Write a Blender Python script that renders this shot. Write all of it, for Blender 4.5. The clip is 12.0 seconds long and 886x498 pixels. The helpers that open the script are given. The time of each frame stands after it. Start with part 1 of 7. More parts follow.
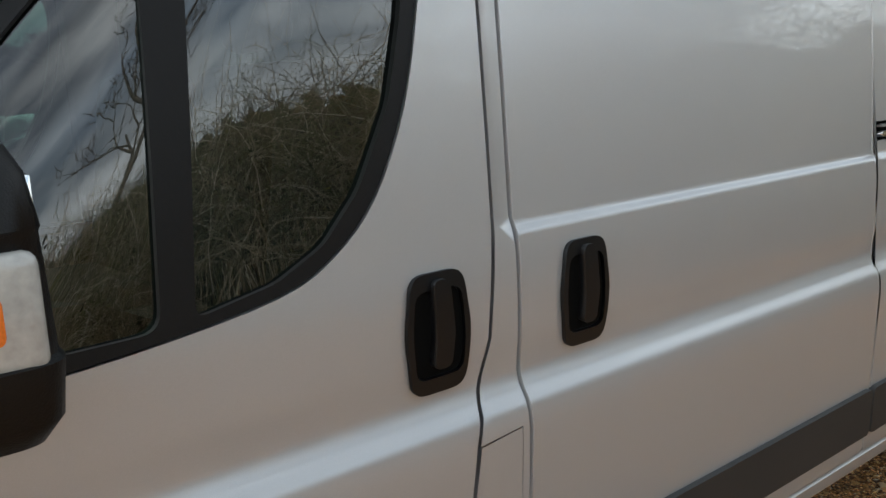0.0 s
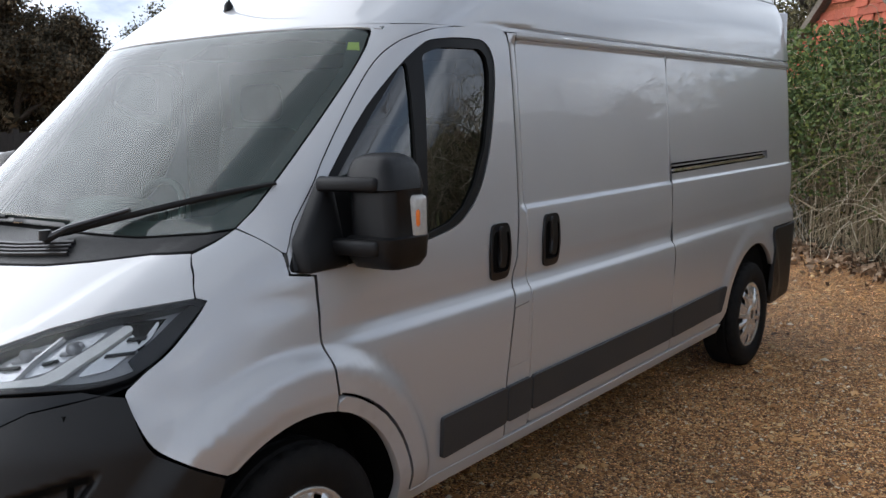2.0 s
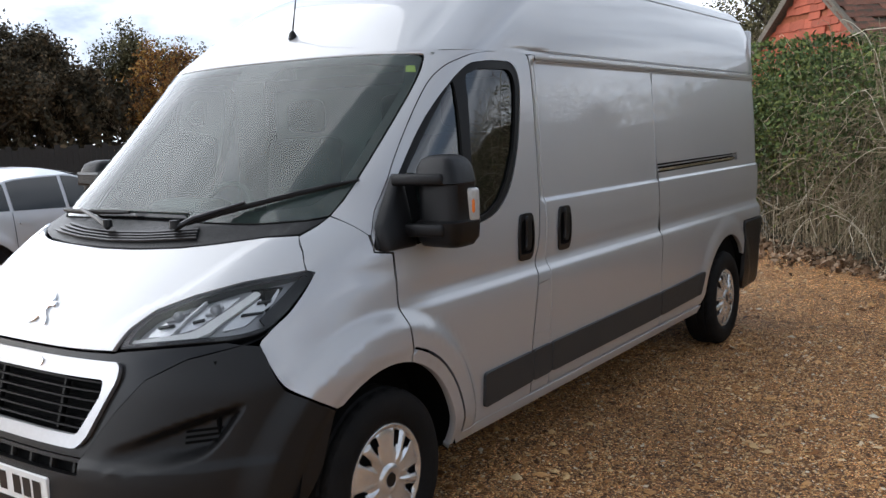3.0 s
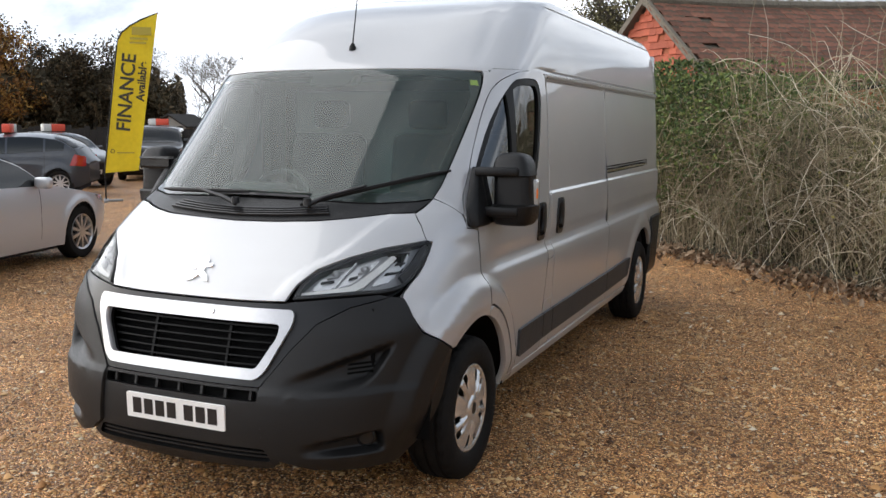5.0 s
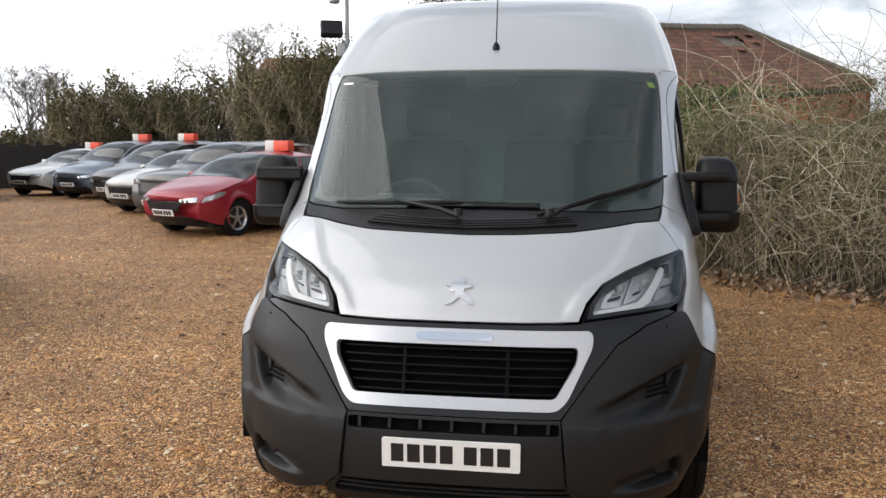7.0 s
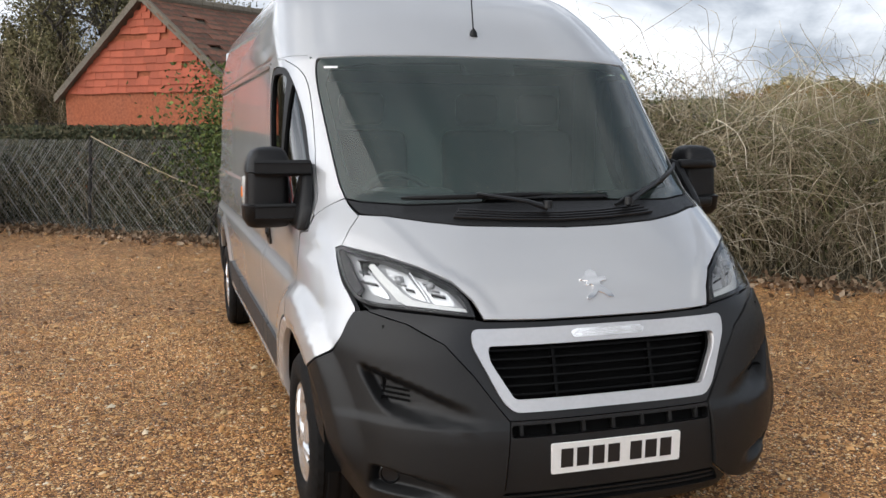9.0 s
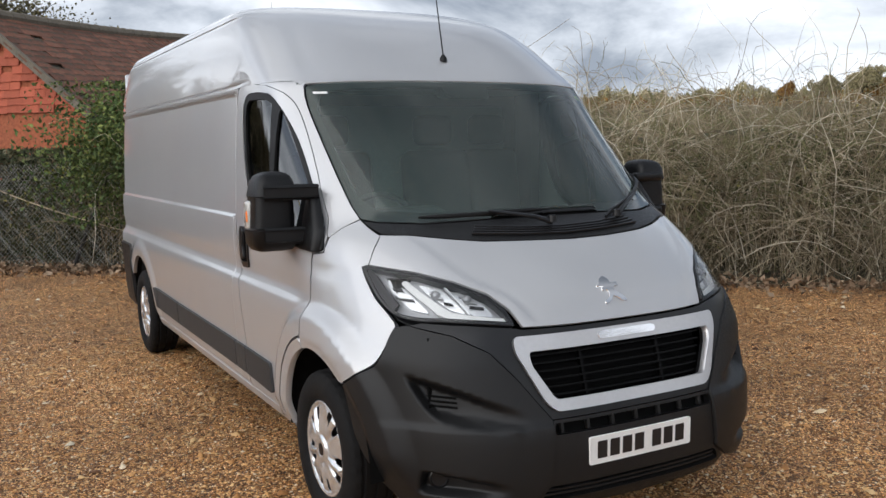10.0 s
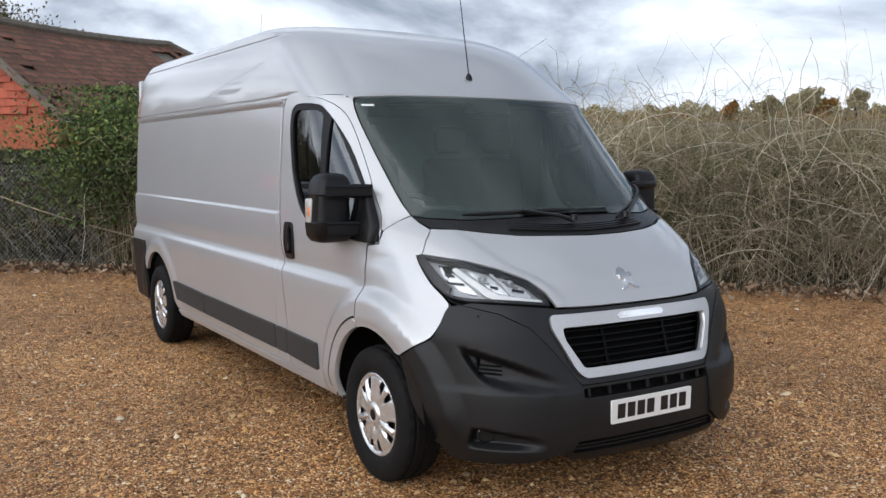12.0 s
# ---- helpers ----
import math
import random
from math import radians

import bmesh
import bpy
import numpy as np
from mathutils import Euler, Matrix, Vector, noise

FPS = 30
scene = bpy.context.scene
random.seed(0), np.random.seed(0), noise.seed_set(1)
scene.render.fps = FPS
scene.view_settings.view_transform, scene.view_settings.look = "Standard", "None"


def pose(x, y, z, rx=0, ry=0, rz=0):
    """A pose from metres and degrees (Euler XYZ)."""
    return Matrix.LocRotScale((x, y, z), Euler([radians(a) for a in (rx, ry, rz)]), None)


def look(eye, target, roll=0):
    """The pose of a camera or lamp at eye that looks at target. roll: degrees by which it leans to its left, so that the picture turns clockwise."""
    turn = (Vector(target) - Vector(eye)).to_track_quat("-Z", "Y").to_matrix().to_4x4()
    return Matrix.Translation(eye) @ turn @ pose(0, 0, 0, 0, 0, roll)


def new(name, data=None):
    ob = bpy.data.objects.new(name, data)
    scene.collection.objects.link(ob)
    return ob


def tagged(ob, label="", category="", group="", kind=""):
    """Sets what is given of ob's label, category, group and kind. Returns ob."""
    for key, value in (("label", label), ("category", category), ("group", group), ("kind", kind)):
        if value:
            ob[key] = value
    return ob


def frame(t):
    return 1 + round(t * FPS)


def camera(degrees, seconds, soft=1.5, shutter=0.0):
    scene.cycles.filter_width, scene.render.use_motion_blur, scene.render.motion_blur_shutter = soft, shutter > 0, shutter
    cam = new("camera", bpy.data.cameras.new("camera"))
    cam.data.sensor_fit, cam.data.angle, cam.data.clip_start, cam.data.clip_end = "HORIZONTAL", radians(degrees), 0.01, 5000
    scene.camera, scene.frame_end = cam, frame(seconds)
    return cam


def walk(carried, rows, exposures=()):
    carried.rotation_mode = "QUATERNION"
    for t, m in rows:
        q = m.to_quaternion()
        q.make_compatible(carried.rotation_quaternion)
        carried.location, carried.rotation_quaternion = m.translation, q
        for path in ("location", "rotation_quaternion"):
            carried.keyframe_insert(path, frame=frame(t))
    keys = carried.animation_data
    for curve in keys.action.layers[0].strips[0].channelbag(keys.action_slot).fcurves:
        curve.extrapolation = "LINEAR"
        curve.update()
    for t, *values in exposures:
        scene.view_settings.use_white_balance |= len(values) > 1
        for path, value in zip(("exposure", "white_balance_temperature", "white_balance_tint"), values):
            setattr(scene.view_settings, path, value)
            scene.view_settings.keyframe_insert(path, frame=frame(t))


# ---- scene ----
cam = camera(52.5, 12.0)
PATH = [
    (0, (2.197, 0.137, 1.588), (0.676, 1.379, 1.206), -2.7),
    (0.5, (2.461, -0.327, 1.593), (1.103, 1.09, 1.211), -1.0),
    (1, (2.721, -0.838, 1.594), (1.365, 0.581, 1.207), -1.1),
    (1.5, (2.874, -1.313, 1.62), (1.566, 0.167, 1.307), -1.8),
    (2, (2.919, -1.781, 1.653), (1.717, -0.209, 1.367), -1.2),
    (2.5, (3.061, -2.218, 1.63), (1.893, -0.618, 1.36), -1.7),
    (3, (3.075, -2.534, 1.646), (1.934, -0.912, 1.384), -2.0),
    (3.1, (3.054, -2.609, 1.643), (1.93, -0.976, 1.381), -1.7),
    (3.2, (3.025, -2.694, 1.655), (1.923, -1.047, 1.384), -1.4),
    (4.8, (2.655, -3.777, 1.665), (1.844, -1.969, 1.399), -0.0),
    (5, (2.52, -3.889, 1.678), (1.737, -2.069, 1.408), 0.5),
    (5.5, (2.115, -3.993, 1.632), (1.374, -2.157, 1.349), 2.3),
    (6, (1.571, -4.045, 1.62), (0.941, -2.166, 1.349), 3.4),
    (6.5, (1.05, -4.121, 1.608), (0.56, -2.197, 1.371), 1.3),
    (7, (0.471, -4.119, 1.614), (0.163, -2.156, 1.38), 0.2),
    (7.5, (-0.062, -4.154, 1.587), (-0.098, -2.166, 1.373), 1.2),
    (7.6, (-0.17, -4.152, 1.578), (-0.162, -2.162, 1.376), 1.3),
    (7.7, (-0.282, -4.142, 1.578), (-0.218, -2.154, 1.372), 1.6),
    (9.3, (-1.805, -3.593, 1.635), (-1.082, -1.746, 1.381), -0.6),
    (9.5, (-1.956, -3.528, 1.661), (-1.146, -1.715, 1.421), -0.9),
    (10, (-2.366, -3.616, 1.649), (-1.411, -1.873, 1.423), -1.2),
    (10.5, (-2.632, -3.782, 1.662), (-1.657, -2.05, 1.437), -1.1),
    (11, (-2.849, -3.912, 1.651), (-1.859, -2.187, 1.437), -1.0),
    (11.5, (-3.044, -3.93, 1.641), (-2.006, -2.234, 1.428), -0.4),
    (12, (-3.075, -3.934, 1.637), (-2.015, -2.251, 1.433), 0.0),
]
walk(cam, [(t, look(eye, target, roll)) for t, eye, target, roll in PATH], [(0.0, 1.58, 6150, 3), (0.6, 1.38, 6250, 6), (1.2, 1.28, 6200, 9), (2.0, 1.06, 5850, 10), (3.0, 1.08, 5900, 10), (5.5, 1.20, 6250, 10), (7.0, 1.13, 6300, 10), (8.0, 1.05, 6200, 10), (9.5, 0.90, 6250, 10), (10.5, 0.70, 5950, 10), (12.0, 0.80, 5900, 10)])

# ---- world and light ----
SUN_AZ, SUN_EL = 252.0, 27.0  # degrees clockwise from +y, and above the horizon
world = bpy.data.worlds.new("sky")
world.use_nodes = True
scene.world = world
wn, wl = world.node_tree.nodes, world.node_tree.links
wn.clear()
w_out, w_bg = wn.new("ShaderNodeOutputWorld"), wn.new("ShaderNodeBackground")
w_sky = wn.new("ShaderNodeTexSky")
w_sky.sky_type, w_sky.sun_disc = "NISHITA", False
w_sky.sun_elevation, w_sky.sun_rotation = radians(SUN_EL), radians(SUN_AZ)
w_sky.air_density, w_sky.dust_density = 1.0, 2.5
w_co = wn.new("ShaderNodeTexCoord")
w_map = wn.new("ShaderNodeMapping")
w_map.inputs["Scale"].default_value = (1.0, 1.0, 2.3)
wl.new(w_co.outputs["Generated"], w_map.inputs["Vector"])
w_n1 = wn.new("ShaderNodeTexNoise")
w_n1.inputs["Scale"].default_value, w_n1.inputs["Detail"].default_value, w_n1.inputs["Roughness"].default_value = 2.7, 8.0, 0.56
w_n1.inputs["Distortion"].default_value = 0.25
wl.new(w_map.outputs["Vector"], w_n1.inputs["Vector"])
w_n2 = wn.new("ShaderNodeTexNoise")
w_n2.inputs["Scale"].default_value, w_n2.inputs["Detail"].default_value = 1.1, 5.0
wl.new(w_map.outputs["Vector"], w_n2.inputs["Vector"])
# cloud tone: grey undersides to bright tops, in the sky's own brightness
w_tone = wn.new("ShaderNodeValToRGB")
w_tone.color_ramp.elements[0].position, w_tone.color_ramp.elements[0].color = 0.37, (2.0, 2.2, 2.5, 1)
w_tone.color_ramp.elements[1].position, w_tone.color_ramp.elements[1].color = 0.62, (8.1, 8.15, 8.2, 1)
wl.new(w_n1.outputs["Fac"], w_tone.inputs["Fac"])
w_cover = wn.new("ShaderNodeValToRGB")
w_cover.color_ramp.elements[0].position, w_cover.color_ramp.elements[0].color = 0.30, (0.55, 0.55, 0.55, 1)
w_cover.color_ramp.elements[1].position, w_cover.color_ramp.elements[1].color = 0.52, (0.97, 0.97, 0.97, 1)
wl.new(w_n2.outputs["Fac"], w_cover.inputs["Fac"])
# the veil of cloud glows towards the hidden sun
w_dot = wn.new("ShaderNodeVectorMath")
w_dot.operation = "DOT_PRODUCT"
w_dot.inputs[1].default_value = (math.sin(radians(SUN_AZ)) * math.cos(radians(SUN_EL)), math.cos(radians(SUN_AZ)) * math.cos(radians(SUN_EL)), math.sin(radians(SUN_EL)))
wl.new(w_co.outputs["Generated"], w_dot.inputs[0])
w_glow = wn.new("ShaderNodeMapRange")
w_glow.interpolation_type = "SMOOTHSTEP"
w_glow.inputs["From Min"].default_value, w_glow.inputs["From Max"].default_value = -0.4, 1.0
w_glow.inputs["To Min"].default_value, w_glow.inputs["To Max"].default_value = 0.88, 1.42
wl.new(w_dot.outputs["Value"], w_glow.inputs["Value"])
# the overcast is brighter low down than overhead
w_sep = wn.new("ShaderNodeSeparateXYZ")
wl.new(w_co.outputs["Generated"], w_sep.inputs[0])
w_high = wn.new("ShaderNodeMapRange")
w_high.inputs["From Min"].default_value, w_high.inputs["From Max"].default_value = 0.15, 0.80
w_high.inputs["To Min"].default_value, w_high.inputs["To Max"].default_value = 0.98, 0.38
wl.new(w_sep.outputs["Z"], w_high.inputs["Value"])
w_both = wn.new("ShaderNodeMath")
w_both.operation = "MULTIPLY"
wl.new(w_glow.outputs["Result"], w_both.inputs[0])
wl.new(w_high.outputs["Result"], w_both.inputs[1])
w_mul = wn.new("ShaderNodeMix")
w_mul.data_type, w_mul.blend_type = "RGBA", "MULTIPLY"
w_mul.inputs[0].default_value = 1.0
wl.new(w_tone.outputs["Color"], w_mul.inputs[6])
wl.new(w_both.outputs[0], w_mul.inputs[7])
w_mix = wn.new("ShaderNodeMix")
w_mix.data_type = "RGBA"
wl.new(w_cover.outputs["Color"], w_mix.inputs[0])
wl.new(w_sky.outputs["Color"], w_mix.inputs[6])
wl.new(w_mul.outputs[2], w_mix.inputs[7])
wl.new(w_mix.outputs[2], w_bg.inputs["Color"])
w_bg.inputs["Strength"].default_value = 0.125
wl.new(w_bg.outputs["Background"], w_out.inputs["Surface"])

sun = new("sun", bpy.data.lights.new("sun", "SUN"))
sun.data.energy, sun.data.angle, sun.data.color = 1.3, radians(95), (1.0, 0.95, 0.89)
sun.matrix_world = look((0, 0, 0), [-c for c in w_dot.inputs[1].default_value])

# ---- materials ----
def material(name, color, rough=0.5, metal=0.0, grain=0.0, scale=40.0, bump=0.0, stain=0.0, stain_scale=1.5, coat=0.0, spec=0.5, rand=0.0, alt=None, trans=0.0):
    """A principled surface with fine grain, larger stains and relief. rand: brightness spread from piece to piece; alt: the colour that the stains lead to."""
    m = bpy.data.materials.new(name)
    m.use_nodes = True
    n, l = m.node_tree.nodes, m.node_tree.links
    b = n["Principled BSDF"]
    b.inputs["Base Color"].default_value = (*color, 1)
    b.inputs["Roughness"].default_value, b.inputs["Metallic"].default_value = rough, metal
    b.inputs["Coat Weight"].default_value, b.inputs["Specular IOR Level"].default_value = coat, spec
    b.inputs["Coat Roughness"].default_value = 0.06
    if trans:
        b.inputs["Transmission Weight"].default_value = trans
    co = n.new("ShaderNodeTexCoord")
    out = None
    if grain or bump:
        f = n.new("ShaderNodeTexNoise")
        f.inputs["Scale"].default_value, f.inputs["Detail"].default_value = scale, 4.0
        l.new(co.outputs["Object"], f.inputs["Vector"])
    if stain or grain:
        big = n.new("ShaderNodeTexNoise")
        big.inputs["Scale"].default_value, big.inputs["Detail"].default_value = stain_scale, 6.0
        l.new(co.outputs["Object"], big.inputs["Vector"])
        ramp = n.new("ShaderNodeMapRange")
        ramp.inputs["From Min"].default_value, ramp.inputs["From Max"].default_value = 0.35, 0.68
        ramp.inputs["To Max"].default_value = stain
        l.new(big.outputs["Fac"], ramp.inputs["Value"])
        mix = n.new("ShaderNodeMix")
        mix.data_type = "RGBA"
        mix.inputs[6].default_value = (*color, 1)
        mix.inputs[7].default_value = (*(alt or [c * 0.55 for c in color]), 1)
        l.new(ramp.outputs["Result"], mix.inputs[0])
        out = mix.outputs[2]
        if grain:
            g = n.new("ShaderNodeMapRange")
            g.inputs["From Min"].default_value, g.inputs["From Max"].default_value = 0.3, 0.7
            g.inputs["To Min"].default_value, g.inputs["To Max"].default_value = 1 - grain, 1 + grain
            l.new(f.outputs["Fac"], g.inputs["Value"])
            mu = n.new("ShaderNodeMix")
            mu.data_type, mu.blend_type = "RGBA", "MULTIPLY"
            mu.inputs[0].default_value = 1.0
            l.new(out, mu.inputs[6])
            l.new(g.outputs["Result"], mu.inputs[7])
            out = mu.outputs[2]
    if rand:
        oi = n.new("ShaderNodeObjectInfo")
        geo = n.new("ShaderNodeNewGeometry")
        ad = n.new("ShaderNodeMath")
        ad.operation = "ADD"
        l.new(oi.outputs["Random"], ad.inputs[0])
        l.new(geo.outputs["Random Per Island"], ad.inputs[1])
        fr = n.new("ShaderNodeMath")
        fr.operation = "FRACT"
        l.new(ad.outputs[0], fr.inputs[0])
        r = n.new("ShaderNodeMapRange")
        r.inputs["To Min"].default_value, r.inputs["To Max"].default_value = 1 - rand, 1 + rand
        l.new(fr.outputs[0], r.inputs["Value"])
        mr = n.new("ShaderNodeMix")
        mr.data_type, mr.blend_type = "RGBA", "MULTIPLY"
        mr.inputs[0].default_value = 1.0
        if out:
            l.new(out, mr.inputs[6])
        else:
            mr.inputs[6].default_value = (*color, 1)
        l.new(r.outputs["Result"], mr.inputs[7])
        out = mr.outputs[2]
    if out:
        l.new(out, b.inputs["Base Color"])
    if bump:
        bp = n.new("ShaderNodeBump")
        bp.inputs["Strength"].default_value, bp.inputs["Distance"].default_value = min(bump, 1.0), 0.004 * max(bump, 1.0)
        l.new(f.outputs["Fac"], bp.inputs["Height"])
        l.new(bp.outputs["Normal"], b.inputs["Normal"])
    return m


def glass_material(name, tint, rough=0.0, ior=1.5, film=0.0):
    """Thin sheet glass: tinted see-through with a Fresnel reflection and an uneven film of dust and painted haze."""
    m = bpy.data.materials.new(name)
    m.use_nodes = True
    n, l = m.node_tree.nodes, m.node_tree.links
    n.clear()
    o, mx, tr, gl, fr = (n.new("ShaderNode" + k) for k in ("OutputMaterial", "MixShader", "BsdfTransparent", "BsdfGlossy", "Fresnel"))
    tr.inputs["Color"].default_value = (*tint, 1)
    gl.inputs["Roughness"].default_value = rough
    fr.inputs["IOR"].default_value = ior
    l.new(fr.outputs[0], mx.inputs[0])
    if film:
        df, fm, co, no, mr = (n.new("ShaderNode" + k) for k in ("BsdfDiffuse", "MixShader", "TexCoord", "TexNoise", "MapRange"))
        # pale green diffuse colour puts the haze of reflected sky onto the glass
        df.inputs["Color"].default_value = (0.40, 0.52, 0.47, 1)
        no.inputs["Scale"].default_value, no.inputs["Detail"].default_value = 2.0, 2.0
        l.new(co.outputs["Object"], no.inputs["Vector"])
        l.new(no.outputs["Fac"], mr.inputs["Value"])
        mr.inputs["To Min"].default_value, mr.inputs["To Max"].default_value = film * 0.6, film * 1.4
        l.new(mr.outputs["Result"], fm.inputs[0])
        l.new(tr.outputs[0], fm.inputs[1])
        l.new(df.outputs[0], fm.inputs[2])
        l.new(fm.outputs[0], mx.inputs[1])
    else:
        l.new(tr.outputs[0], mx.inputs[1])
    l.new(gl.outputs[0], mx.inputs[2])
    l.new(mx.outputs[0], o.inputs["Surface"])
    return m


def paint_material(name, color, metal=0.0, rough=0.35, flake=0.0, dirt=0.12, coat=0.6, gloss=0.05):
    """Car paint: a base coat with fine flake, clear lacquer on top and a thin uneven film of road dust."""
    m = bpy.data.materials.new(name)
    m.use_nodes = True
    n, l = m.node_tree.nodes, m.node_tree.links
    b = n["Principled BSDF"]
    b.inputs["Metallic"].default_value = metal
    b.inputs["Coat Weight"].default_value, b.inputs["Coat Roughness"].default_value = coat, gloss
    b.inputs["Specular IOR Level"].default_value, b.inputs["Coat IOR"].default_value = 0.35, 1.55
    co = n.new("ShaderNodeTexCoord")
    fl = n.new("ShaderNodeTexNoise")
    fl.inputs["Scale"].default_value, fl.inputs["Detail"].default_value = 900.0, 1.0
    l.new(co.outputs["Object"], fl.inputs["Vector"])
    fm = n.new("ShaderNodeMapRange")
    fm.inputs["To Min"].default_value, fm.inputs["To Max"].default_value = 1 - flake, 1 + flake
    l.new(fl.outputs["Fac"], fm.inputs["Value"])
    mu = n.new("ShaderNodeMix")
    mu.data_type, mu.blend_type = "RGBA", "MULTIPLY"
    mu.inputs[0].default_value = 1.0
    mu.inputs[6].default_value = (*color, 1)
    l.new(fm.outputs["Result"], mu.inputs[7])
    du = n.new("ShaderNodeTexNoise")
    du.inputs["Scale"].default_value, du.inputs["Detail"].default_value, du.inputs["Roughness"].default_value = 1.3, 9.0, 0.65
    l.new(co.outputs["Object"], du.inputs["Vector"])
    dm = n.new("ShaderNodeMapRange")
    dm.inputs["From Min"].default_value, dm.inputs["From Max"].default_value = 0.4, 0.75
    dm.inputs["To Max"].default_value = dirt
    l.new(du.outputs["Fac"], dm.inputs["Value"])
    mx = n.new("ShaderNodeMix")
    mx.data_type = "RGBA"
    mx.inputs[7].default_value = (0.30, 0.25, 0.19, 1)
    l.new(dm.outputs["Result"], mx.inputs[0])
    l.new(mu.outputs[2], mx.inputs[6])
    l.new(mx.outputs[2], b.inputs["Base Color"])
    ro = n.new("ShaderNodeMapRange")
    ro.inputs["To Min"].default_value, ro.inputs["To Max"].default_value = rough, rough + 0.12
    l.new(du.outputs["Fac"], ro.inputs["Value"])
    l.new(ro.outputs["Result"], b.inputs["Roughness"])
    return m


SILVER = paint_material("silver_paint", (0.49, 0.494, 0.504), 0.45, 0.36, 0.10, 0.06, 1.0, 0.03)
PLASTIC = material("grained_plastic", (0.0088, 0.0090, 0.0095), 0.42, grain=0.12, scale=500, bump=0.25, spec=0.31, stain=0.35, stain_scale=3.0, alt=(0.0145, 0.014, 0.0135))
SMOOTH_BLACK = material("smooth_black_plastic", (0.006, 0.0063, 0.0075), 0.32, spec=0.35, stain=0.3, grain=0.05, scale=200, alt=(0.02, 0.019, 0.018))
TRIM_GREY = material("grey_trim", (0.023, 0.024, 0.026), 0.55, grain=0.1, scale=400, bump=0.25, stain=0.4, stain_scale=2.5, alt=(0.05, 0.046, 0.042))
MIRROR_BLACK = material("mirror_black", (0.0035, 0.0035, 0.004), 0.42, grain=0.1, scale=400, bump=0.25, spec=0.3)
LAMP_GREY = material("lamp_bezel", (0.34, 0.343, 0.35), 0.32, 0.3, grain=0.05, scale=120)
# near-black that puts the shade of gaps and recesses into the colour
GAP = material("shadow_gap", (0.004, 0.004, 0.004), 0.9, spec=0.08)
RUBBER = material("rubber", (0.006, 0.006, 0.0065), 0.5, grain=0.1, scale=120, spec=0.25)
ARCH_LINER = material("arch_liner", (0.004, 0.004, 0.004), 0.85, grain=0.15, scale=60, spec=0.08)
TYRE = material("tyre_rubber", (0.007, 0.007, 0.0073), 0.75, grain=0.2, scale=160, bump=0.4, spec=0.16, stain=0.5, stain_scale=9, alt=(0.014, 0.0125, 0.011))
HUB = material("hubcap_silver", (0.72, 0.72, 0.72), 0.26, 0.75, grain=0.04, scale=80, stain=0.25, stain_scale=14, alt=(0.38, 0.34, 0.3))
CHROME = material("chrome", (0.82, 0.82, 0.83), 0.09, 1.0, grain=0.02, scale=30)
SATIN = material("satin_silver", (0.50, 0.50, 0.51), 0.3, 0.6, grain=0.03, scale=60)
LAMP_BRIGHT = material("lamp_reflector", (0.74, 0.745, 0.75), 0.22, 0.55, grain=0.04, scale=120)
GLASS = glass_material("windscreen_glass", (0.62, 0.80, 0.73), 0.0, 1.60, 0.06)
SIDE_GLASS = glass_material("door_glass", (0.14, 0.20, 0.178), 0.0, 2.1)
LENS = glass_material("clear_lens", (0.95, 0.96, 0.97), 0.02, 1.45)
AMBER = material("amber_lens", (0.80, 0.20, 0.03), 0.2, grain=0.1, scale=300)
REPEATER = material("ribbed_clear_lens", (0.42, 0.41, 0.385), 0.16, grain=0.12, scale=60, bump=0.3, coat=0.8)
WHITE_LENS = material("frosted_lens", (0.78, 0.78, 0.76), 0.22, grain=0.12, scale=260, bump=0.5, coat=0.5)
PLATE = material("plate_white", (0.78, 0.78, 0.76), 0.35, grain=0.03, scale=60, stain=0.15, stain_scale=6, alt=(0.6, 0.57, 0.52))
INK = material("black_ink", (0.012, 0.012, 0.013), 0.4)
CABIN = material("cabin_plastic", (0.035, 0.037, 0.04), 0.7, grain=0.05, scale=20)
CABIN_LIGHT = material("bulkhead_grey", (0.22, 0.24, 0.235), 0.75, grain=0.08, scale=60, stain=0.3, stain_scale=2)
CLOTH = material("seat_cloth", (0.028, 0.029, 0.032), 0.95, grain=0.1, scale=30)
YELLOW_STICKER = material("yellow_sticker", (0.50, 0.52, 0.06), 0.5, grain=0.05, scale=90)

# ---- building tools ----
from mathutils.geometry import delaunay_2d_cdt


def lerp(z, pts):
    """A monotone cubic through (z, value) pairs."""
    if z <= pts[0][0]:
        return pts[0][1]
    if z >= pts[-1][0]:
        return pts[-1][1]
    for i in range(len(pts) - 1):
        (a, va), (b, vb) = pts[i], pts[i + 1]
        if z <= b:
            d = (vb - va) / (b - a)
            d0 = (va - pts[i - 1][1]) / (a - pts[i - 1][0]) if i else d
            d1 = (pts[i + 2][1] - vb) / (pts[i + 2][0] - b) if i + 2 < len(pts) else d
            m0 = 0 if d0 * d <= 0 else 2 * d0 * d / (d0 + d)
            m1 = 0 if d1 * d <= 0 else 2 * d1 * d / (d1 + d)
            h, s = b - a, (z - a) / (b - a)
            return va * (1 + 2 * s) * (1 - s) ** 2 + m0 * h * s * (1 - s) ** 2 + vb * s * s * (3 - 2 * s) + m1 * h * s * s * (s - 1)


def ease(a, b, v):
    s = min(max((v - a) / (b - a), 0.0), 1.0)
    return s * s * (3 - 2 * s)


def empty(name, m=None):
    ob = new(name)
    if m is not None:
        ob.matrix_basis = m
    return ob


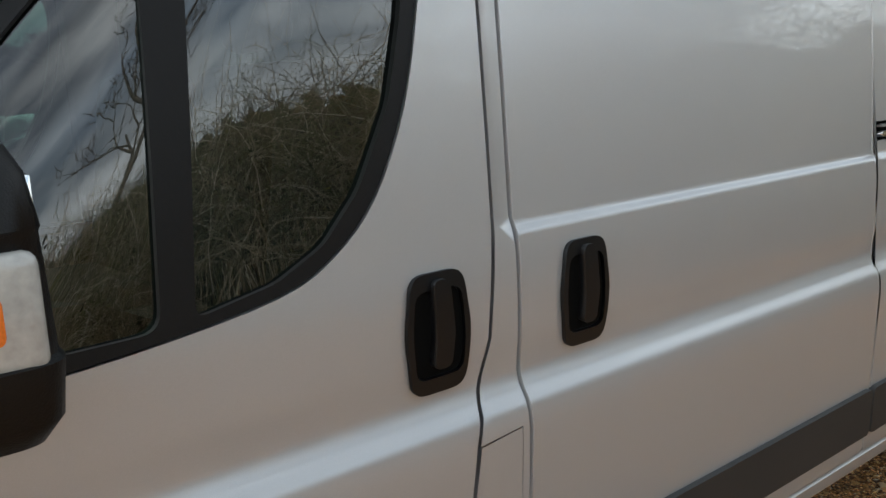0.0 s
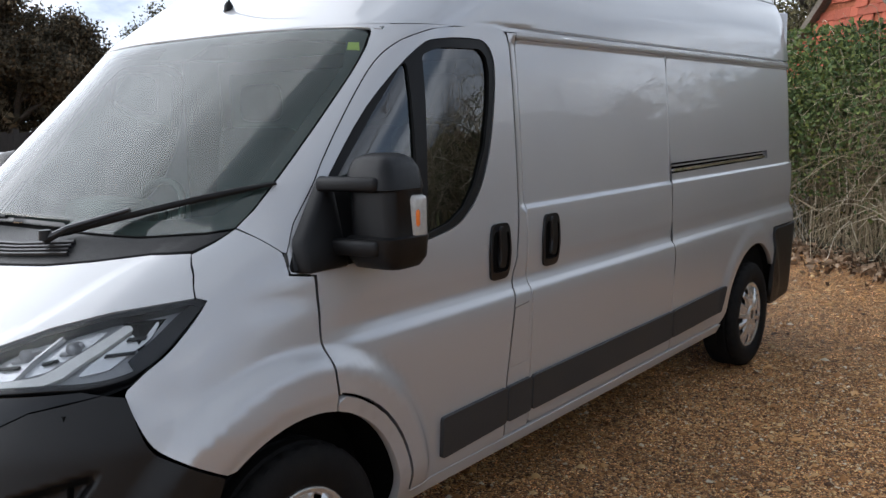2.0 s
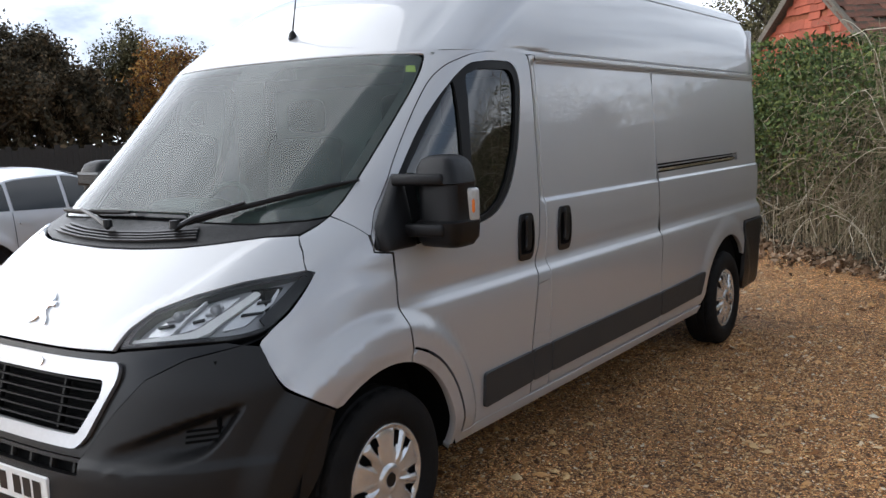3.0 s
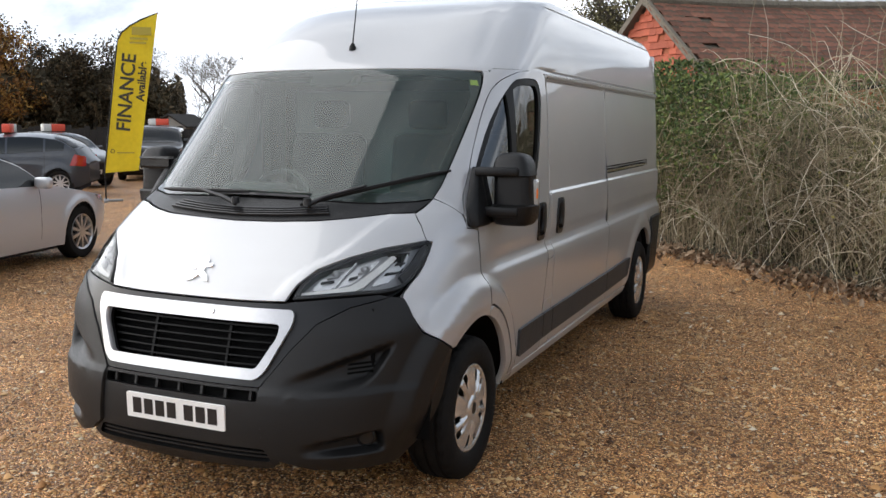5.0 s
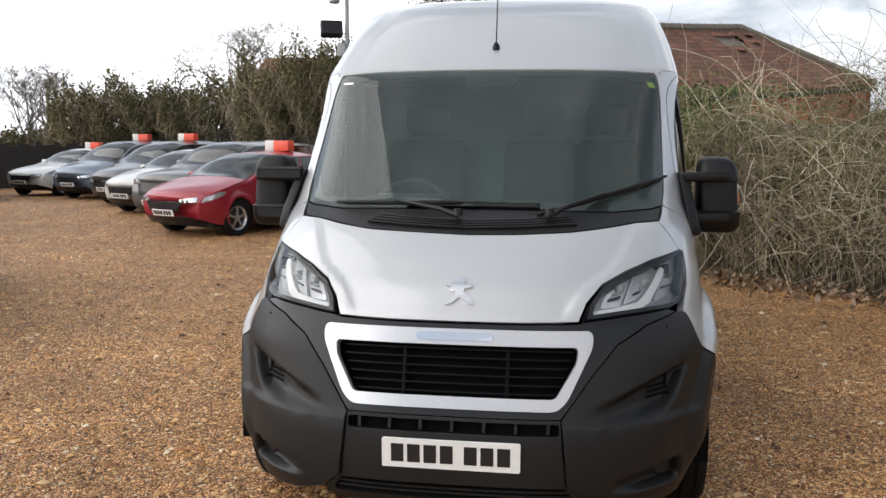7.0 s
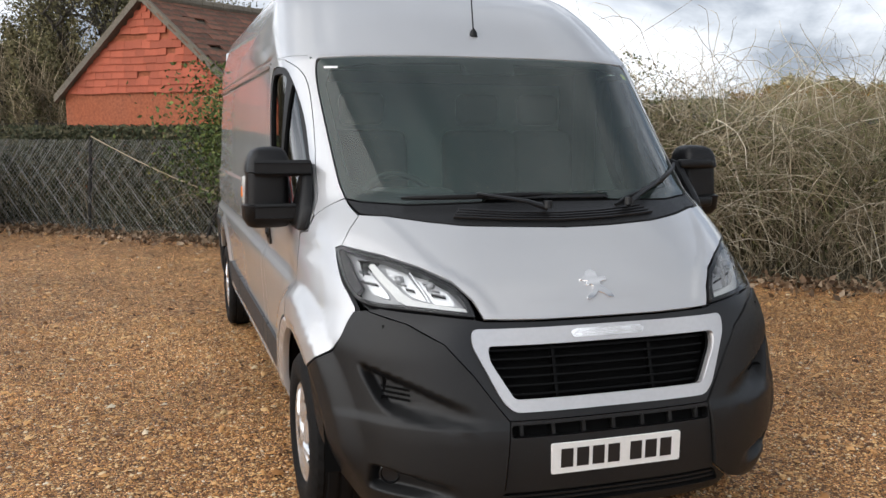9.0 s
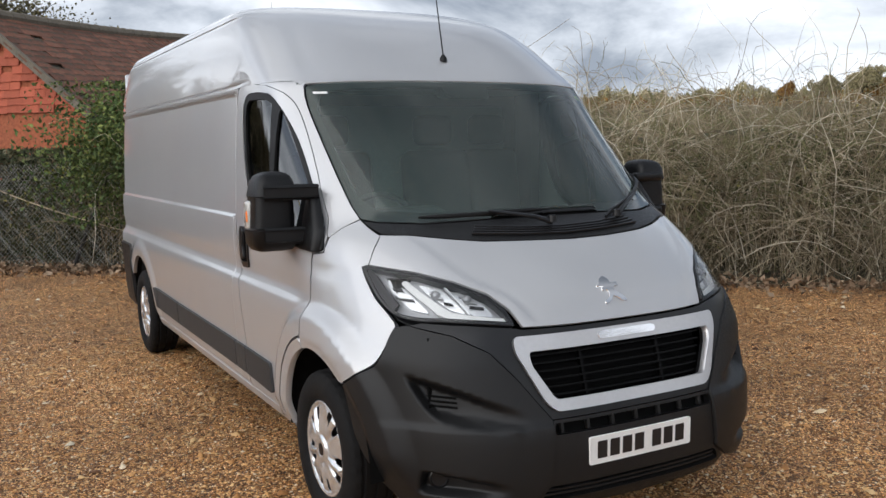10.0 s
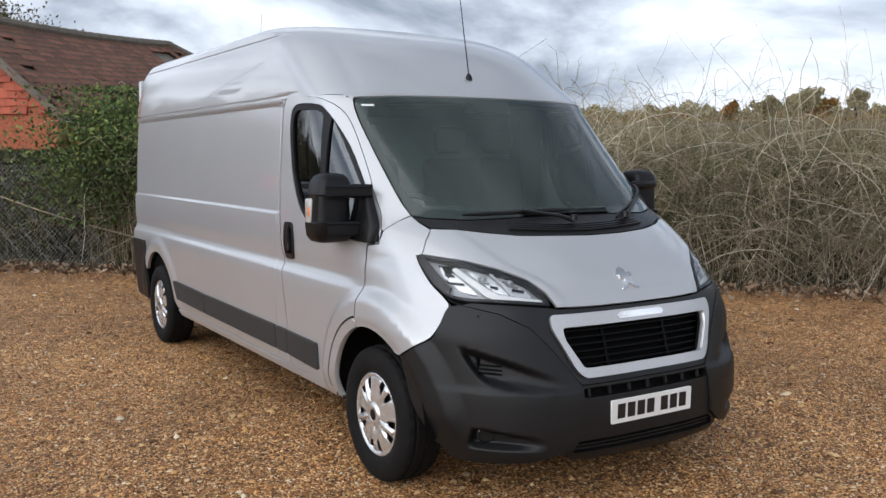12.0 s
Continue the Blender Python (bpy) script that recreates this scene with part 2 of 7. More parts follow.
def part(name, data, mat, parent=None, label="", smooth=None):
    """Links a bmesh or a mesh as one object under a thing or a part."""
    if isinstance(data, bmesh.types.BMesh):
        me = bpy.data.meshes.new(name)
        data.to_mesh(me)
        data.free()
    else:
        me = data
    for x in mat if isinstance(mat, (list, tuple)) else [mat]:
        me.materials.append(x)
    if smooth is not None:
        me.shade_smooth()
        if smooth < 180:
            me.set_sharp_from_angle(angle=radians(smooth))
    ob = new(name, me)
    ob.parent = parent
    if label:
        tagged(ob, label)
    return ob


def box(bm, x0, x1, y0, y1, z0, z1, bevel=0.0, m=None, seg=2):
    """Adds a (rounded) box to bm."""
    v = bmesh.ops.create_cube(bm, size=1.0)["verts"]
    bmesh.ops.scale(bm, vec=(x1 - x0, y1 - y0, z1 - z0), verts=v)
    bmesh.ops.translate(bm, vec=((x0 + x1) / 2, (y0 + y1) / 2, (z0 + z1) / 2), verts=v)
    if bevel:
        e = list({e for q in v for e in q.link_edges})
        r = bmesh.ops.bevel(bm, geom=e, offset=bevel, segments=seg, affect="EDGES", profile=0.5)
        v = list({q for fc in r["faces"] for q in fc.verts} | {q for q in v if q.is_valid})
    if m is not None:
        bmesh.ops.transform(bm, matrix=m, verts=v)
    return v


def tube(bm, pts, radii, sides=8, caps=True):
    """A round bar through points, with a radius at each."""
    rings = []
    up = Vector((0, 0, 1))
    pts = [Vector(p) for p in pts]
    for i, p in enumerate(pts):
        d = (pts[min(i + 1, len(pts) - 1)] - pts[max(i - 1, 0)]).normalized()
        s = d.cross(up if abs(d.z) < 0.95 else Vector((1, 0, 0))).normalized()
        t = s.cross(d)
        r = radii[i] if isinstance(radii, (list, tuple)) else radii
        rings.append([bm.verts.new(p + r * (math.cos(k * math.tau / sides) * s + math.sin(k * math.tau / sides) * t)) for k in range(sides)])
    for a, b in zip(rings, rings[1:]):
        for k in range(sides):
            bm.faces.new((a[k], a[(k + 1) % sides], b[(k + 1) % sides], b[k]))
    if caps:
        bm.faces.new(rings[0][::-1])
        bm.faces.new(rings[-1])
    return bm


def lathe(bm, prof, n=48, axis="x", m=None):
    """Turns (radius, along) pairs round an axis."""
    rings = []
    for r, h in prof:
        ring = []
        for k in range(n):
            c, s = math.cos(k * math.tau / n), math.sin(k * math.tau / n)
            p = Vector((h, r * c, r * s)) if axis == "x" else Vector((r * c, r * s, h))
            ring.append(bm.verts.new(m @ p if m is not None else p))
        rings.append(ring)
    for a, b in zip(rings, rings[1:]):
        for k in range(n):
            bm.faces.new((a[k], a[(k + 1) % n], b[(k + 1) % n], b[k]))
    return rings


def rounded(pts, r, n=5):
    """A polygon with its corners rounded by about r."""
    out = []
    for i, p in enumerate(pts):
        p, a, b = Vector(p), Vector(pts[i - 1]), Vector(pts[(i + 1) % len(pts)])
        ra = min(r, (a - p).length * 0.45, (b - p).length * 0.45)
        s, e = p + (a - p).normalized() * ra, p + (b - p).normalized() * ra
        for k in range(n + 1):
            u = k / n
            out.append((1 - u) ** 2 * s + 2 * u * (1 - u) * p + u * u * e)
    return [(q.x, q.y) for q in out]


def curve(pts, n=5, closed=False):
    """A smooth line through points."""
    out = []
    m = len(pts)
    for i in range(m if closed else m - 1):
        p = [Vector(pts[j % m]) if closed else Vector(pts[min(max(j, 0), m - 1)]) for j in (i - 1, i, i + 1, i + 2)]
        for k in range(n):
            u = k / n
            q = 0.5 * (2 * p[1] + (p[2] - p[0]) * u + (2 * p[0] - 5 * p[1] + 4 * p[2] - p[3]) * u * u + (3 * p[1] - p[0] - 3 * p[2] + p[3]) * u ** 3)
            out.append((q.x, q.y))
    return out if closed else out + [tuple(pts[-1])]


def dense(pts, step):
    out = []
    for i, p in enumerate(pts):
        a, b = Vector(p), Vector(pts[(i + 1) % len(pts)])
        n = max(1, math.ceil((b - a).length / step))
        out += [tuple(a.lerp(b, k / n)) for k in range(n)]
    return out


def inset(pts, d):
    """A closed outline moved inwards by d."""
    area = sum(a[0] * b[1] - b[0] * a[1] for a, b in zip(pts, pts[1:] + pts[:1]))
    s = 1 if area > 0 else -1
    out = []
    for i, p in enumerate(pts):
        p, a, b = Vector(p), Vector(pts[i - 1]), Vector(pts[(i + 1) % len(pts)])
        u, v = (p - a), (b - p)
        if u.length < 1e-7 or v.length < 1e-7:
            out.append(tuple(p))
            continue
        u, v = u.normalized(), v.normalized()
        n1, n2 = Vector((-u.y, u.x)) * s, Vector((-v.y, v.x)) * s
        m = n1 + n2
        m = m.normalized() / max(0.5, m.normalized().dot(n1)) if m.length > 1e-4 else n1
        out.append(tuple(p + m * d))
    return out


def inside(p, poly):
    x, y, c = p[0], p[1], False
    j = len(poly) - 1
    for i in range(len(poly)):
        (xi, yi), (xj, yj) = poly[i], poly[j]
        if (yi > y) != (yj > y) and x < (xj - xi) * (y - yi) / (yj - yi) + xi:
            c = not c
        j = i
    return c


def sheet(outline, S, step=0.05, depth=0.012, holes=(), gap=0.0, flip=False, off=0.0, stretch=(1, 1), rows=()):
    """A pressed panel: the part of the surface S(u, v) within the outline, less the holes, with exact normals and edges turned in by depth.
    off: how far it stands proud; stretch: metres for one unit of u and v; rows: heights v along which the mesh is finer."""
    sx, sy = stretch
    loops = [inset([(u * sx, v * sy) for u, v in outline], gap)] + [inset([(u * sx, v * sy) for u, v in h], -gap) for h in holes]
    loops = [dense(lp, step * 0.7) for lp in loops]

    def point(q):
        return S(q[0] / sx, q[1] / sy)

    def normal(q):
        e = 0.002
        n = (point((q[0] + e, q[1])) - point((q[0] - e, q[1]))).cross(point((q[0], q[1] + e)) - point((q[0], q[1] - e)))
        n = n.normalized() if n.length > 1e-12 else Vector((0, -1, 0))
        return -n if flip else n

    co, edges, sizes = [], [], []
    for lp in loops:
        k = len(co)
        co += [Vector(q) for q in lp]
        edges += [(k + i, k + (i + 1) % len(lp)) for i in range(len(lp))]
        sizes.append((k, len(lp)))
    us, vs = [q.x for q in co], [q.y for q in co]
    nu, nv = int((max(us) - min(us)) / step) + 1, int((max(vs) - min(vs)) / step) + 1
    rim = [q for q in co]
    for i in range(nu + 1):
        for j in range(nv + 1):
            q = (min(us) + (i + 0.5 * (j % 2)) * step, min(vs) + j * step)
            if any(abs(q[1] - v * sy) < 0.013 for v in rows):
                continue
            if inside(q, loops[0]) and not any(inside(q, h) for h in loops[1:]) and min((q[0] - r.x) ** 2 + (q[1] - r.y) ** 2 for r in rim) > (0.45 * step) ** 2:
                co.append(Vector(q))
    for v in rows:
        for i in range(nu + 1):
            q = (min(us) + i * step, v * sy)
            if inside(q, loops[0]) and not any(inside(q, h) for h in loops[1:]) and min((q[0] - r.x) ** 2 + (q[1] - r.y) ** 2 for r in rim) > (0.2 * step) ** 2:
                co.append(Vector(q))
    vc, _, fc, *_ = delaunay_2d_cdt(co, edges, [], 0, 1e-6)
    tris = []
    for t in fc:
        c = sum((vc[i] for i in t), Vector((0, 0))) / len(t)
        if inside(c, loops[0]) and not any(inside(c, h) for h in loops[1:]):
            a, b, d = (vc[i] for i in t[:3])
            ccw = (b - a).cross(d - a) > 0
            tris.append(tuple(t) if ccw != flip else tuple(t[::-1]))
    nrm = [normal(q) for q in vc]
    verts = [point(q) + n * off for q, n in zip(vc, nrm)]
    faces, norms = list(tris), list(nrm)
    if depth:
        for k, cnt in sizes:
            base = len(verts)
            for i in range(k, k + cnt):
                q, n = co[i], normal(co[i])
                p = point(q) + n * off
                a, b = co[k + (i - k - 1) % cnt], co[k + (i - k + 1) % cnt]
                along = (point(b) - point(a))
                side = along.cross(n)
                side = side.normalized() if side.length > 1e-9 else n
                if flip:
                    side = -side
                verts += [p, p - n * depth]
                w = (side + n * 0.6).normalized()
                norms += [w, side]
            for i in range(cnt):
                j = (i + 1) % cnt
                f = (base + 2 * i, base + 2 * i + 1, base + 2 * j + 1, base + 2 * j)
                faces.append(f if not flip else f[::-1])
    me = bpy.data.meshes.new("sheet")
    me.from_pydata(verts, [], faces)
    me.shade_smooth()
    me.normals_split_custom_set_from_vertices(norms)
    return me

# ---- the van: surfaces, in metres from the front axle (y to the rear, x to its left side) ----
WIDTH = [(.2, .93), (.28, .955), (.33, .975), (.40, .99), (.60, 1.003), (.80, 1.015), (.91, 1.02), (.95, 1.016), (.985, .996), (1.015, .987), (1.1, .9958), (1.2, .9975), (1.3, .993), (1.5, .985), (1.8, .968), (2.0, .95), (2.12, .938), (2.3, .895), (2.4, .855), (2.47, .80), (2.52, .70)]
NOSE = [(.2, -.86), (.30, -.92), (.42, -.925), (.52, -.92), (.60, -.905), (.65, -.89), (.88, -.82), (.97, -.79), (1.04, -.74), (1.12, -.645), (1.2, -.54), (1.28, -.42), *[(1.34 + .041 * k, -.30 + 1.17 * .041 * k + .0528 * (.041 * k) ** 2) for k in range(16)], (2.0, .50), (2.11, .65), (2.3, .95), (2.42, 1.25), (2.5, 1.6), (2.52, 1.9)]
CORNER = [(.2, 0.), (.8, 0.), (.95, .2), (1.16, .45), *[(1.36 + .0425 * k, .75 + .6865 * .0425 * k - .5837 * (.0425 * k) ** 2) for k in range(15)], (2.11, 1.2), (2.3, 1.5), (2.42, 1.7), (2.52, 2.2)]
SOFT_WIDTH = [(.80, 1.015), (.88, 1.010), (.96, 1.004), (1.04, 1.000), (1.12, .998), (1.2, .9965), (1.3, .993)]
P, Q = 2.8, 3.1
WHEELBASE, REAR = 4.035, 5.02


def plain_x(y, z):
    w, yf, yc = lerp(z, WIDTH), lerp(z, NOSE), lerp(z, CORNER)
    if y >= yc:
        return w
    t = (yc - y) / (yc - yf)
    return w * max(1 - t ** P, 0.0) ** (1 / Q) if t < 1 else 0.0


def bulge(y, z):
    """The swelling round the wheel arches."""
    x = 0.0
    for yw, k, r0, r1 in ((0.0, 0.040, 0.57, 0.652), (WHEELBASE, 0.018, 0.53, 0.62)):
        d = math.hypot(y - yw, z - 0.345)
        if d < r1:
            x += k * (1 - ease(r0, r1, d)) * ease(0.30, 0.48, z) * (1 - 0.25 * (1 - ease(0.45, 0.50, d)))
    return x


def side_x(y, z):
    """Half the body's width at y, z, with its pressings."""
    x = plain_x(y, z)
    # the belt crease fades out over the front wing
    if y < 0.42 and .80 < z < 1.30:
        x *= 1 + (1 - ease(.02, .42, y)) * (lerp(z, SOFT_WIDTH) / lerp(z, WIDTH) - 1)
    # belt ledge and recessed upper panel behind the doors
    back = ease(1.24, 1.27, y)
    x -= back * 0.014 * ease(1.286, 1.304, z) * (1 - ease(1.945, 1.965, z))
    x += bulge(y, z)
    # hollow below the mirror, where the belt line fades into the wing
    if y < 0.4:
        x -= 0.006 * math.exp(-((y + 0.02) / 0.16) ** 2 - ((z - 1.13) / 0.035) ** 2)
    # corner posts at the rear
    if y > 4.80:
        x -= 0.11 * ((y - 4.80) / 0.22) ** 3
    return x


def nose_y(x, z):
    w, yf, yc = lerp(z, WIDTH), lerp(z, NOSE), lerp(z, CORNER)
    a = min(abs(x) / w, 1.0)
    y = yc - (1 - a ** Q) ** (1 / P) * (yc - yf)
    # raised flanks of the bonnet
    if 0.9 < z < 1.34:
        edge = lerp(z, [(.94, .40), (1.05, .47), (1.14, .60), (1.25, .68), (1.34, .76)])
        y += 0.016 * (1 - ease(edge - 0.035, edge + 0.02, abs(x))) * ease(0.94, 1.0, z)
    return y


def side_map(s):
    return lambda y, z: Vector((s * side_x(y, z), y, z))


def front_map(x, z):
    return Vector((x, nose_y(x, z), z))


def scoop(x, z):
    """Depth of the two scoops moulded into each bumper corner: steep outside, running out towards the middle."""
    d = 0.0
    if .46 < x < .90 and .54 < z < .80:
        top = lerp(x, [(.46, .625), (.60, .672), (.76, .735), (.89, .782)])
        low = lerp(x, [(.46, .548), (.66, .588), (.78, .612), (.845, .640), (.89, .69)])
        edge = lerp(z, [(.60, .79), (.68, .835), (.77, .872)])
        across = ease(low - .012, low + .034, z) * (1 - ease(top - .034, top + .010, z))
        d += .064 * across * ease(.47, .80, x) * (1 - ease(edge - .018, edge + .020, x))
        d -= .008 * math.exp(-((z - lerp(x, [(.5, .566), (.70, .622), (.8, .66)])) / .014) ** 2) * ease(.50, .56, x) * (1 - ease(.66, .76, x))
    if .54 < x < .88 and .31 < z < .45:
        top = lerp(x, [(.54, .372), (.70, .402), (.86, .43)])
        across = ease(.316, .348, z) * (1 - ease(top - .032, top, z))
        d += .070 * across * ease(.56, .77, x) * (1 - ease(.828, .864, x))
    return d


def wrap_map(s):
    """Round the front corner: a runs from 0 on the middle line to 1 where the side is straight."""
    def at(a, z):
        w, yf, yc = lerp(z, WIDTH), lerp(z, NOSE), lerp(z, CORNER)
        a = min(max(a, 0.0), 1.0) * math.pi / 2
        x, y = w * math.sin(a) ** (2 / Q), yc - math.cos(a) ** (2 / P) * (yc - yf)
        lip = 0.014 * (1 - ease(0.572, 0.612, z)) * (1 - ease(-0.62, -0.45, y))
        d = scoop(x, z)
        return Vector((s * (x + bulge(y, z) + 0.3 * lip - .33 * d), y - lip + .944 * d, z))
    return at


def wrap_x(x, z):
    return math.asin(min(x / lerp(z, WIDTH), 1.0) ** (Q / 2)) * 2 / math.pi, z


def wrap_y(y, z):
    yf, yc = lerp(z, NOSE), lerp(z, CORNER)
    t = min(max((yc - y) / (yc - yf), 0.0), 1.0)
    return math.acos(t ** (P / 2)) * 2 / math.pi, z


def arc(yc, zc, r, a0, a1, n=14):
    return [(yc + r * math.cos(radians(a0 + (a1 - a0) * k / n)), zc + r * math.sin(radians(a0 + (a1 - a0) * k / n))) for k in range(n + 1)]


WRAP = (1.35, 1.0)
van = tagged(empty("van"), "silver high-roof panel van with dark grey bumper, parked on gravel", "van")

# -- body sides --
DOOR_FRONT = [(.128, .822), (.112, 1.0), (.122, 1.192), (.034, 1.206), (.046, 1.265), (.112, 1.352), (.203, 1.456), (.263, 1.534), (.358, 1.648), (.478, 1.784), (.556, 1.862), (.62, 1.908), (.684, 1.939), (.80, 1.973), (.95, 1.987)]
DOOR_REAR = [(1.19, 1.992), (1.222, 1.975), (1.236, 1.93), (1.238, 1.30), (1.218, 1.10), (1.160, .91), (1.122, .62), (1.118, .375)]
WINDOW = [(.06, 1.206), (.30, 1.212), (.55, 1.228), (.79, 1.262), (.90, 1.312), (.985, 1.395), (1.055, 1.53), (1.098, 1.68), (1.122, 1.82), (1.112, 1.895), (1.07, 1.935), (1.0, 1.945), (.82, 1.937), (.70, 1.90), (.46, 1.70), (.225, 1.44), (.065, 1.262)]
ARCH = 0.445
WINDOW = curve(WINDOW, 4, True)
BELT = (.92, .935, .945, .953, .961, .969, .977, .985, .993, 1.005, 1.02)
LEDGE = BELT + (1.28, 1.287, 1.291, 1.295, 1.299, 1.303, 1.312, 1.942, 1.95, 1.955)


def windscreen_edge(z):
    return lerp(z, [(1.283, .785), (1.305, .80), (1.345, .812), (1.375, .819), (1.43, .823), (1.73, .828), (1.82, .829), (1.90, .824), (1.95, .814), (1.985, .78)])


for s in (1, -1):
    S, fl = side_map(s), s < 0
    wing = curve([(-.292, .703), (-.40, .765), (-.462, .82), (-.482, .885), (-.487, .955)]) + curve([(-.478, .968), (-.43, 1.003), (-.36, 1.047), (-.27, 1.118), (-.222, 1.163)]) + [(nose_y(x, z) + .001, z) for x, z in ((.871, 1.172), (.853, 1.20), (.832, 1.233), (.808, 1.26), (.787, 1.283))] + [(nose_y(windscreen_edge(z), z) + .002, z) for z in (1.295, 1.307, 1.32, 1.333, 1.343)] + [(-.012, 1.316), (.034, 1.268), (.03, 1.203), (.114, 1.19), (.106, 1.0), (.122, .822), (.120, .795)] + arc(0, .345, ARCH, 74, 126)
    part("front_wing", sheet(wing, S, 0.028, 0.03, gap=0.0015, flip=fl, rows=BELT), SILVER, van)
    # A-pillar with the strip over the door
    zs = [1.345 + k * (1.955 - 1.345) / 12 for k in range(13)]
    edge = [(nose_y(windscreen_edge(z), z) + 0.002, z) for z in zs]
    post = [(-.012, 1.316)] + edge + [(edge[-1][0] + .015, 1.984), (.90, 1.986)] + curve(DOOR_FRONT[5:])[::-1][6:] + [(.046, 1.265), (.034, 1.268)]
    part("windscreen_pillar", sheet(post, S, 0.04, 0.025, gap=0.002, flip=fl), SILVER, van)
    door = DOOR_FRONT[:5] + curve(DOOR_FRONT[5:]) + DOOR_REAR + [(.508, .375)] + arc(0, .345, ARCH + .06, 4, 74, 10)
    front_door = part("front_door", sheet(door, S, 0.03, 0.03, holes=[WINDOW], gap=0.0014, flip=fl, rows=BELT), SILVER, van)
    # black window surround, glass, divider
    glass_big = rounded([(.655, 1.258), (.79, 1.285), (.88, 1.33), (.955, 1.41), (1.028, 1.545), (1.068, 1.69), (1.088, 1.82), (1.078, 1.88), (1.04, 1.91), (.80, 1.905), (.715, 1.878)], 0.02)
    glass_small = rounded([(.30, 1.245), (.60, 1.25), (.645, 1.86), (.48, 1.685), (.27, 1.455), (.235, 1.41)], 0.03)
    part("window_surround", sheet(WINDOW, S, 0.04, 0.03, holes=[glass_big, glass_small], gap=0.001, flip=fl, off=-0.004), RUBBER, front_door, "black rubber window surround")
    for g in (glass_big, glass_small):
        ob = part("window_pane", sheet(g, S, 0.06, 0.0, gap=-0.004, flip=fl, off=-0.016), SIDE_GLASS, front_door)
        ob.visible_shadow = False
    part("mirror_mount", sheet([(.045, 1.212), (.30, 1.218), (.31, 1.47), (.265, 1.47), (.20, 1.42), (.062, 1.265)], S, 0.04, 0.03, flip=fl, off=0.008), MIRROR_BLACK, front_door)
    # centre post, with the fuel flap on the left
    post = [(1.124, .382), (1.128, .62), (1.166, .91), (1.224, 1.10), (1.244, 1.30), (1.242, 1.93), (1.228, 1.984), (1.296, 1.984), (1.296, .382)]
    if s > 0:
        flap = [(1.132, .66), (1.168, .905), (1.276, .915), (1.276, .668)]
        part("centre_post", sheet(post, S, 0.04, 0.02, holes=[flap], gap=0.0016, flip=fl, rows=BELT), SILVER, van)
        part("fuel_flap", sheet(flap, S, 0.04, 0.015, gap=0.0015, flip=fl), SILVER, van)
    else:
        part("centre_post", sheet(post, S, 0.04, 0.02, gap=0.0012, flip=fl, rows=BELT), SILVER, van)
    # cargo side
    seam = 2.753 if s > 0 else 1.300
    front_half = [(1.304, .385), (2.750, .385), (2.750, 1.958), (1.304, 1.958)]
    if s > 0:
        part("sliding_door", sheet(rounded(front_half, 0.03), S, 0.034, 0.03, gap=0.0018, flip=fl, rows=LEDGE), SILVER, van)
    quarter = [(seam + .003, .385), (3.50, .385)] + arc(WHEELBASE, .345, ARCH + .02, 168, 36, 22) + [(4.42, .62), (4.42, .875), (4.97, .875), (REAR, 1.0), (REAR, 1.958), (seam + .003, 1.958)]
    rail = [[(2.775, 1.342), (4.37, 1.352), (4.37, 1.398), (2.775, 1.392)]] if s > 0 else []
    part("rear_quarter" if s > 0 else "side_panel", sheet(quarter, S, 0.036, 0.03, holes=rail, gap=0.003 if s > 0 else 0.001, flip=fl, rows=LEDGE), SILVER, van)
    if s > 0:
        # rail bed coloured near-black for the shade in the recess
        bed = part("door_rail", sheet(rail[0], S, 0.06, 0.0, gap=-0.004, flip=fl, off=-0.030), GAP, van, "recessed sliding door rail")
        part("rail_lip", sheet([(2.83, 1.347), (4.34, 1.356), (4.34, 1.371), (2.83, 1.363)], S, 0.06, 0.02, flip=fl, off=-0.004), CHROME, bed)
        part("rail_lip", sheet([(2.83, 1.376), (4.34, 1.383), (4.34, 1.390), (2.83, 1.383)], S, 0.06, 0.02, flip=fl, off=-0.004), SATIN, bed)
    part("cant_rail", sheet([(1.302, 1.9605), (REAR, 1.9605), (REAR, 1.986), (1.302, 1.986)], S, 0.05, 0.015, gap=0.001, flip=fl), SILVER, van)
    # sill with the rear of the front arch, rear arch foot
    sill = [(.44, .335), (.50, .322), (3.50, .322), (3.535, .372), (.512, .372)] + arc(0, .345, ARCH + .052, 4, 72, 8) + [(.127, .80)] + arc(0, .345, ARCH, 73, -4, 12)
    part("sill", sheet(sill, S, 0.04, 0.03, gap=0.002, flip=fl), SILVER, van)
    corner = [(4.43, .40), (4.5, .33), (4.97, .36), (4.99, .865), (4.43, .865)]
    part("rear_bumper_corner", sheet(rounded(corner, 0.04), S, 0.05, 0.03, flip=fl, off=0.012), PLASTIC, van, "dark grey plastic bumper corner")
    for strip in ([(.69, .43), (1.112, .445), (1.112, .592), (.69, .585)], [(1.124, .445), (1.296, .447), (1.296, .594), (1.124, .592)], [(1.310, .447), (2.742, .452), (2.742, .600), (1.310, .594)], [(2.756, .452), (3.47, .462), (3.535, .612), (2.756, .600)]):
        part("side_moulding", sheet(rounded(strip, 0.015), S, 0.06, 0.022, flip=fl, off=0.016), TRIM_GREY, van, "dark grey side protection moulding")

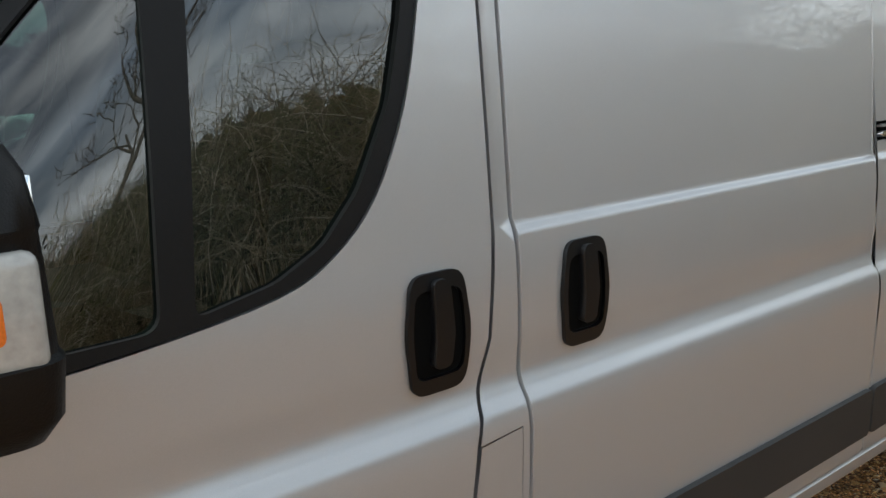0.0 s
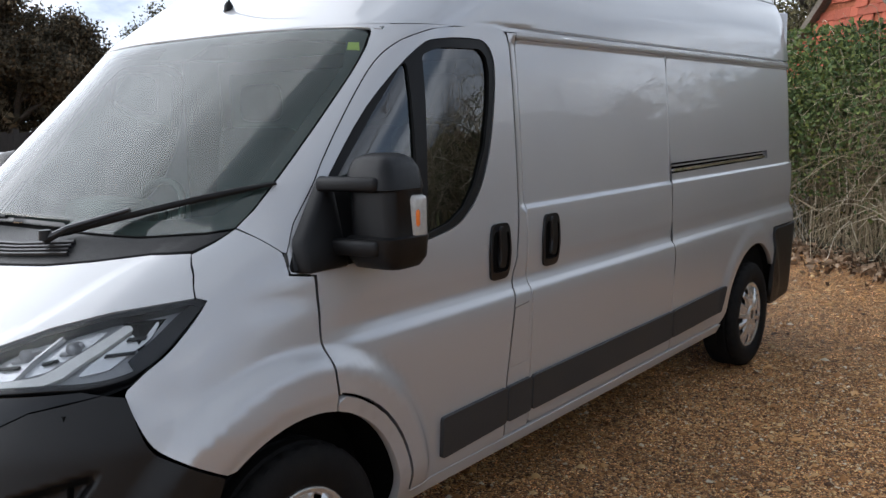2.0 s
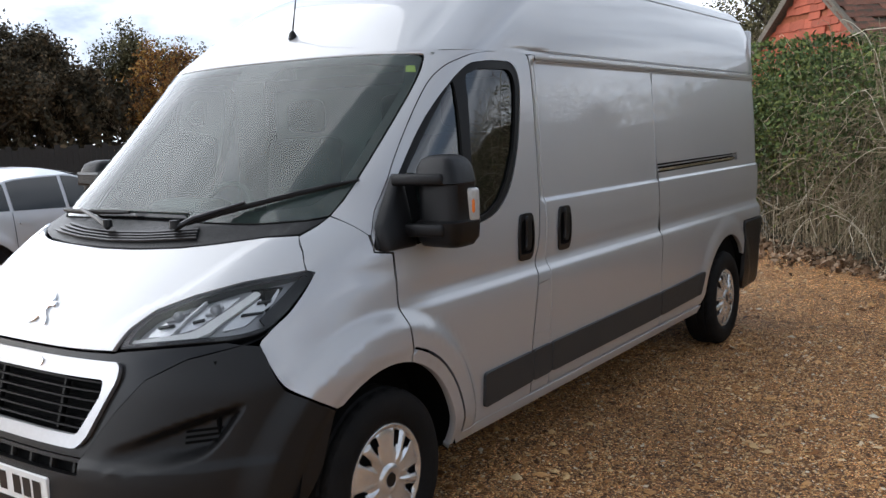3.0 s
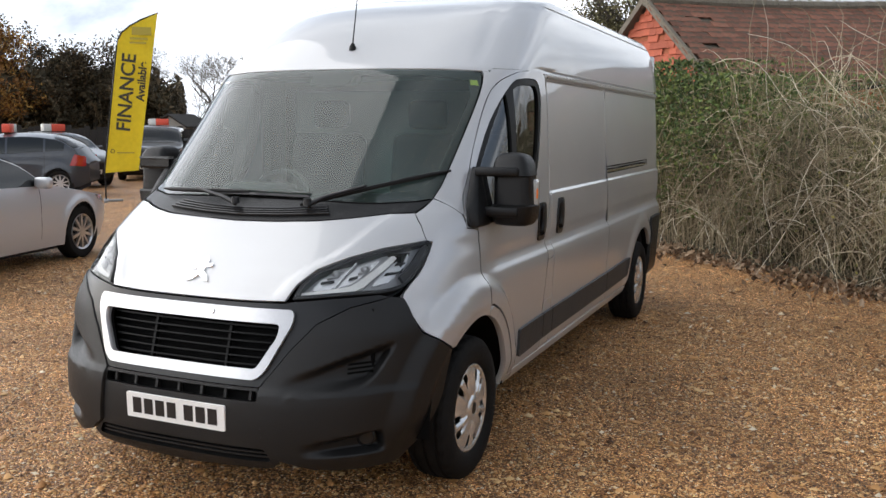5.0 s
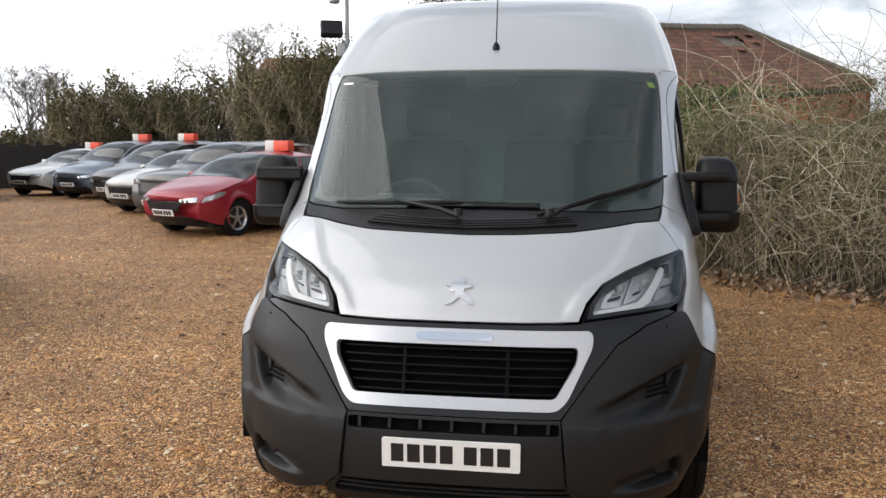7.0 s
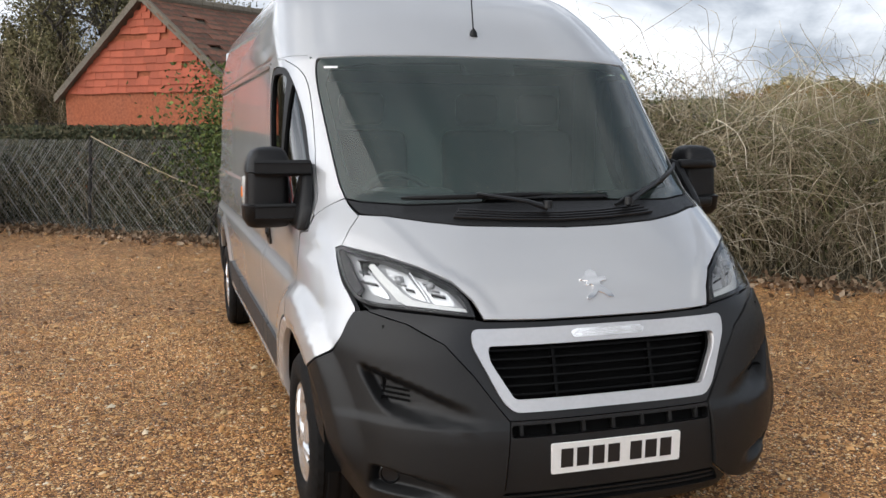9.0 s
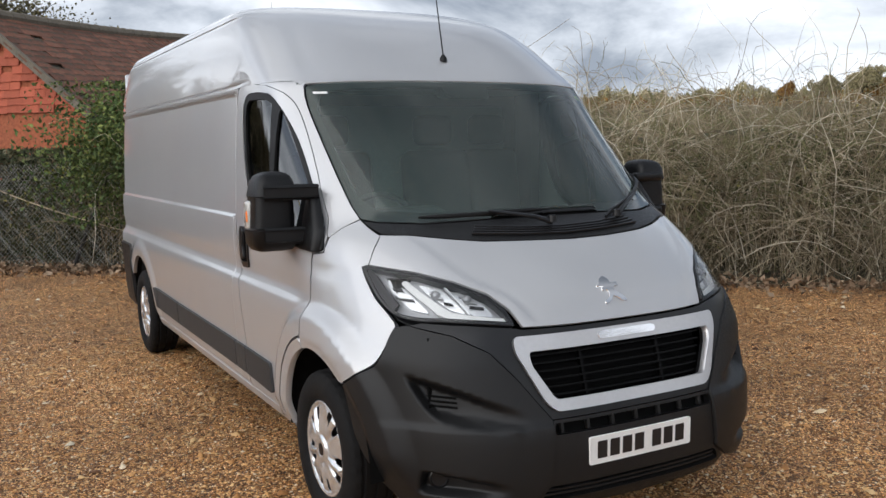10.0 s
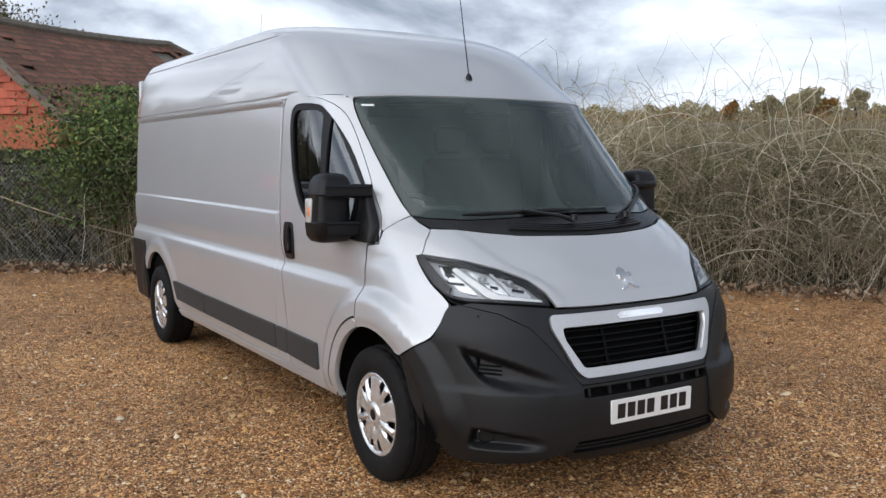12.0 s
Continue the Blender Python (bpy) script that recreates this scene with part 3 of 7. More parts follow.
# -- roof: rings from the gutter up --
def roof_ring(z):
    w, yf, yc = lerp(z, WIDTH), lerp(z, NOSE), lerp(z, CORNER)
    half = []
    for k in range(29):
        a = (k / 28) ** 1.25 * math.pi / 2
        half.append((w * math.sin(a) ** (2 / Q), yc - math.cos(a) ** (2 / P) * (yc - yf)))
    n = 26
    end = REAR - 0.22 * ease(2.0, 2.52, z)
    for k in range(1, n + 1):
        y = yc + (end - yc) * k / n
        half.append((w - (0.11 * ((y - 4.80) / 0.22) ** 3 if y > 4.8 else 0), y))
    return half


roof_z = [1.986, 1.996, 2.004, 2.012, 2.03, 2.07, 2.12, 2.17, 2.22, 2.27, 2.31, 2.35, 2.38, 2.398, 2.404, 2.41, 2.43, 2.46, 2.485, 2.503, 2.514, 2.52]
roof = bmesh.new()
rings = []
for z in roof_z:
    half = roof_ring(z)
    pts = [(-x, y) for x, y in half[::-1]] + [(x, y) for x, y in half[1:]]
    ring = []
    for x, y in pts:
        dip = 0.0
        front = 1 - ease(1.0, 1.6, y)
        line = 0.77 - 0.22 * (z - 1.98)
        dip += 0.016 * front * math.exp(-((abs(x) - line) / 0.022) ** 2) * ease(1.98, 2.08, z)
        dip += 0.010 * front * (1 - ease(0.10, 0.62, abs(x))) * ease(2.0, 2.1, z) * (1 - ease(2.25, 2.4, z))
        groove = (0.010 if 2.002 < z < 2.006 and y > 1.2 else 0.0) + (0.006 if 2.40 < z < 2.406 and y > 1.35 else 0.0)
        sx = math.copysign(1, x) if abs(x) > 1e-6 else 0
        ring.append(roof.verts.new((x - sx * groove, y + dip, z)))
    rings.append(ring)
for a, b in zip(rings, rings[1:]):
    for k in range(len(a) - 1):
        roof.faces.new((a[k], a[k + 1], b[k + 1], b[k]))
top = rings[-1]
for k in range(len(top) // 2):
    q = [top[k], top[k + 1], top[-2 - k], top[-1 - k]]
    if len(set(q)) == 4:
        roof.faces.new(q)
    elif len(set(q)) == 3:
        roof.faces.new(list(dict.fromkeys(q)))
bmesh.ops.recalc_face_normals(roof, faces=roof.faces)
part("roof", roof, SILVER, van, "pressed silver high roof", smooth=40)

# -- rear doors and inner shell --
for s in (1, -1):
    bm = bmesh.new()
    box(bm, s * .455 - .435, s * .455 + .435, 4.98, 5.03, .42, 2.36, 0.02)
    part("rear_door", bm, SILVER, van, smooth=40)

# black shell and boxes stand in for the shade behind the panel gaps
bm = bmesh.new()
shell_z = [.30, .5, .8, 1.0, 1.2, 1.6, 1.97]
rings = [[bm.verts.new((k * (lerp(z, WIDTH) - .05), y, z)) for k, y in ((-1, 1.29), (-1, 4.93), (1, 4.93), (1, 1.29))] for z in shell_z]
for a, b in zip(rings, rings[1:]):
    for k in range(4):
        bm.faces.new((a[k], a[(k + 1) % 4], b[(k + 1) % 4], b[k]))
part("inner_shell", bm, GAP, van, "black inner shell for the shade behind panel gaps")
for x0, x1, y0, y1, z0, z1 in ((-.80, .80, -.62, 1.29, .34, .92), (-.93, .93, .52, 1.29, .33, 1.0), (-.64, .64, -.58, -.1, .6, .98), (-.70, .70, -.42, -.02, .95, 1.18), (.84, .92, -.02, 1.29, .82, 1.16), (-.92, -.84, -.02, 1.29, .82, 1.16), (.64, .82, -.40, .02, .82, 1.12), (-.82, -.64, -.40, .02, .82, 1.12)):
    bm = bmesh.new()
    box(bm, x0, x1, y0, y1, z0, z1)
    part("inner_panel", bm, GAP, van)
for s in (1, -1):
    bm = bmesh.new()
    box(bm, s * .905 - .035, s * .905 + .035, 1.11, 1.31, .9, 1.98, .012)
    part("post_liner", bm, CABIN, van, smooth=40)
for yw in (0.0, WHEELBASE):
    for s in (1, -1):
        bm = bmesh.new()
        rings = [[bm.verts.new((s * x, yw + r * math.cos(a), .345 + r * math.sin(a))) for a in [math.pi * (k / 16 * 1.02 - 0.01) for k in range(17)]] for x, r in ((.99, .47), (.62, .47), (.62, .05))]
        for a, b in zip(rings, rings[1:]):
            for k in range(16):
                bm.faces.new((a[k], a[k + 1], b[k + 1], b[k]))
        part("wheel_arch_liner", bm, ARCH_LINER, van)
bm = bmesh.new()
box(bm, -.85, .85, .50, 3.5, .27, .33)
box(bm, -.5, .5, 3.4, 4.95, .30, .42)
part("underfloor", bm, GAP, van)

# -- bonnet, cowl, windscreen --
HOOD = [(-.461, .950), (-.25, .945), (0, .944), (.25, .945), (.461, .950), (.489, 1.015), (.545, 1.075), (.64, 1.118), (.75, 1.152), (.872, 1.172), (.854, 1.20), (.833, 1.232), (.809, 1.259), (.788, 1.285), (.70, 1.284), (.56, 1.266), (.42, 1.252), (.2, 1.242), (0, 1.239)]
HOOD += [(-x, z) for x, z in HOOD[5:17]][::-1]
part("bonnet", sheet(HOOD, front_map, 0.022, 0.02, gap=0.0015, stretch=(1, 1.5)), SILVER, van)
low = [(.782, 1.292), (.70, 1.290), (.56, 1.272), (.42, 1.258), (.2, 1.248)]
COWL = [(-x, z) for x, z in low] + [(0, 1.245)] + low[::-1] + [(.794, 1.308), (.804, 1.324), (.811, 1.341), (.76, 1.334), (.60, 1.326), (.3, 1.334), (0, 1.336), (-.3, 1.334), (-.60, 1.326), (-.76, 1.334), (-.811, 1.341), (-.804, 1.324), (-.794, 1.308)]
cowl = part("scuttle_panel", sheet(COWL, front_map, 0.04, 0.02, gap=0.002, off=-0.004), PLASTIC, van, "black plastic scuttle below the windscreen")
for k in range(4):
    z0, hw = 1.262 + 0.0085 * k, .445 - .012 * k
    part("louvre", sheet([(-hw, z0 + .018), (-.2, z0 + .005), (0, z0), (.2, z0 + .005), (hw, z0 + .018), (hw, z0 + .0215), (.2, z0 + .0085), (0, z0 + .0035), (-.2, z0 + .0085), (-hw, z0 + .0215)], front_map, 0.05, 0.012, off=0.008), SMOOTH_BLACK, cowl)
zs = [1.345 + k * 0.05 for k in range(13)]
right = [(windscreen_edge(z), z) for z in zs[:-1]] + [(.812, 1.952), (.795, 1.964), (.75, 1.971), (.60, 1.978), (.3, 1.982), (0, 1.983)]
base = [(0, 1.338), (.3, 1.336), (.60, 1.328), (.76, 1.336)]
SCREEN = base + right + [(-x, z) for x, z in right[:-1]][::-1] + [(-x, z) for x, z in base[1:]][::-1]
clear_r = [(windscreen_edge(z) - .034, z) for z in zs[2:-2]] + [(.76, 1.922), (.60, 1.945), (.3, 1.953), (.135, 1.954), (.12, 1.908), (.10, 1.90), (0, 1.898)]
clear_b = [(0, 1.378), (.3, 1.378), (.60, 1.374), (.745, 1.388)]
CLEAR = clear_b + clear_r + [(-x, z) for x, z in clear_r[:-1]][::-1] + [(-x, z) for x, z in clear_b[1:]][::-1]
screen = part("windscreen", sheet(SCREEN, front_map, 0.05, 0.0, gap=0.002, off=-0.003), GLASS, van, "tinted windscreen reflecting the sky")
screen.visible_shadow = False
part("screen_border", sheet(SCREEN, front_map, 0.045, 0.012, holes=[CLEAR], gap=0.002, off=-0.007), SMOOTH_BLACK, screen, "black printed windscreen border")
# header above the screen, and a black sheet for shade in its edge gaps
head = [(-.835, 1.966), (-.79, 1.973), (-.60, 1.981), (-.3, 1.985), (0, 1.986), (.3, 1.985), (.60, 1.981), (.79, 1.973), (.835, 1.966), (.85, 1.99), (0, 1.993), (-.85, 1.99)]
part("header_panel", sheet(head, front_map, 0.04, 0.01, off=-0.001), SILVER, van)
edge_shade = [(-.893, 1.335), (-.70, 1.31), (0, 1.31), (.70, 1.31), (.893, 1.335), (.900, 1.40), (.897, 1.69), (.885, 1.90), (.87, 1.99), (0, 1.995), (-.87, 1.99), (-.885, 1.90), (-.897, 1.69), (-.900, 1.40)]
part("screen_flange", sheet(edge_shade, front_map, 0.05, 0.0, holes=[inset(CLEAR, -0.012)], off=-0.02), GAP, van)
part("tax_sticker", sheet([(.778, 1.897), (.815, 1.893), (.80, 1.922), (.768, 1.924)], front_map, 0.05, 0.0, off=-0.0055), YELLOW_STICKER, screen, "yellow windscreen sticker")
part("maker_mark", sheet([(-.79, 1.917), (-.73, 1.917), (-.73, 1.928), (-.79, 1.928)], front_map, 0.05, 0.0, off=-0.0015), WHITE_LENS, screen)


def wiper(pivot, tip, mid):
    w = empty("wiper")
    w.parent = van
    bm = bmesh.new()
    p0, p1 = front_map(*pivot) + Vector((0, -.03, .012)), front_map(*mid) + Vector((0, -.045, .02))
    tube(bm, [p0, p0.lerp(p1, .3) + Vector((0, -.006, .01)), p1], [.013, .010, .007], 8)
    lathe(bm, [(.0, .03), (.018, .03), (.02, .0)], 12, "z", Matrix.Translation(p0))
    part("arm", bm, SMOOTH_BLACK, w, smooth=40)
    bm = bmesh.new()
    d = [Vector(mid) * 2 - Vector(tip), Vector(mid), Vector(tip)]
    pts = [front_map(*(d[0].lerp(d[2], k / 8))) + Vector((0, -.016, .007)) for k in range(9)]
    tube(bm, pts, [.007] + [.011] * 7 + [.006], 6)
    part("blade", bm, RUBBER, w, smooth=60)


wiper((.33, 1.305), (.84, 1.462), (.56, 1.385))
wiper((-.05, 1.300), (-.62, 1.345), (-.33, 1.350))

# -- front bumper and grille --
GRILLE_BLACK = material("grille_black", (0.0015, 0.0015, 0.0016), 0.4, grain=0.1, scale=90, spec=0.12)
GRILLE_OUT = rounded([(-.512, .916), (.512, .916), (.515, .86), (.425, .668), (.385, .630), (-.385, .630), (-.425, .668), (-.515, .86)], 0.03)
GRILLE_IN = rounded([(-.462, .858), (.462, .858), (.458, .806), (.382, .674), (-.382, .674), (-.458, .806)], 0.02)
up_r = [(.403, .602), (.441, .652), (.516, .757), (.608, .866), (.721, .930), (.842, .964), (.80, .976), (.64, .966), (.49, .950), (.461, .943), (.25, .938)]
UPPER = [(-x, z) for x, z in up_r][::-1] + up_r + [(0, .937)]
part("bumper_top", sheet(UPPER, front_map, 0.04, 0.03, holes=[GRILLE_IN], gap=0.002, off=-0.006), SMOOTH_BLACK, van, "smooth black upper bumper")
grille = part("grille", sheet(GRILLE_OUT, front_map, 0.03, 0.03, holes=[GRILLE_IN], off=0.012), SATIN, van, "satin silver grille surround")
part("mark_panel", sheet(rounded([(-.14, .874), (.14, .874), (.15, .894), (.13, .904), (-.13, .904), (-.15, .894)], 0.008), front_map, 0.03, 0.01, off=0.018), CHROME, grille)
for k in range(6):
    z0 = .688 + .031 * k
    hw = .385 + .0125 * (k + .5) * 1.0
    part("slat", sheet([(-hw, z0), (hw, z0), (hw, z0 + .006), (-hw, z0 + .006)], front_map, 0.06, 0.03, off=-0.034), GRILLE_BLACK, grille)
# black sheet stands for the shade deep behind the grille
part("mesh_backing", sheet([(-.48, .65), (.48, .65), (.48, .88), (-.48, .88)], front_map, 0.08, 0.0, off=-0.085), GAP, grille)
for x in (-.2, .2):
    part("upright", sheet([(x - .006, .676), (x + .006, .676), (x + .006, .856), (x - .006, .856)], front_map, 0.06, 0.02, off=-0.05), GRILLE_BLACK, grille)

SLOT = rounded([(-.398, .545), (.398, .545), (.398, .586), (-.398, .586)], 0.012)
INTAKE = rounded([(-.46, .292), (.46, .292), (.43, .345), (-.43, .345)], 0.02)
CENTRE = [(-.403, .602), (.403, .602), (.412, .50), (.425, .36), (.50, .30), (.46, .255), (0, .235), (-.46, .255), (-.50, .30), (-.425, .36), (-.412, .50)]
centre = part("bumper_centre", sheet(CENTRE, front_map, 0.04, 0.03, holes=[SLOT, INTAKE], gap=0.0015), PLASTIC, van, "dark grey grained bumper centre")
# black sheets put shade behind the slot and the intake
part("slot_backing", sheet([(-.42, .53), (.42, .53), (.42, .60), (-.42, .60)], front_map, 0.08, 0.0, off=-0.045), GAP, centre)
for k in range(7):
    x = -.36 + .12 * k
    part("slot_rib", sheet([(x - .006, .547), (x + .006, .547), (x + .006, .584), (x - .006, .584)], front_map, 0.06, 0.02, off=-0.018), PLASTIC, centre)
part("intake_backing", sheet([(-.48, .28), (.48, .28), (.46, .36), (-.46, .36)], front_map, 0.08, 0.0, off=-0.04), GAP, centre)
for k in range(2):
    z0 = .303 + .018 * k
    part("intake_rib", sheet([(-.45, z0), (.45, z0), (.45, z0 + .007), (-.45, z0 + .007)], front_map, 0.06, 0.02, off=-0.012), PLASTIC, centre)

for s in (1, -1):
    W, fl = wrap_map(s), s < 0
    shoulder = [wrap_x(*p) for p in ((.842, .962), (.721, .928), (.608, .864), (.516, .755), (.441, .650), (.405, .600), (.414, .50), (.427, .36), (.502, .30), (.62, .262), (.76, .248))] + [wrap_y(*p) for p in ((-.52, .245), (-.452, .317), (-.353, .518), (-.296, .697), (-.458, .799), (-.486, .883), (-.492, .953))]
    sh = part("bumper_shoulder", sheet(shoulder, W, 0.013, 0.03, gap=0.001, flip=fl, stretch=WRAP), PLASTIC, van, "dark grey grained bumper corner")
    for k in range(3):
        z0 = .648 + .018 * k
        part("vent_slat", sheet([wrap_x(.735, z0), wrap_x(.825, z0 + .006), wrap_x(.825, z0 + .015), wrap_x(.735, z0 + .009)], W, 0.012, 0.0, flip=fl, off=0.003, stretch=WRAP), GAP, sh)
    c, face = W(*wrap_x(.802, .378)), Vector((s * .45, -1, 0)).to_track_quat("Z", "Y").to_matrix().to_4x4()
    bm = bmesh.new()
    lathe(bm, [(.040, -.02), (.040, .012), (.034, .016), (.030, .010), (.0, .008)], 24, "z", Matrix.Translation(c) @ face)
    part("fog_lamp_blank", bm, SMOOTH_BLACK, sh, "round black fog lamp blank", smooth=40)

    # headlamp
    lamp_line = curve([wrap_x(*p) for p in ((.490, .957), (.63, .970), (.74, .977), (.80, .977), (.845, .985))] + [wrap_y(*p) for p in ((-.435, 1.003), (-.362, 1.047), (-.275, 1.118), (-.226, 1.158))], 3) + [wrap_y(-.235, 1.172)] + [wrap_x(*p) for p in ((.75, 1.148), (.64, 1.113), (.548, 1.068), (.505, 1.015))]
    lamp = empty("headlamp")
    lamp.parent = van
    part("housing", sheet(lamp_line, W, 0.035, 0.0, gap=-0.004, flip=fl, off=-0.05, stretch=WRAP), SMOOTH_BLACK, lamp)
    part("rim", sheet(lamp_line, W, 0.03, 0.05, holes=[inset(lamp_line, 0.015)], gap=0.001, flip=fl, stretch=WRAP), SMOOTH_BLACK, lamp)
    lens = part("lens", sheet(lamp_line, W, 0.04, 0.01, gap=0.004, flip=fl, off=0.001, stretch=WRAP), LENS, lamp, "clear plastic lamp cover")
    lens.visible_shadow = False
    tray = inset(lamp_line, 0.014)
    part("reflector_tray", sheet(tray, W, 0.035, 0.0, flip=fl, off=-0.038, stretch=WRAP), LAMP_GREY, lamp)
    strip = [wrap_x(*p) for p in ((.512, .971), (.70, .990), (.742, 1.010), (.782, 1.065), (.812, 1.122), (.788, 1.126), (.752, 1.074), (.716, 1.032), (.69, 1.014), (.512, .990))]
    part("running_light", sheet(strip, W, 0.03, 0.02, flip=fl, off=-0.016, stretch=WRAP), WHITE_LENS, lamp, "white running light strip")
    for q in (((.548, 1.004), (.628, 1.010), (.664, 1.098), (.63, 1.094), (.575, 1.06)), ((.645, 1.014), (.698, 1.030), (.752, 1.100), (.758, 1.122), (.69, 1.110))):
        m = rounded([wrap_x(*p) for p in q], 0.012)
        bowl = part("reflector", sheet(m, W, 0.02, 0.02, flip=fl, off=-0.030, stretch=WRAP), LAMP_BRIGHT, lamp, "mirror-bright lamp reflector")
        (xa, za), (xb, zb), (xc, zc), (xd, zd) = q[0], q[1], q[2], q[3]
        for k in range(3):
            f, g = .25 + .22 * k, .30 + .22 * k
            left, right = Vector((xa, za)).lerp(Vector((xd, zd)), f), Vector((xb, zb)).lerp(Vector((xc, zc)), g)
            a, b = left.lerp(right, .12), left.lerp(right, .80)
            part("fin", sheet([wrap_x(*p) for p in ((a.x, a.y), (b.x, b.y), (b.x, b.y + .006), (a.x, a.y + .006))], W, 0.03, 0.014, flip=fl, off=-0.016, stretch=WRAP), SMOOTH_BLACK if k == 0 else LAMP_GREY, bowl)
        c = W(*wrap_x((xa + xb + xc + xd) / 4 + .006, (za + zb + zc + zd) / 4))
        bm = bmesh.new()
        lathe(bm, [(.017, -.03), (.017, .006), (.012, .012), (.0, .013)], 16, "z", Matrix.Translation(c + Vector((-s * .008, .024, 0))) @ Vector((s * .35, -1, .12)).to_track_quat("Z", "Y").to_matrix().to_4x4())
        part("bulb_cap", bm, LAMP_GREY, bowl, smooth=60)
    rib = [wrap_x(*p) for p in ((.634, 1.008), (.640, 1.009), (.680, 1.104), (.673, 1.103))]
    part("divider", sheet(rib, W, 0.03, 0.02, flip=fl, off=-0.012, stretch=WRAP), LAMP_BRIGHT, lamp)
    m = rounded([wrap_x(*p) for p in ((.765, 1.012), (.818, 1.022), (.850, 1.088), (.842, 1.134), (.822, 1.128), (.790, 1.062))], 0.012)
    turn = part("indicator", sheet(m, W, 0.02, 0.02, flip=fl, off=-0.026, stretch=WRAP), LAMP_BRIGHT, lamp, "clear indicator unit")
    for k in range(2):
        z0 = 1.052 + .036 * k
        part("fin", sheet([wrap_x(*p) for p in ((.796 + .018 * k, z0), (.842, z0 + .002), (.842, z0 + .009), (.796 + .018 * k, z0 + .007))], W, 0.03, 0.012, flip=fl, off=-0.014, stretch=WRAP), SMOOTH_BLACK, turn)
    part("dark_tip", sheet([wrap_y(*p) for p in ((-.440, 1.004), (-.362, 1.050), (-.280, 1.118), (-.229, 1.159), (-.246, 1.166), (-.300, 1.138), (-.372, 1.088), (-.45, 1.034))], W, 0.03, 0.02, flip=fl, off=-0.004, stretch=WRAP), SMOOTH_BLACK, lamp, "black outer lamp edge")

# -- number plate (characters as plain bars), badge --
plate = part("number_plate", sheet(rounded([(-.26, .406), (.26, .406), (.26, .517), (-.26, .517)], 0.008), lambda x, z: Vector((x, -.922 + .02 * x * x - (z - .46) * .03, z)), 0.06, 0.012, off=0.006), PLATE, van, "white number plate with black bars")
for k in range(7):
    x0 = -.225 + .062 * k + (.028 if k > 3 else 0)
    w = .048
    part("bar", sheet([(x0, .428), (x0 + w, .428), (x0 + w, .498), (x0, .498)], lambda x, z: Vector((x, -.922 + .02 * x * x - (z - .46) * .03, z)), 0.06, 0.0, off=0.0075), INK, plate)
# emblem: a plain upright shape
EMBLEM = [(-.058, 1.060), (-.035, 1.068), (-.022, 1.084), (.004, 1.092), (.022, 1.080), (.020, 1.066), (.050, 1.068), (.052, 1.056), (.022, 1.052), (.020, 1.040), (.050, 1.020), (.062, 1.000), (.040, 1.000), (.022, 1.014), (.002, 1.022), (-.020, 1.004), (-.048, .996), (-.050, 1.004), (-.022, 1.018), (-.010, 1.034), (-.016, 1.046), (-.036, 1.042), (-.038, 1.052), (-.022, 1.056)]
part("badge", sheet(EMBLEM[::-1], front_map, 0.02, 0.010, off=0.009, stretch=(1, 1.5)), CHROME, van, "chrome bonnet badge")

# -- aerial --
bm = bmesh.new()
b0 = Vector((0, .655, 2.108))
lathe(bm, [(.0, -.01), (.022, -.01), (.018, .014), (.008, .03), (.0, .03)], 14, "z", Matrix.Translation(b0))
tube(bm, [b0 + Vector((0, .0, .02)), b0 + Vector((0, .06, .30)), b0 + Vector((0, .12, .60))], [.004, .003, .0022], 6)
part("aerial", bm, RUBBER, van, smooth=50)

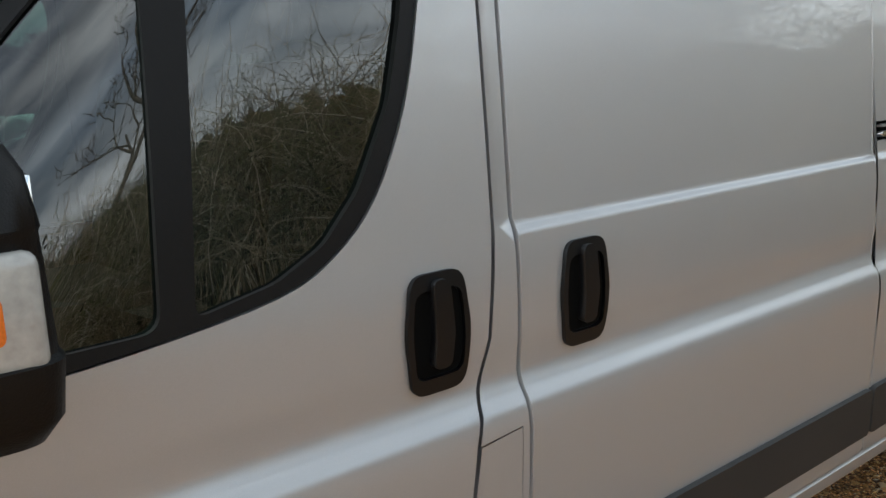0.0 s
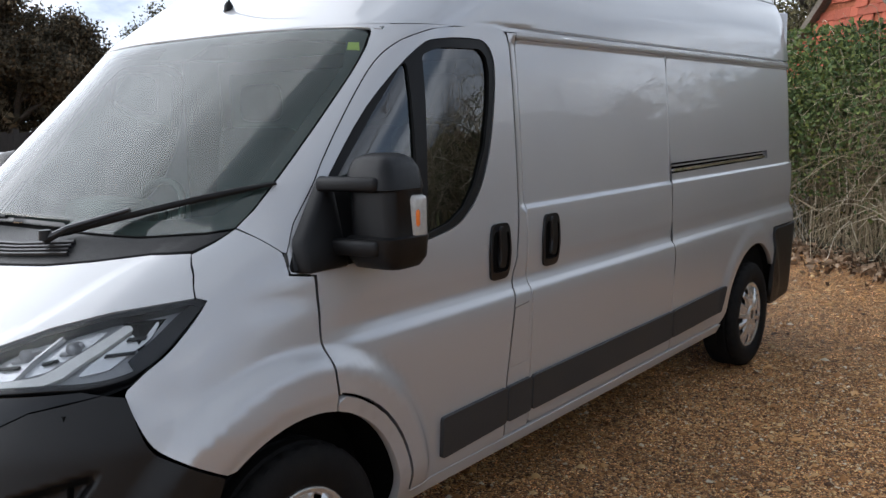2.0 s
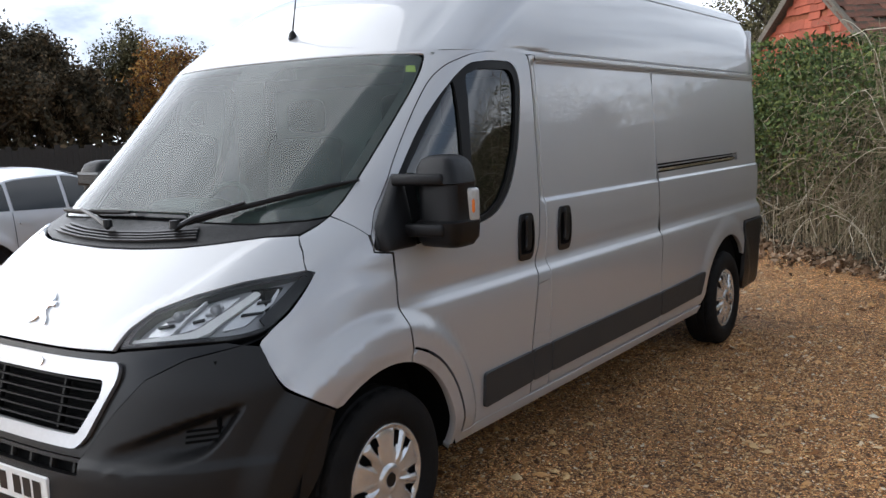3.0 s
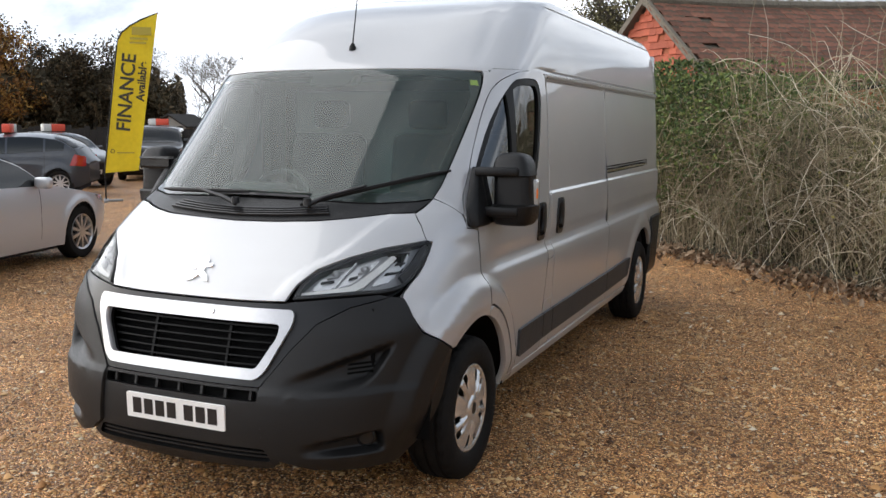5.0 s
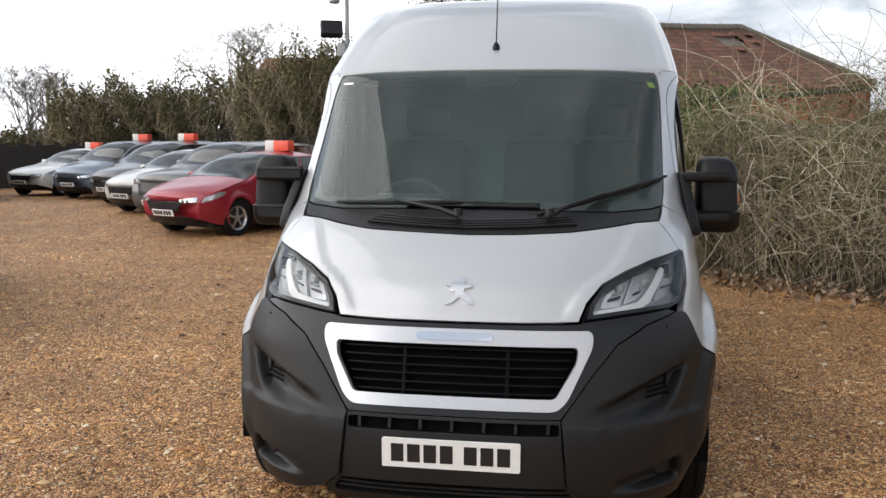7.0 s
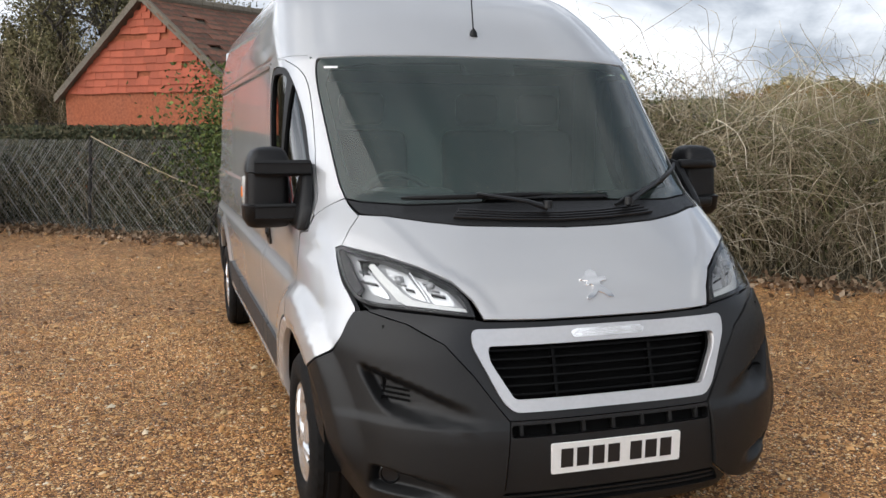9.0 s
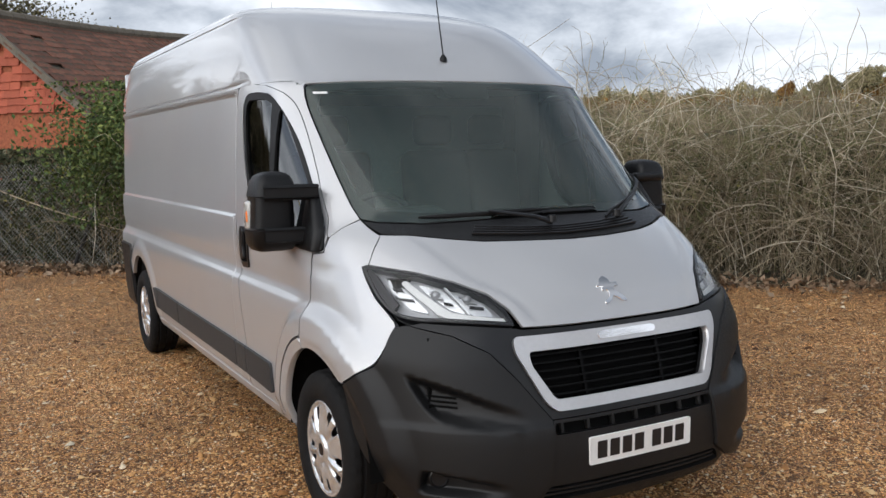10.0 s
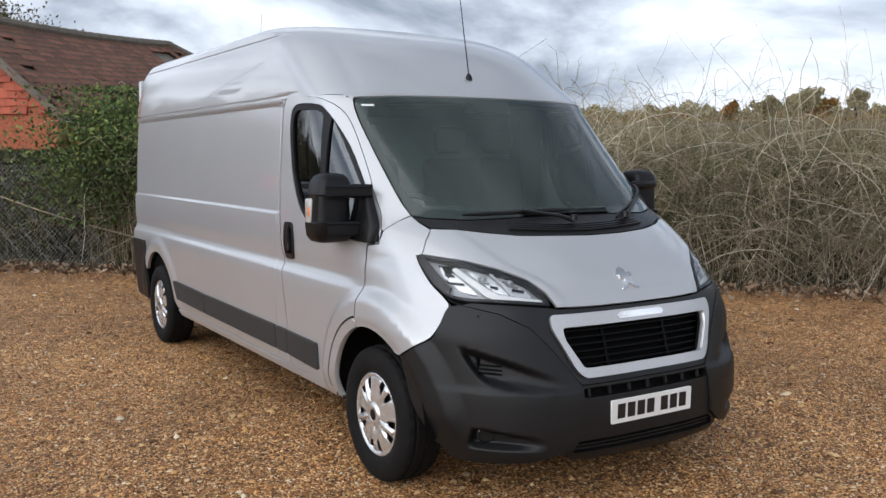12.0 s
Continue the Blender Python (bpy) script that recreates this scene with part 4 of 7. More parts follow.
# -- wheels --
def wheel(y, s):
    w = empty("wheel", Matrix.Translation((s * .905, y, .342)) @ pose(0, 0, 0, 0, 0, 0 if s > 0 else 180))
    w.parent = van
    bm = bmesh.new()
    prof = [(.205, -.09), (.225, -.105), (.27, -.112), (.315, -.108), (.336, -.09), (.344, -.066), (.334, -.06), (.334, -.05), (.345, -.045), (.345, -.008), (.335, -.005), (.335, .005), (.345, .008), (.345, .045), (.334, .05), (.334, .06), (.344, .066), (.336, .09), (.315, .108), (.27, .113), (.235, .108), (.215, .095), (.207, .08)]
    rings = lathe(bm, prof, 96)
    # notched shoulders
    for ring in (rings[5], rings[16]):
        for k in range(0, 96, 3):
            for q in (ring[k],):
                q.co.y, q.co.z = q.co.y * .972, q.co.z * .972
    part("tyre", bm, TYRE, w, smooth=40)
    bm = bmesh.new()
    radii = [.027, .034, .046, .053, .062, .078, .095, .110, .122, .134, .148, .162, .176, .186, .192, .199, .206, .211, .213]
    rise = [.110, .114, .114, .111, .102, .1025, .1025, .102, .101, .0995, .098, .096, .094, .092, .090, .095, .097, .095, .086]
    na = 150
    grid = []
    for r, h in zip(radii, rise):
        ring = []
        for k in range(na):
            a = k * math.tau / na
            off = abs((math.degrees(a) % 72) - 36)
            on = ease(.056, .085, r) * (1 - ease(.184, .192, r))
            rib = .009 * math.exp(-(off / 5.0) ** 4) - .009 * math.exp(-((off - 13) / 5.5) ** 4) * ease(.08, .15, r) + .003 * math.exp(-((off - 22) / 3.0) ** 2)
            ring.append(bm.verts.new((h + rib * on, r * math.sin(a), r * math.cos(a))))
        grid.append(ring)
    for i in range(len(radii) - 1):
        rm = (radii[i] + radii[i + 1]) / 2
        for k in range(na):
            off = abs((((k + .5) * 360 / na) % 72) - 36)
            half = 5.4 * ease(.105, .15, rm)
            if .118 < rm < .188 and abs(off - 12.6 - 20 * (rm - .15)) < half:
                continue
            bm.faces.new((grid[i][k], grid[i + 1][k], grid[i + 1][(k + 1) % na], grid[i][(k + 1) % na]))
    part("hubcap", bm, HUB, w, "silver plastic wheel trim", smooth=35)
    bm = bmesh.new()
    lathe(bm, [(.0, .060), (.2, .066), (.206, .09)], 40)
    part("rim", bm, RUBBER, w, smooth=50)
    bm = bmesh.new()
    lathe(bm, [(.028, .104), (.027, .112), (.0, .113)], 24)
    part("cap_mark", bm, SMOOTH_BLACK, w, smooth=50)


for yw in (0.0, WHEELBASE):
    for s in (1, -1):
        wheel(yw, s)

# -- mirrors and handles --
def mirror(s):
    m = empty("door_mirror")
    m.parent = van
    X = lambda p: Vector((s * p[0], p[1], p[2]))
    DX, DY = -.045, .085
    bm = bmesh.new()
    rows = []
    # shell: rounded sections from the foot up; glass side faces the rear
    for z, x0, x1, y0, y1 in ((1.196, 1.08, 1.20, .20, .28), (1.204, 1.054, 1.226, .16, .312), (1.232, 1.040, 1.244, .138, .332), (1.298, 1.036, 1.248, .132, .34), (1.304, 1.044, 1.236, .150, .336), (1.440, 1.046, 1.228, .154, .332), (1.446, 1.040, 1.234, .136, .334), (1.505, 1.045, 1.222, .142, .326), (1.535, 1.058, 1.205, .158, .312), (1.549, 1.076, 1.18, .182, .292), (1.554, 1.10, 1.155, .21, .27)):
        ring = []
        cx, cy, hx, hy = (x0 + x1) / 2, (y0 + y1) / 2, (x1 - x0) / 2, (y1 - y0) / 2
        for k in range(24):
            c, q = math.cos(k * math.tau / 24), math.sin(k * math.tau / 24)
            ring.append(bm.verts.new(X((cx + DX + hx * math.copysign(abs(c) ** .42, c), cy + DY + hy * math.copysign(abs(q) ** .45, q), z))))
        rows.append(ring)
    for a, b in zip(rows, rows[1:]):
        for k in range(24):
            bm.faces.new((a[k], a[(k + 1) % 24], b[(k + 1) % 24], b[k]))
    bm.faces.new(rows[0][::-1])
    bm.faces.new(rows[-1])
    bmesh.ops.recalc_face_normals(bm, faces=bm.faces)
    part("shell", bm, MIRROR_BLACK, m, "black grained mirror housing", smooth=50)
    for z0, z1 in ((1.44, 1.485), (1.245, 1.295)):
        bm = bmesh.new()
        v = box(bm, 0, 1, -.025, .025, 0, 1, 0.0)
        for q in v:
            t = q.co.x
            base = Vector((.93, .20, (z0 + z1) / 2)).lerp(Vector((1.145, .238, (z0 + z1) / 2)), t)
            q.co = X((base.x, base.y + q.co.y * (1.0 if t < .5 else 1.1), z0 + (z1 - z0) * q.co.z))
        bmesh.ops.bevel(bm, geom=list(bm.edges), offset=.012, segments=2, affect="EDGES", profile=.5)
        bmesh.ops.recalc_face_normals(bm, faces=bm.faces)
        part("arm", bm, MIRROR_BLACK, m, smooth=50)
    bm = bmesh.new()
    foot = [(.955, .05, 1.20), (.955, .27, 1.20), (.90, .26, 1.49), (.90, .215, 1.49), (.93, .06, 1.30)]
    fa = [bm.verts.new(X(p)) for p in foot]
    fb = [bm.verts.new(X((p[0] + .050, p[1] * .8 + .03, p[2] * .92 + .10))) for p in foot]
    bm.faces.new(fa[::-1])
    bm.faces.new(fb)
    for k in range(5):
        bm.faces.new((fa[k], fa[(k + 1) % 5], fb[(k + 1) % 5], fb[k]))
    bmesh.ops.bevel(bm, geom=list(bm.edges), offset=.014, segments=2, affect="EDGES", profile=.5)
    bmesh.ops.recalc_face_normals(bm, faces=bm.faces)
    part("foot", bm, MIRROR_BLACK, m, smooth=50)
    bm = bmesh.new()
    box(bm, 1.085 + DX, 1.175 + DX, .322 + DY, .334 + DY, 1.33, 1.50, .003)
    box(bm, 1.085 + DX, 1.175 + DX, .322 + DY, .338 + DY, 1.235, 1.30, .003)
    if s < 0:
        bmesh.ops.scale(bm, vec=(-1, 1, 1), verts=bm.verts)
        bmesh.ops.recalc_face_normals(bm, faces=bm.faces)
    part("mirror_glass", bm, CHROME, m, "mirror glass", smooth=40)
    bm = bmesh.new()
    box(bm, 1.190 + DX, 1.244 + DX, .242 + DY, .316 + DY, 1.290, 1.425, .016, seg=3)
    if s < 0:
        bmesh.ops.scale(bm, vec=(-1, 1, 1), verts=bm.verts)
        bmesh.ops.recalc_face_normals(bm, faces=bm.faces)
    lamp = part("side_repeater", bm, REPEATER, m, "clear ribbed indicator lens", smooth=40)
    bm = bmesh.new()
    box(bm, 1.222 + DX, 1.2485 + DX, .250 + DY, .274 + DY, 1.325, 1.385, .012)
    if s < 0:
        bmesh.ops.scale(bm, vec=(-1, 1, 1), verts=bm.verts)
        bmesh.ops.recalc_face_normals(bm, faces=bm.faces)
    part("bulb", bm, AMBER, lamp, smooth=40)


def handle(y0, y1, z0, z1, s):
    S, fl = side_map(s), s < 0
    c = ((y0 + y1) / 2, (z0 + z1) / 2)
    line = rounded([(y0 + .014, z0), (y1 - .014, z0), (y1, c[1]), (y1 - .016, z1), (y0 + .016, z1), (y0, c[1])], .03)
    h = part("door_handle", sheet(line, S, 0.02, 0.012, holes=[rounded([(y0 + .02, z0 + .03), (y1 - .02, z0 + .03), (y1 - .014, c[1]), (y1 - .022, z1 - .03), (y0 + .022, z1 - .03), (y0 + .014, c[1])], .025)], flip=fl, off=0.010), SMOOTH_BLACK, van, "black plastic door handle")
    part("bowl", sheet(inset(line, .012), S, 0.02, 0.0, flip=fl, off=0.0015), GAP, h)
    part("grip", sheet(rounded([(c[0] - .022, z0 + .05), (c[0] + .016, z0 + .05), (c[0] + .026, c[1]), (c[0] + .018, z1 - .012), (c[0] - .018, z1 - .012), (c[0] - .014, c[1])], .015), S, 0.02, 0.02, flip=fl, off=0.022), SMOOTH_BLACK, h)


for s in (1, -1):
    mirror(s)
    handle(1.020, 1.168, 1.030, 1.250, s)
handle(1.410, 1.553, 1.032, 1.252, 1)

# -- cab interior --
bm = bmesh.new()
prof = [(-.18, 1.02), (-.16, 1.25), (.05, 1.29), (.30, 1.28), (.42, 1.22), (.46, 1.05), (.46, .8)]
rows = [[bm.verts.new((x, y + .25 * abs(x / .86) ** 3, z)) for y, z in prof] for x in [-.86 + .172 * k for k in range(11)]]
for a, b in zip(rows, rows[1:]):
    for k in range(len(prof) - 1):
        bm.faces.new((a[k], b[k], b[k + 1], a[k + 1]))
box(bm, -.62, -.22, .22, .44, 1.22, 1.36, .05)
dash = part("dashboard", bm, CABIN, van, smooth=50)
bm = bmesh.new()
sw = Matrix.Translation((-.43, .52, 1.235)) @ pose(0, 0, 0, 62, 0, 0)
ringp = [sw @ Vector((.20 * math.cos(k * math.tau / 32), .20 * math.sin(k * math.tau / 32), 0)) for k in range(33)]
tube(bm, ringp, .016, 8, caps=False)
box(bm, -.09, .09, -.06, .07, -.02, .025, .02, sw)
box(bm, -.19, .19, -.018, .018, -.012, .012, .008, sw)
part("steering_wheel", bm, CABIN, van, smooth=50)
for x0, w in ((-.46, .25), (.22, .22), (.60, .19)):
    seat = empty("cab_seat")
    seat.parent = van
    bm = bmesh.new()
    box(bm, x0 - w, x0 + w, .62, 1.12, .92, 1.06, .06, seg=3)
    part("cushion", bm, CLOTH, seat, smooth=50)
    bm = bmesh.new()
    box(bm, x0 - w, x0 + w, -.07, .07, 0, .62, .06, Matrix.Translation((0, 1.10, 1.02)) @ pose(0, 0, 0, -9), 3)
    part("backrest", bm, CLOTH, seat, smooth=50)
    bm = bmesh.new()
    box(bm, x0 - .13, x0 + .13, 1.16, 1.25, 1.66, 1.84, .045, seg=3)
    part("headrest", bm, CLOTH, seat, smooth=50)
bm = bmesh.new()
box(bm, -.93, .93, 1.30, 1.33, .35, 1.99)
box(bm, -.78, .78, 1.285, 1.30, 1.0, 1.9, .01)
part("bulkhead", bm, CABIN_LIGHT, van, smooth=40)
bm = bmesh.new()
box(bm, -.84, .84, .62, 1.3, 1.962, 1.975)
part("headlining", bm, CABIN_LIGHT, van)
bm = bmesh.new()
box(bm, -.11, .11, .50, .56, 1.90, 1.955, .015)
part("rear_view_mirror", bm, CABIN, van, smooth=40)

# ---- ground: one sheet, level in the yard, rising gently beyond the hedge ----
HEDGE_C = 9.4  # the hedge's foot runs along x + y = HEDGE_C


def ground_z(x, y):
    d = (x + y - HEDGE_C) / math.sqrt(2) - 0.6
    return 0.072 * d * ease(0, 6, d) if 0 < d < 62 else (4.46 if d >= 62 else 0.0)


def ground_material():
    m = bpy.data.materials.new("gravel_and_turf")
    m.use_nodes = True
    n, l = m.node_tree.nodes, m.node_tree.links
    b = n["Principled BSDF"]
    b.inputs["Roughness"].default_value = 0.62
    co = n.new("ShaderNodeTexCoord")
    vo = n.new("ShaderNodeTexVoronoi")
    vo.inputs["Scale"].default_value = 100.0
    l.new(co.outputs["Object"], vo.inputs["Vector"])
    sep = n.new("ShaderNodeSeparateColor")
    l.new(vo.outputs["Color"], sep.inputs["Color"])
    ramp = n.new("ShaderNodeValToRGB")
    e = ramp.color_ramp.elements
    e[0].position, e[0].color = 0.0, (0.06, 0.026, 0.009, 1)
    e[1].position, e[1].color = 1.0, (0.78, 0.55, 0.28, 1)
    for p, c in ((0.3, (0.25, 0.109, 0.035, 1)), (0.6, (0.41, 0.20, 0.072, 1)), (0.85, (0.57, 0.305, 0.117, 1))):
        q = e.new(p)
        q.color = c
    l.new(sep.outputs["Red"], ramp.inputs["Fac"])
    # shade in the gaps between the stones, mixed in as dark colour
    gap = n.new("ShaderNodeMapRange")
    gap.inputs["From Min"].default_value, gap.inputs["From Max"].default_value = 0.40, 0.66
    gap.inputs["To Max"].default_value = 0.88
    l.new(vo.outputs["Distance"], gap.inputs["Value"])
    stone_shade = n.new("ShaderNodeMix")
    stone_shade.data_type = "RGBA"
    stone_shade.inputs[7].default_value = (0.045, 0.02, 0.008, 1)
    l.new(gap.outputs["Result"], stone_shade.inputs[0])
    l.new(ramp.outputs["Color"], stone_shade.inputs[6])
    big = n.new("ShaderNodeTexNoise")
    big.inputs["Scale"].default_value, big.inputs["Detail"].default_value, big.inputs["Roughness"].default_value = 0.55, 7.0, 0.6
    l.new(co.outputs["Object"], big.inputs["Vector"])
    bm_ = n.new("ShaderNodeMapRange")
    bm_.inputs["From Min"].default_value, bm_.inputs["From Max"].default_value = 0.38, 0.66
    bm_.inputs["To Min"].default_value, bm_.inputs["To Max"].default_value = 2.25, 1.5
    l.new(big.outputs["Fac"], bm_.inputs["Value"])
    mu = n.new("ShaderNodeMix")
    mu.data_type, mu.blend_type = "RGBA", "MULTIPLY"
    mu.inputs[0].default_value = 1.0
    l.new(stone_shade.outputs[2], mu.inputs[6])
    l.new(bm_.outputs["Result"], mu.inputs[7])
    # darker and lighter drifts of stones, from a hand's width to a stride
    last = mu.outputs[2]
    for sc, lo, hi in ((4.0, 0.78, 1.22), (11.0, 0.70, 1.30), (26.0, 0.60, 1.42)):
        t = n.new("ShaderNodeTexNoise")
        t.inputs["Scale"].default_value, t.inputs["Detail"].default_value, t.inputs["Roughness"].default_value = sc, 4.0, 0.7
        l.new(co.outputs["Object"], t.inputs["Vector"])
        r = n.new("ShaderNodeMapRange")
        r.inputs["From Min"].default_value, r.inputs["From Max"].default_value = 0.36, 0.64
        r.inputs["To Min"].default_value, r.inputs["To Max"].default_value = lo, hi
        l.new(t.outputs["Fac"], r.inputs["Value"])
        q = n.new("ShaderNodeMix")
        q.data_type, q.blend_type = "RGBA", "MULTIPLY"
        q.inputs[0].default_value = 1.0
        l.new(last, q.inputs[6])
        l.new(r.outputs["Result"], q.inputs[7])
        last = q.outputs[2]
    # turf beyond the hedge line
    dot = n.new("ShaderNodeVectorMath")
    dot.operation = "DOT_PRODUCT"
    dot.inputs[1].default_value = (0.7071, 0.7071, 0)
    l.new(co.outputs["Object"], dot.inputs[0])
    wob = n.new("ShaderNodeMath")
    wob.operation = "MULTIPLY_ADD"
    wob.inputs[1].default_value = 1.1
    l.new(big.outputs["Fac"], wob.inputs[0])
    l.new(dot.outputs["Value"], wob.inputs[2])
    edge = n.new("ShaderNodeMapRange")
    edge.inputs["From Min"].default_value, edge.inputs["From Max"].default_value = HEDGE_C / 1.4142 + 0.55, HEDGE_C / 1.4142 + 1.1
    l.new(wob.outputs[0], edge.inputs["Value"])
    gr = n.new("ShaderNodeTexNoise")
    gr.inputs["Scale"].default_value, gr.inputs["Detail"].default_value = 3.0, 8.0
    l.new(co.outputs["Object"], gr.inputs["Vector"])
    gc = n.new("ShaderNodeValToRGB")
    gc.color_ramp.elements[0].color, gc.color_ramp.elements[1].color = (0.035, 0.045, 0.015, 1), (0.20, 0.16, 0.085, 1)
    l.new(gr.outputs["Fac"], gc.inputs["Fac"])
    mx = n.new("ShaderNodeMix")
    mx.data_type = "RGBA"
    l.new(edge.outputs["Result"], mx.inputs[0])
    l.new(last, mx.inputs[6])
    l.new(gc.outputs["Color"], mx.inputs[7])
    l.new(mx.outputs[2], b.inputs["Base Color"])
    bp = n.new("ShaderNodeBump")
    bp.inputs["Strength"].default_value, bp.inputs["Distance"].default_value = 1.0, 0.02
    inv = n.new("ShaderNodeMath")
    inv.operation = "SUBTRACT"
    inv.inputs[0].default_value = 1.0
    l.new(vo.outputs["Distance"], inv.inputs[1])
    l.new(inv.outputs[0], bp.inputs["Height"])
    l.new(bp.outputs["Normal"], b.inputs["Normal"])
    return m


axis = [math.copysign(0.35 * math.sinh(abs(k) / 11.0), k) * 8 for k in range(-55, 56)]
gv = [(x, y, ground_z(x, y)) for y in axis for x in axis]
nx = len(axis)
gf = [(j * nx + i, j * nx + i + 1, (j + 1) * nx + i + 1, (j + 1) * nx + i) for j in range(nx - 1) for i in range(nx - 1)]
me = bpy.data.meshes.new("ground")
me.from_pydata(gv, [], gf)
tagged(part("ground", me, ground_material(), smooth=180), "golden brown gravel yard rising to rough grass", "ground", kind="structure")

# ---- growth: hedge, reeds, trees ----
rng = np.random.default_rng(7)


def spread_material(name, stops, rough=0.8):
    """Colour picked piece by piece from a ramp of stops (position, rgb)."""
    m = bpy.data.materials.new(name)
    m.use_nodes = True
    n, l = m.node_tree.nodes, m.node_tree.links
    b = n["Principled BSDF"]
    b.inputs["Roughness"].default_value, b.inputs["Specular IOR Level"].default_value = rough, 0.3
    g = n.new("ShaderNodeNewGeometry")
    r = n.new("ShaderNodeValToRGB")
    e = r.color_ramp.elements
    e[0].position, e[0].color = stops[0][0], (*stops[0][1], 1)
    e[1].position, e[1].color = stops[-1][0], (*stops[-1][1], 1)
    for p, c in stops[1:-1]:
        e.new(p).color = (*c, 1)
    l.new(g.outputs["Random Per Island"], r.inputs["Fac"])
    co = n.new("ShaderNodeTexCoord")
    t = n.new("ShaderNodeTexNoise")
    t.inputs["Scale"].default_value, t.inputs["Detail"].default_value = 0.8, 5.0
    l.new(co.outputs["Object"], t.inputs["Vector"])
    mr = n.new("ShaderNodeMapRange")
    mr.inputs["From Min"].default_value, mr.inputs["From Max"].default_value = 0.3, 0.7
    mr.inputs["To Min"].default_value, mr.inputs["To Max"].default_value = 0.6, 1.25
    l.new(t.outputs["Fac"], mr.inputs["Value"])
    mu = n.new("ShaderNodeMix")
    mu.data_type, mu.blend_type = "RGBA", "MULTIPLY"
    mu.inputs[0].default_value = 1.0
    l.new(r.outputs["Color"], mu.inputs[6])
    l.new(mr.outputs["Result"], mu.inputs[7])
    l.new(mu.outputs[2], b.inputs["Base Color"])
    return m


FAR_LEAF = spread_material("far_foliage", [(0, (0.20, 0.18, 0.10)), (0.6, (0.33, 0.29, 0.16)), (1, (0.48, 0.40, 0.22))], 0.9)
CANE = spread_material("dry_canes", [(0, (0.20, 0.155, 0.097)), (0.45, (0.42, 0.35, 0.236)), (0.8, (0.62, 0.545, 0.40)), (1, (0.80, 0.74, 0.61))])
TWIG = spread_material("fine_twigs", [(0, (0.10, 0.08, 0.048)), (0.5, (0.26, 0.205, 0.125)), (1, (0.46, 0.38, 0.26))])
LEAF = spread_material("bramble_leaves", [(0, (0.03, 0.036, 0.014)), (0.5, (0.07, 0.08, 0.028)), (0.85, (0.14, 0.14, 0.046)), (1, (0.38, 0.33, 0.085))], 0.75)
GREEN = spread_material("green_leaves", [(0, (0.036, 0.06, 0.018)), (0.6, (0.092, 0.138, 0.038)), (1, (0.215, 0.25, 0.068))], 0.7)
DARK_LEAF = spread_material("dark_foliage", [(0, (0.035, 0.031, 0.02)), (0.6, (0.085, 0.069, 0.041)), (1, (0.17, 0.122, 0.068))], 0.8)
EVERGREEN = spread_material("evergreen_foliage", [(0, (0.012, 0.014, 0.009)), (0.6, (0.026, 0.03, 0.018)), (1, (0.05, 0.055, 0.03))], 0.8)
UNDER_LEAF = spread_material("undergrowth_leaves", [(0, (0.03, 0.036, 0.018)), (0.6, (0.075, 0.082, 0.04)), (1, (0.16, 0.14, 0.08))], 0.8)
OLIVE_LEAF = spread_material("olive_foliage", [(0, (0.055, 0.052, 0.025)), (0.6, (0.125, 0.112, 0.05)), (1, (0.23, 0.195, 0.095))], 0.8)
RUSSET = spread_material("autumn_leaves", [(0, (0.12, 0.05, 0.015)), (0.5, (0.28, 0.13, 0.03)), (1, (0.42, 0.26, 0.06))], 0.7)
LITTER = spread_material("leaf_litter", [(0, (0.06, 0.034, 0.018)), (0.5, (0.22, 0.135, 0.075)), (1, (0.46, 0.34, 0.23))], 0.7)
REED = spread_material("dry_reeds", [(0, (0.17, 0.13, 0.07)), (0.5, (0.31, 0.245, 0.145)), (1, (0.47, 0.385, 0.25))], 0.85)
BARE = material("bare_bark", (0.17, 0.148, 0.12), 0.9, grain=0.3, scale=14, stain=0.5, stain_scale=2.0)
BARK = material("bark", (0.07, 0.058, 0.045), 0.9, grain=0.35, scale=14, bump=1.5, stain=0.6, stain_scale=2.0, alt=(0.035, 0.03, 0.022))
# dark colour holding the shade of the hedge's depth; the bank shares it
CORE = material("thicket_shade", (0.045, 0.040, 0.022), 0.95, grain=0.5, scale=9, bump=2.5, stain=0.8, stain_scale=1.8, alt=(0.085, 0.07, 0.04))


def strands(name, starts, paths, r0, r1, mat, sides=3):
    """Many thin tapering stems in one mesh. paths: (stems, points, 3) from the start."""
    p = starts[:, None, :] + paths
    n, k, _ = p.shape
    d = np.gradient(p, axis=1)
    d /= np.linalg.norm(d, axis=2, keepdims=True) + 1e-9
    ref = np.where(np.abs(d[..., 2:3]) > 0.9, np.array([1.0, 0, 0]), np.array([0, 0, 1.0]))
    s = np.cross(d, ref)
    s /= np.linalg.norm(s, axis=2, keepdims=True) + 1e-9
    t = np.cross(s, d)
    rad = (np.asarray(r0).reshape(-1, 1) * (1 - np.linspace(0, 1, k)) + np.asarray(r1).reshape(-1, 1) * np.linspace(0, 1, k))[..., None]
    ring = [p + rad * (math.cos(a) * s + math.sin(a) * t) for a in [i * math.tau / sides for i in range(sides)]]
    v = np.stack(ring, axis=2).reshape(-1, 3)
    base = (np.arange(n)[:, None] * k + np.arange(k - 1)[None, :]) * sides
    f = []
    for i in range(sides):
        j = (i + 1) % sides
        f.append(np.stack([base + i, base + j, base + sides + j, base + sides + i], axis=-1).reshape(-1, 4))
    return mesh_of(name, v, np.concatenate(f), mat)


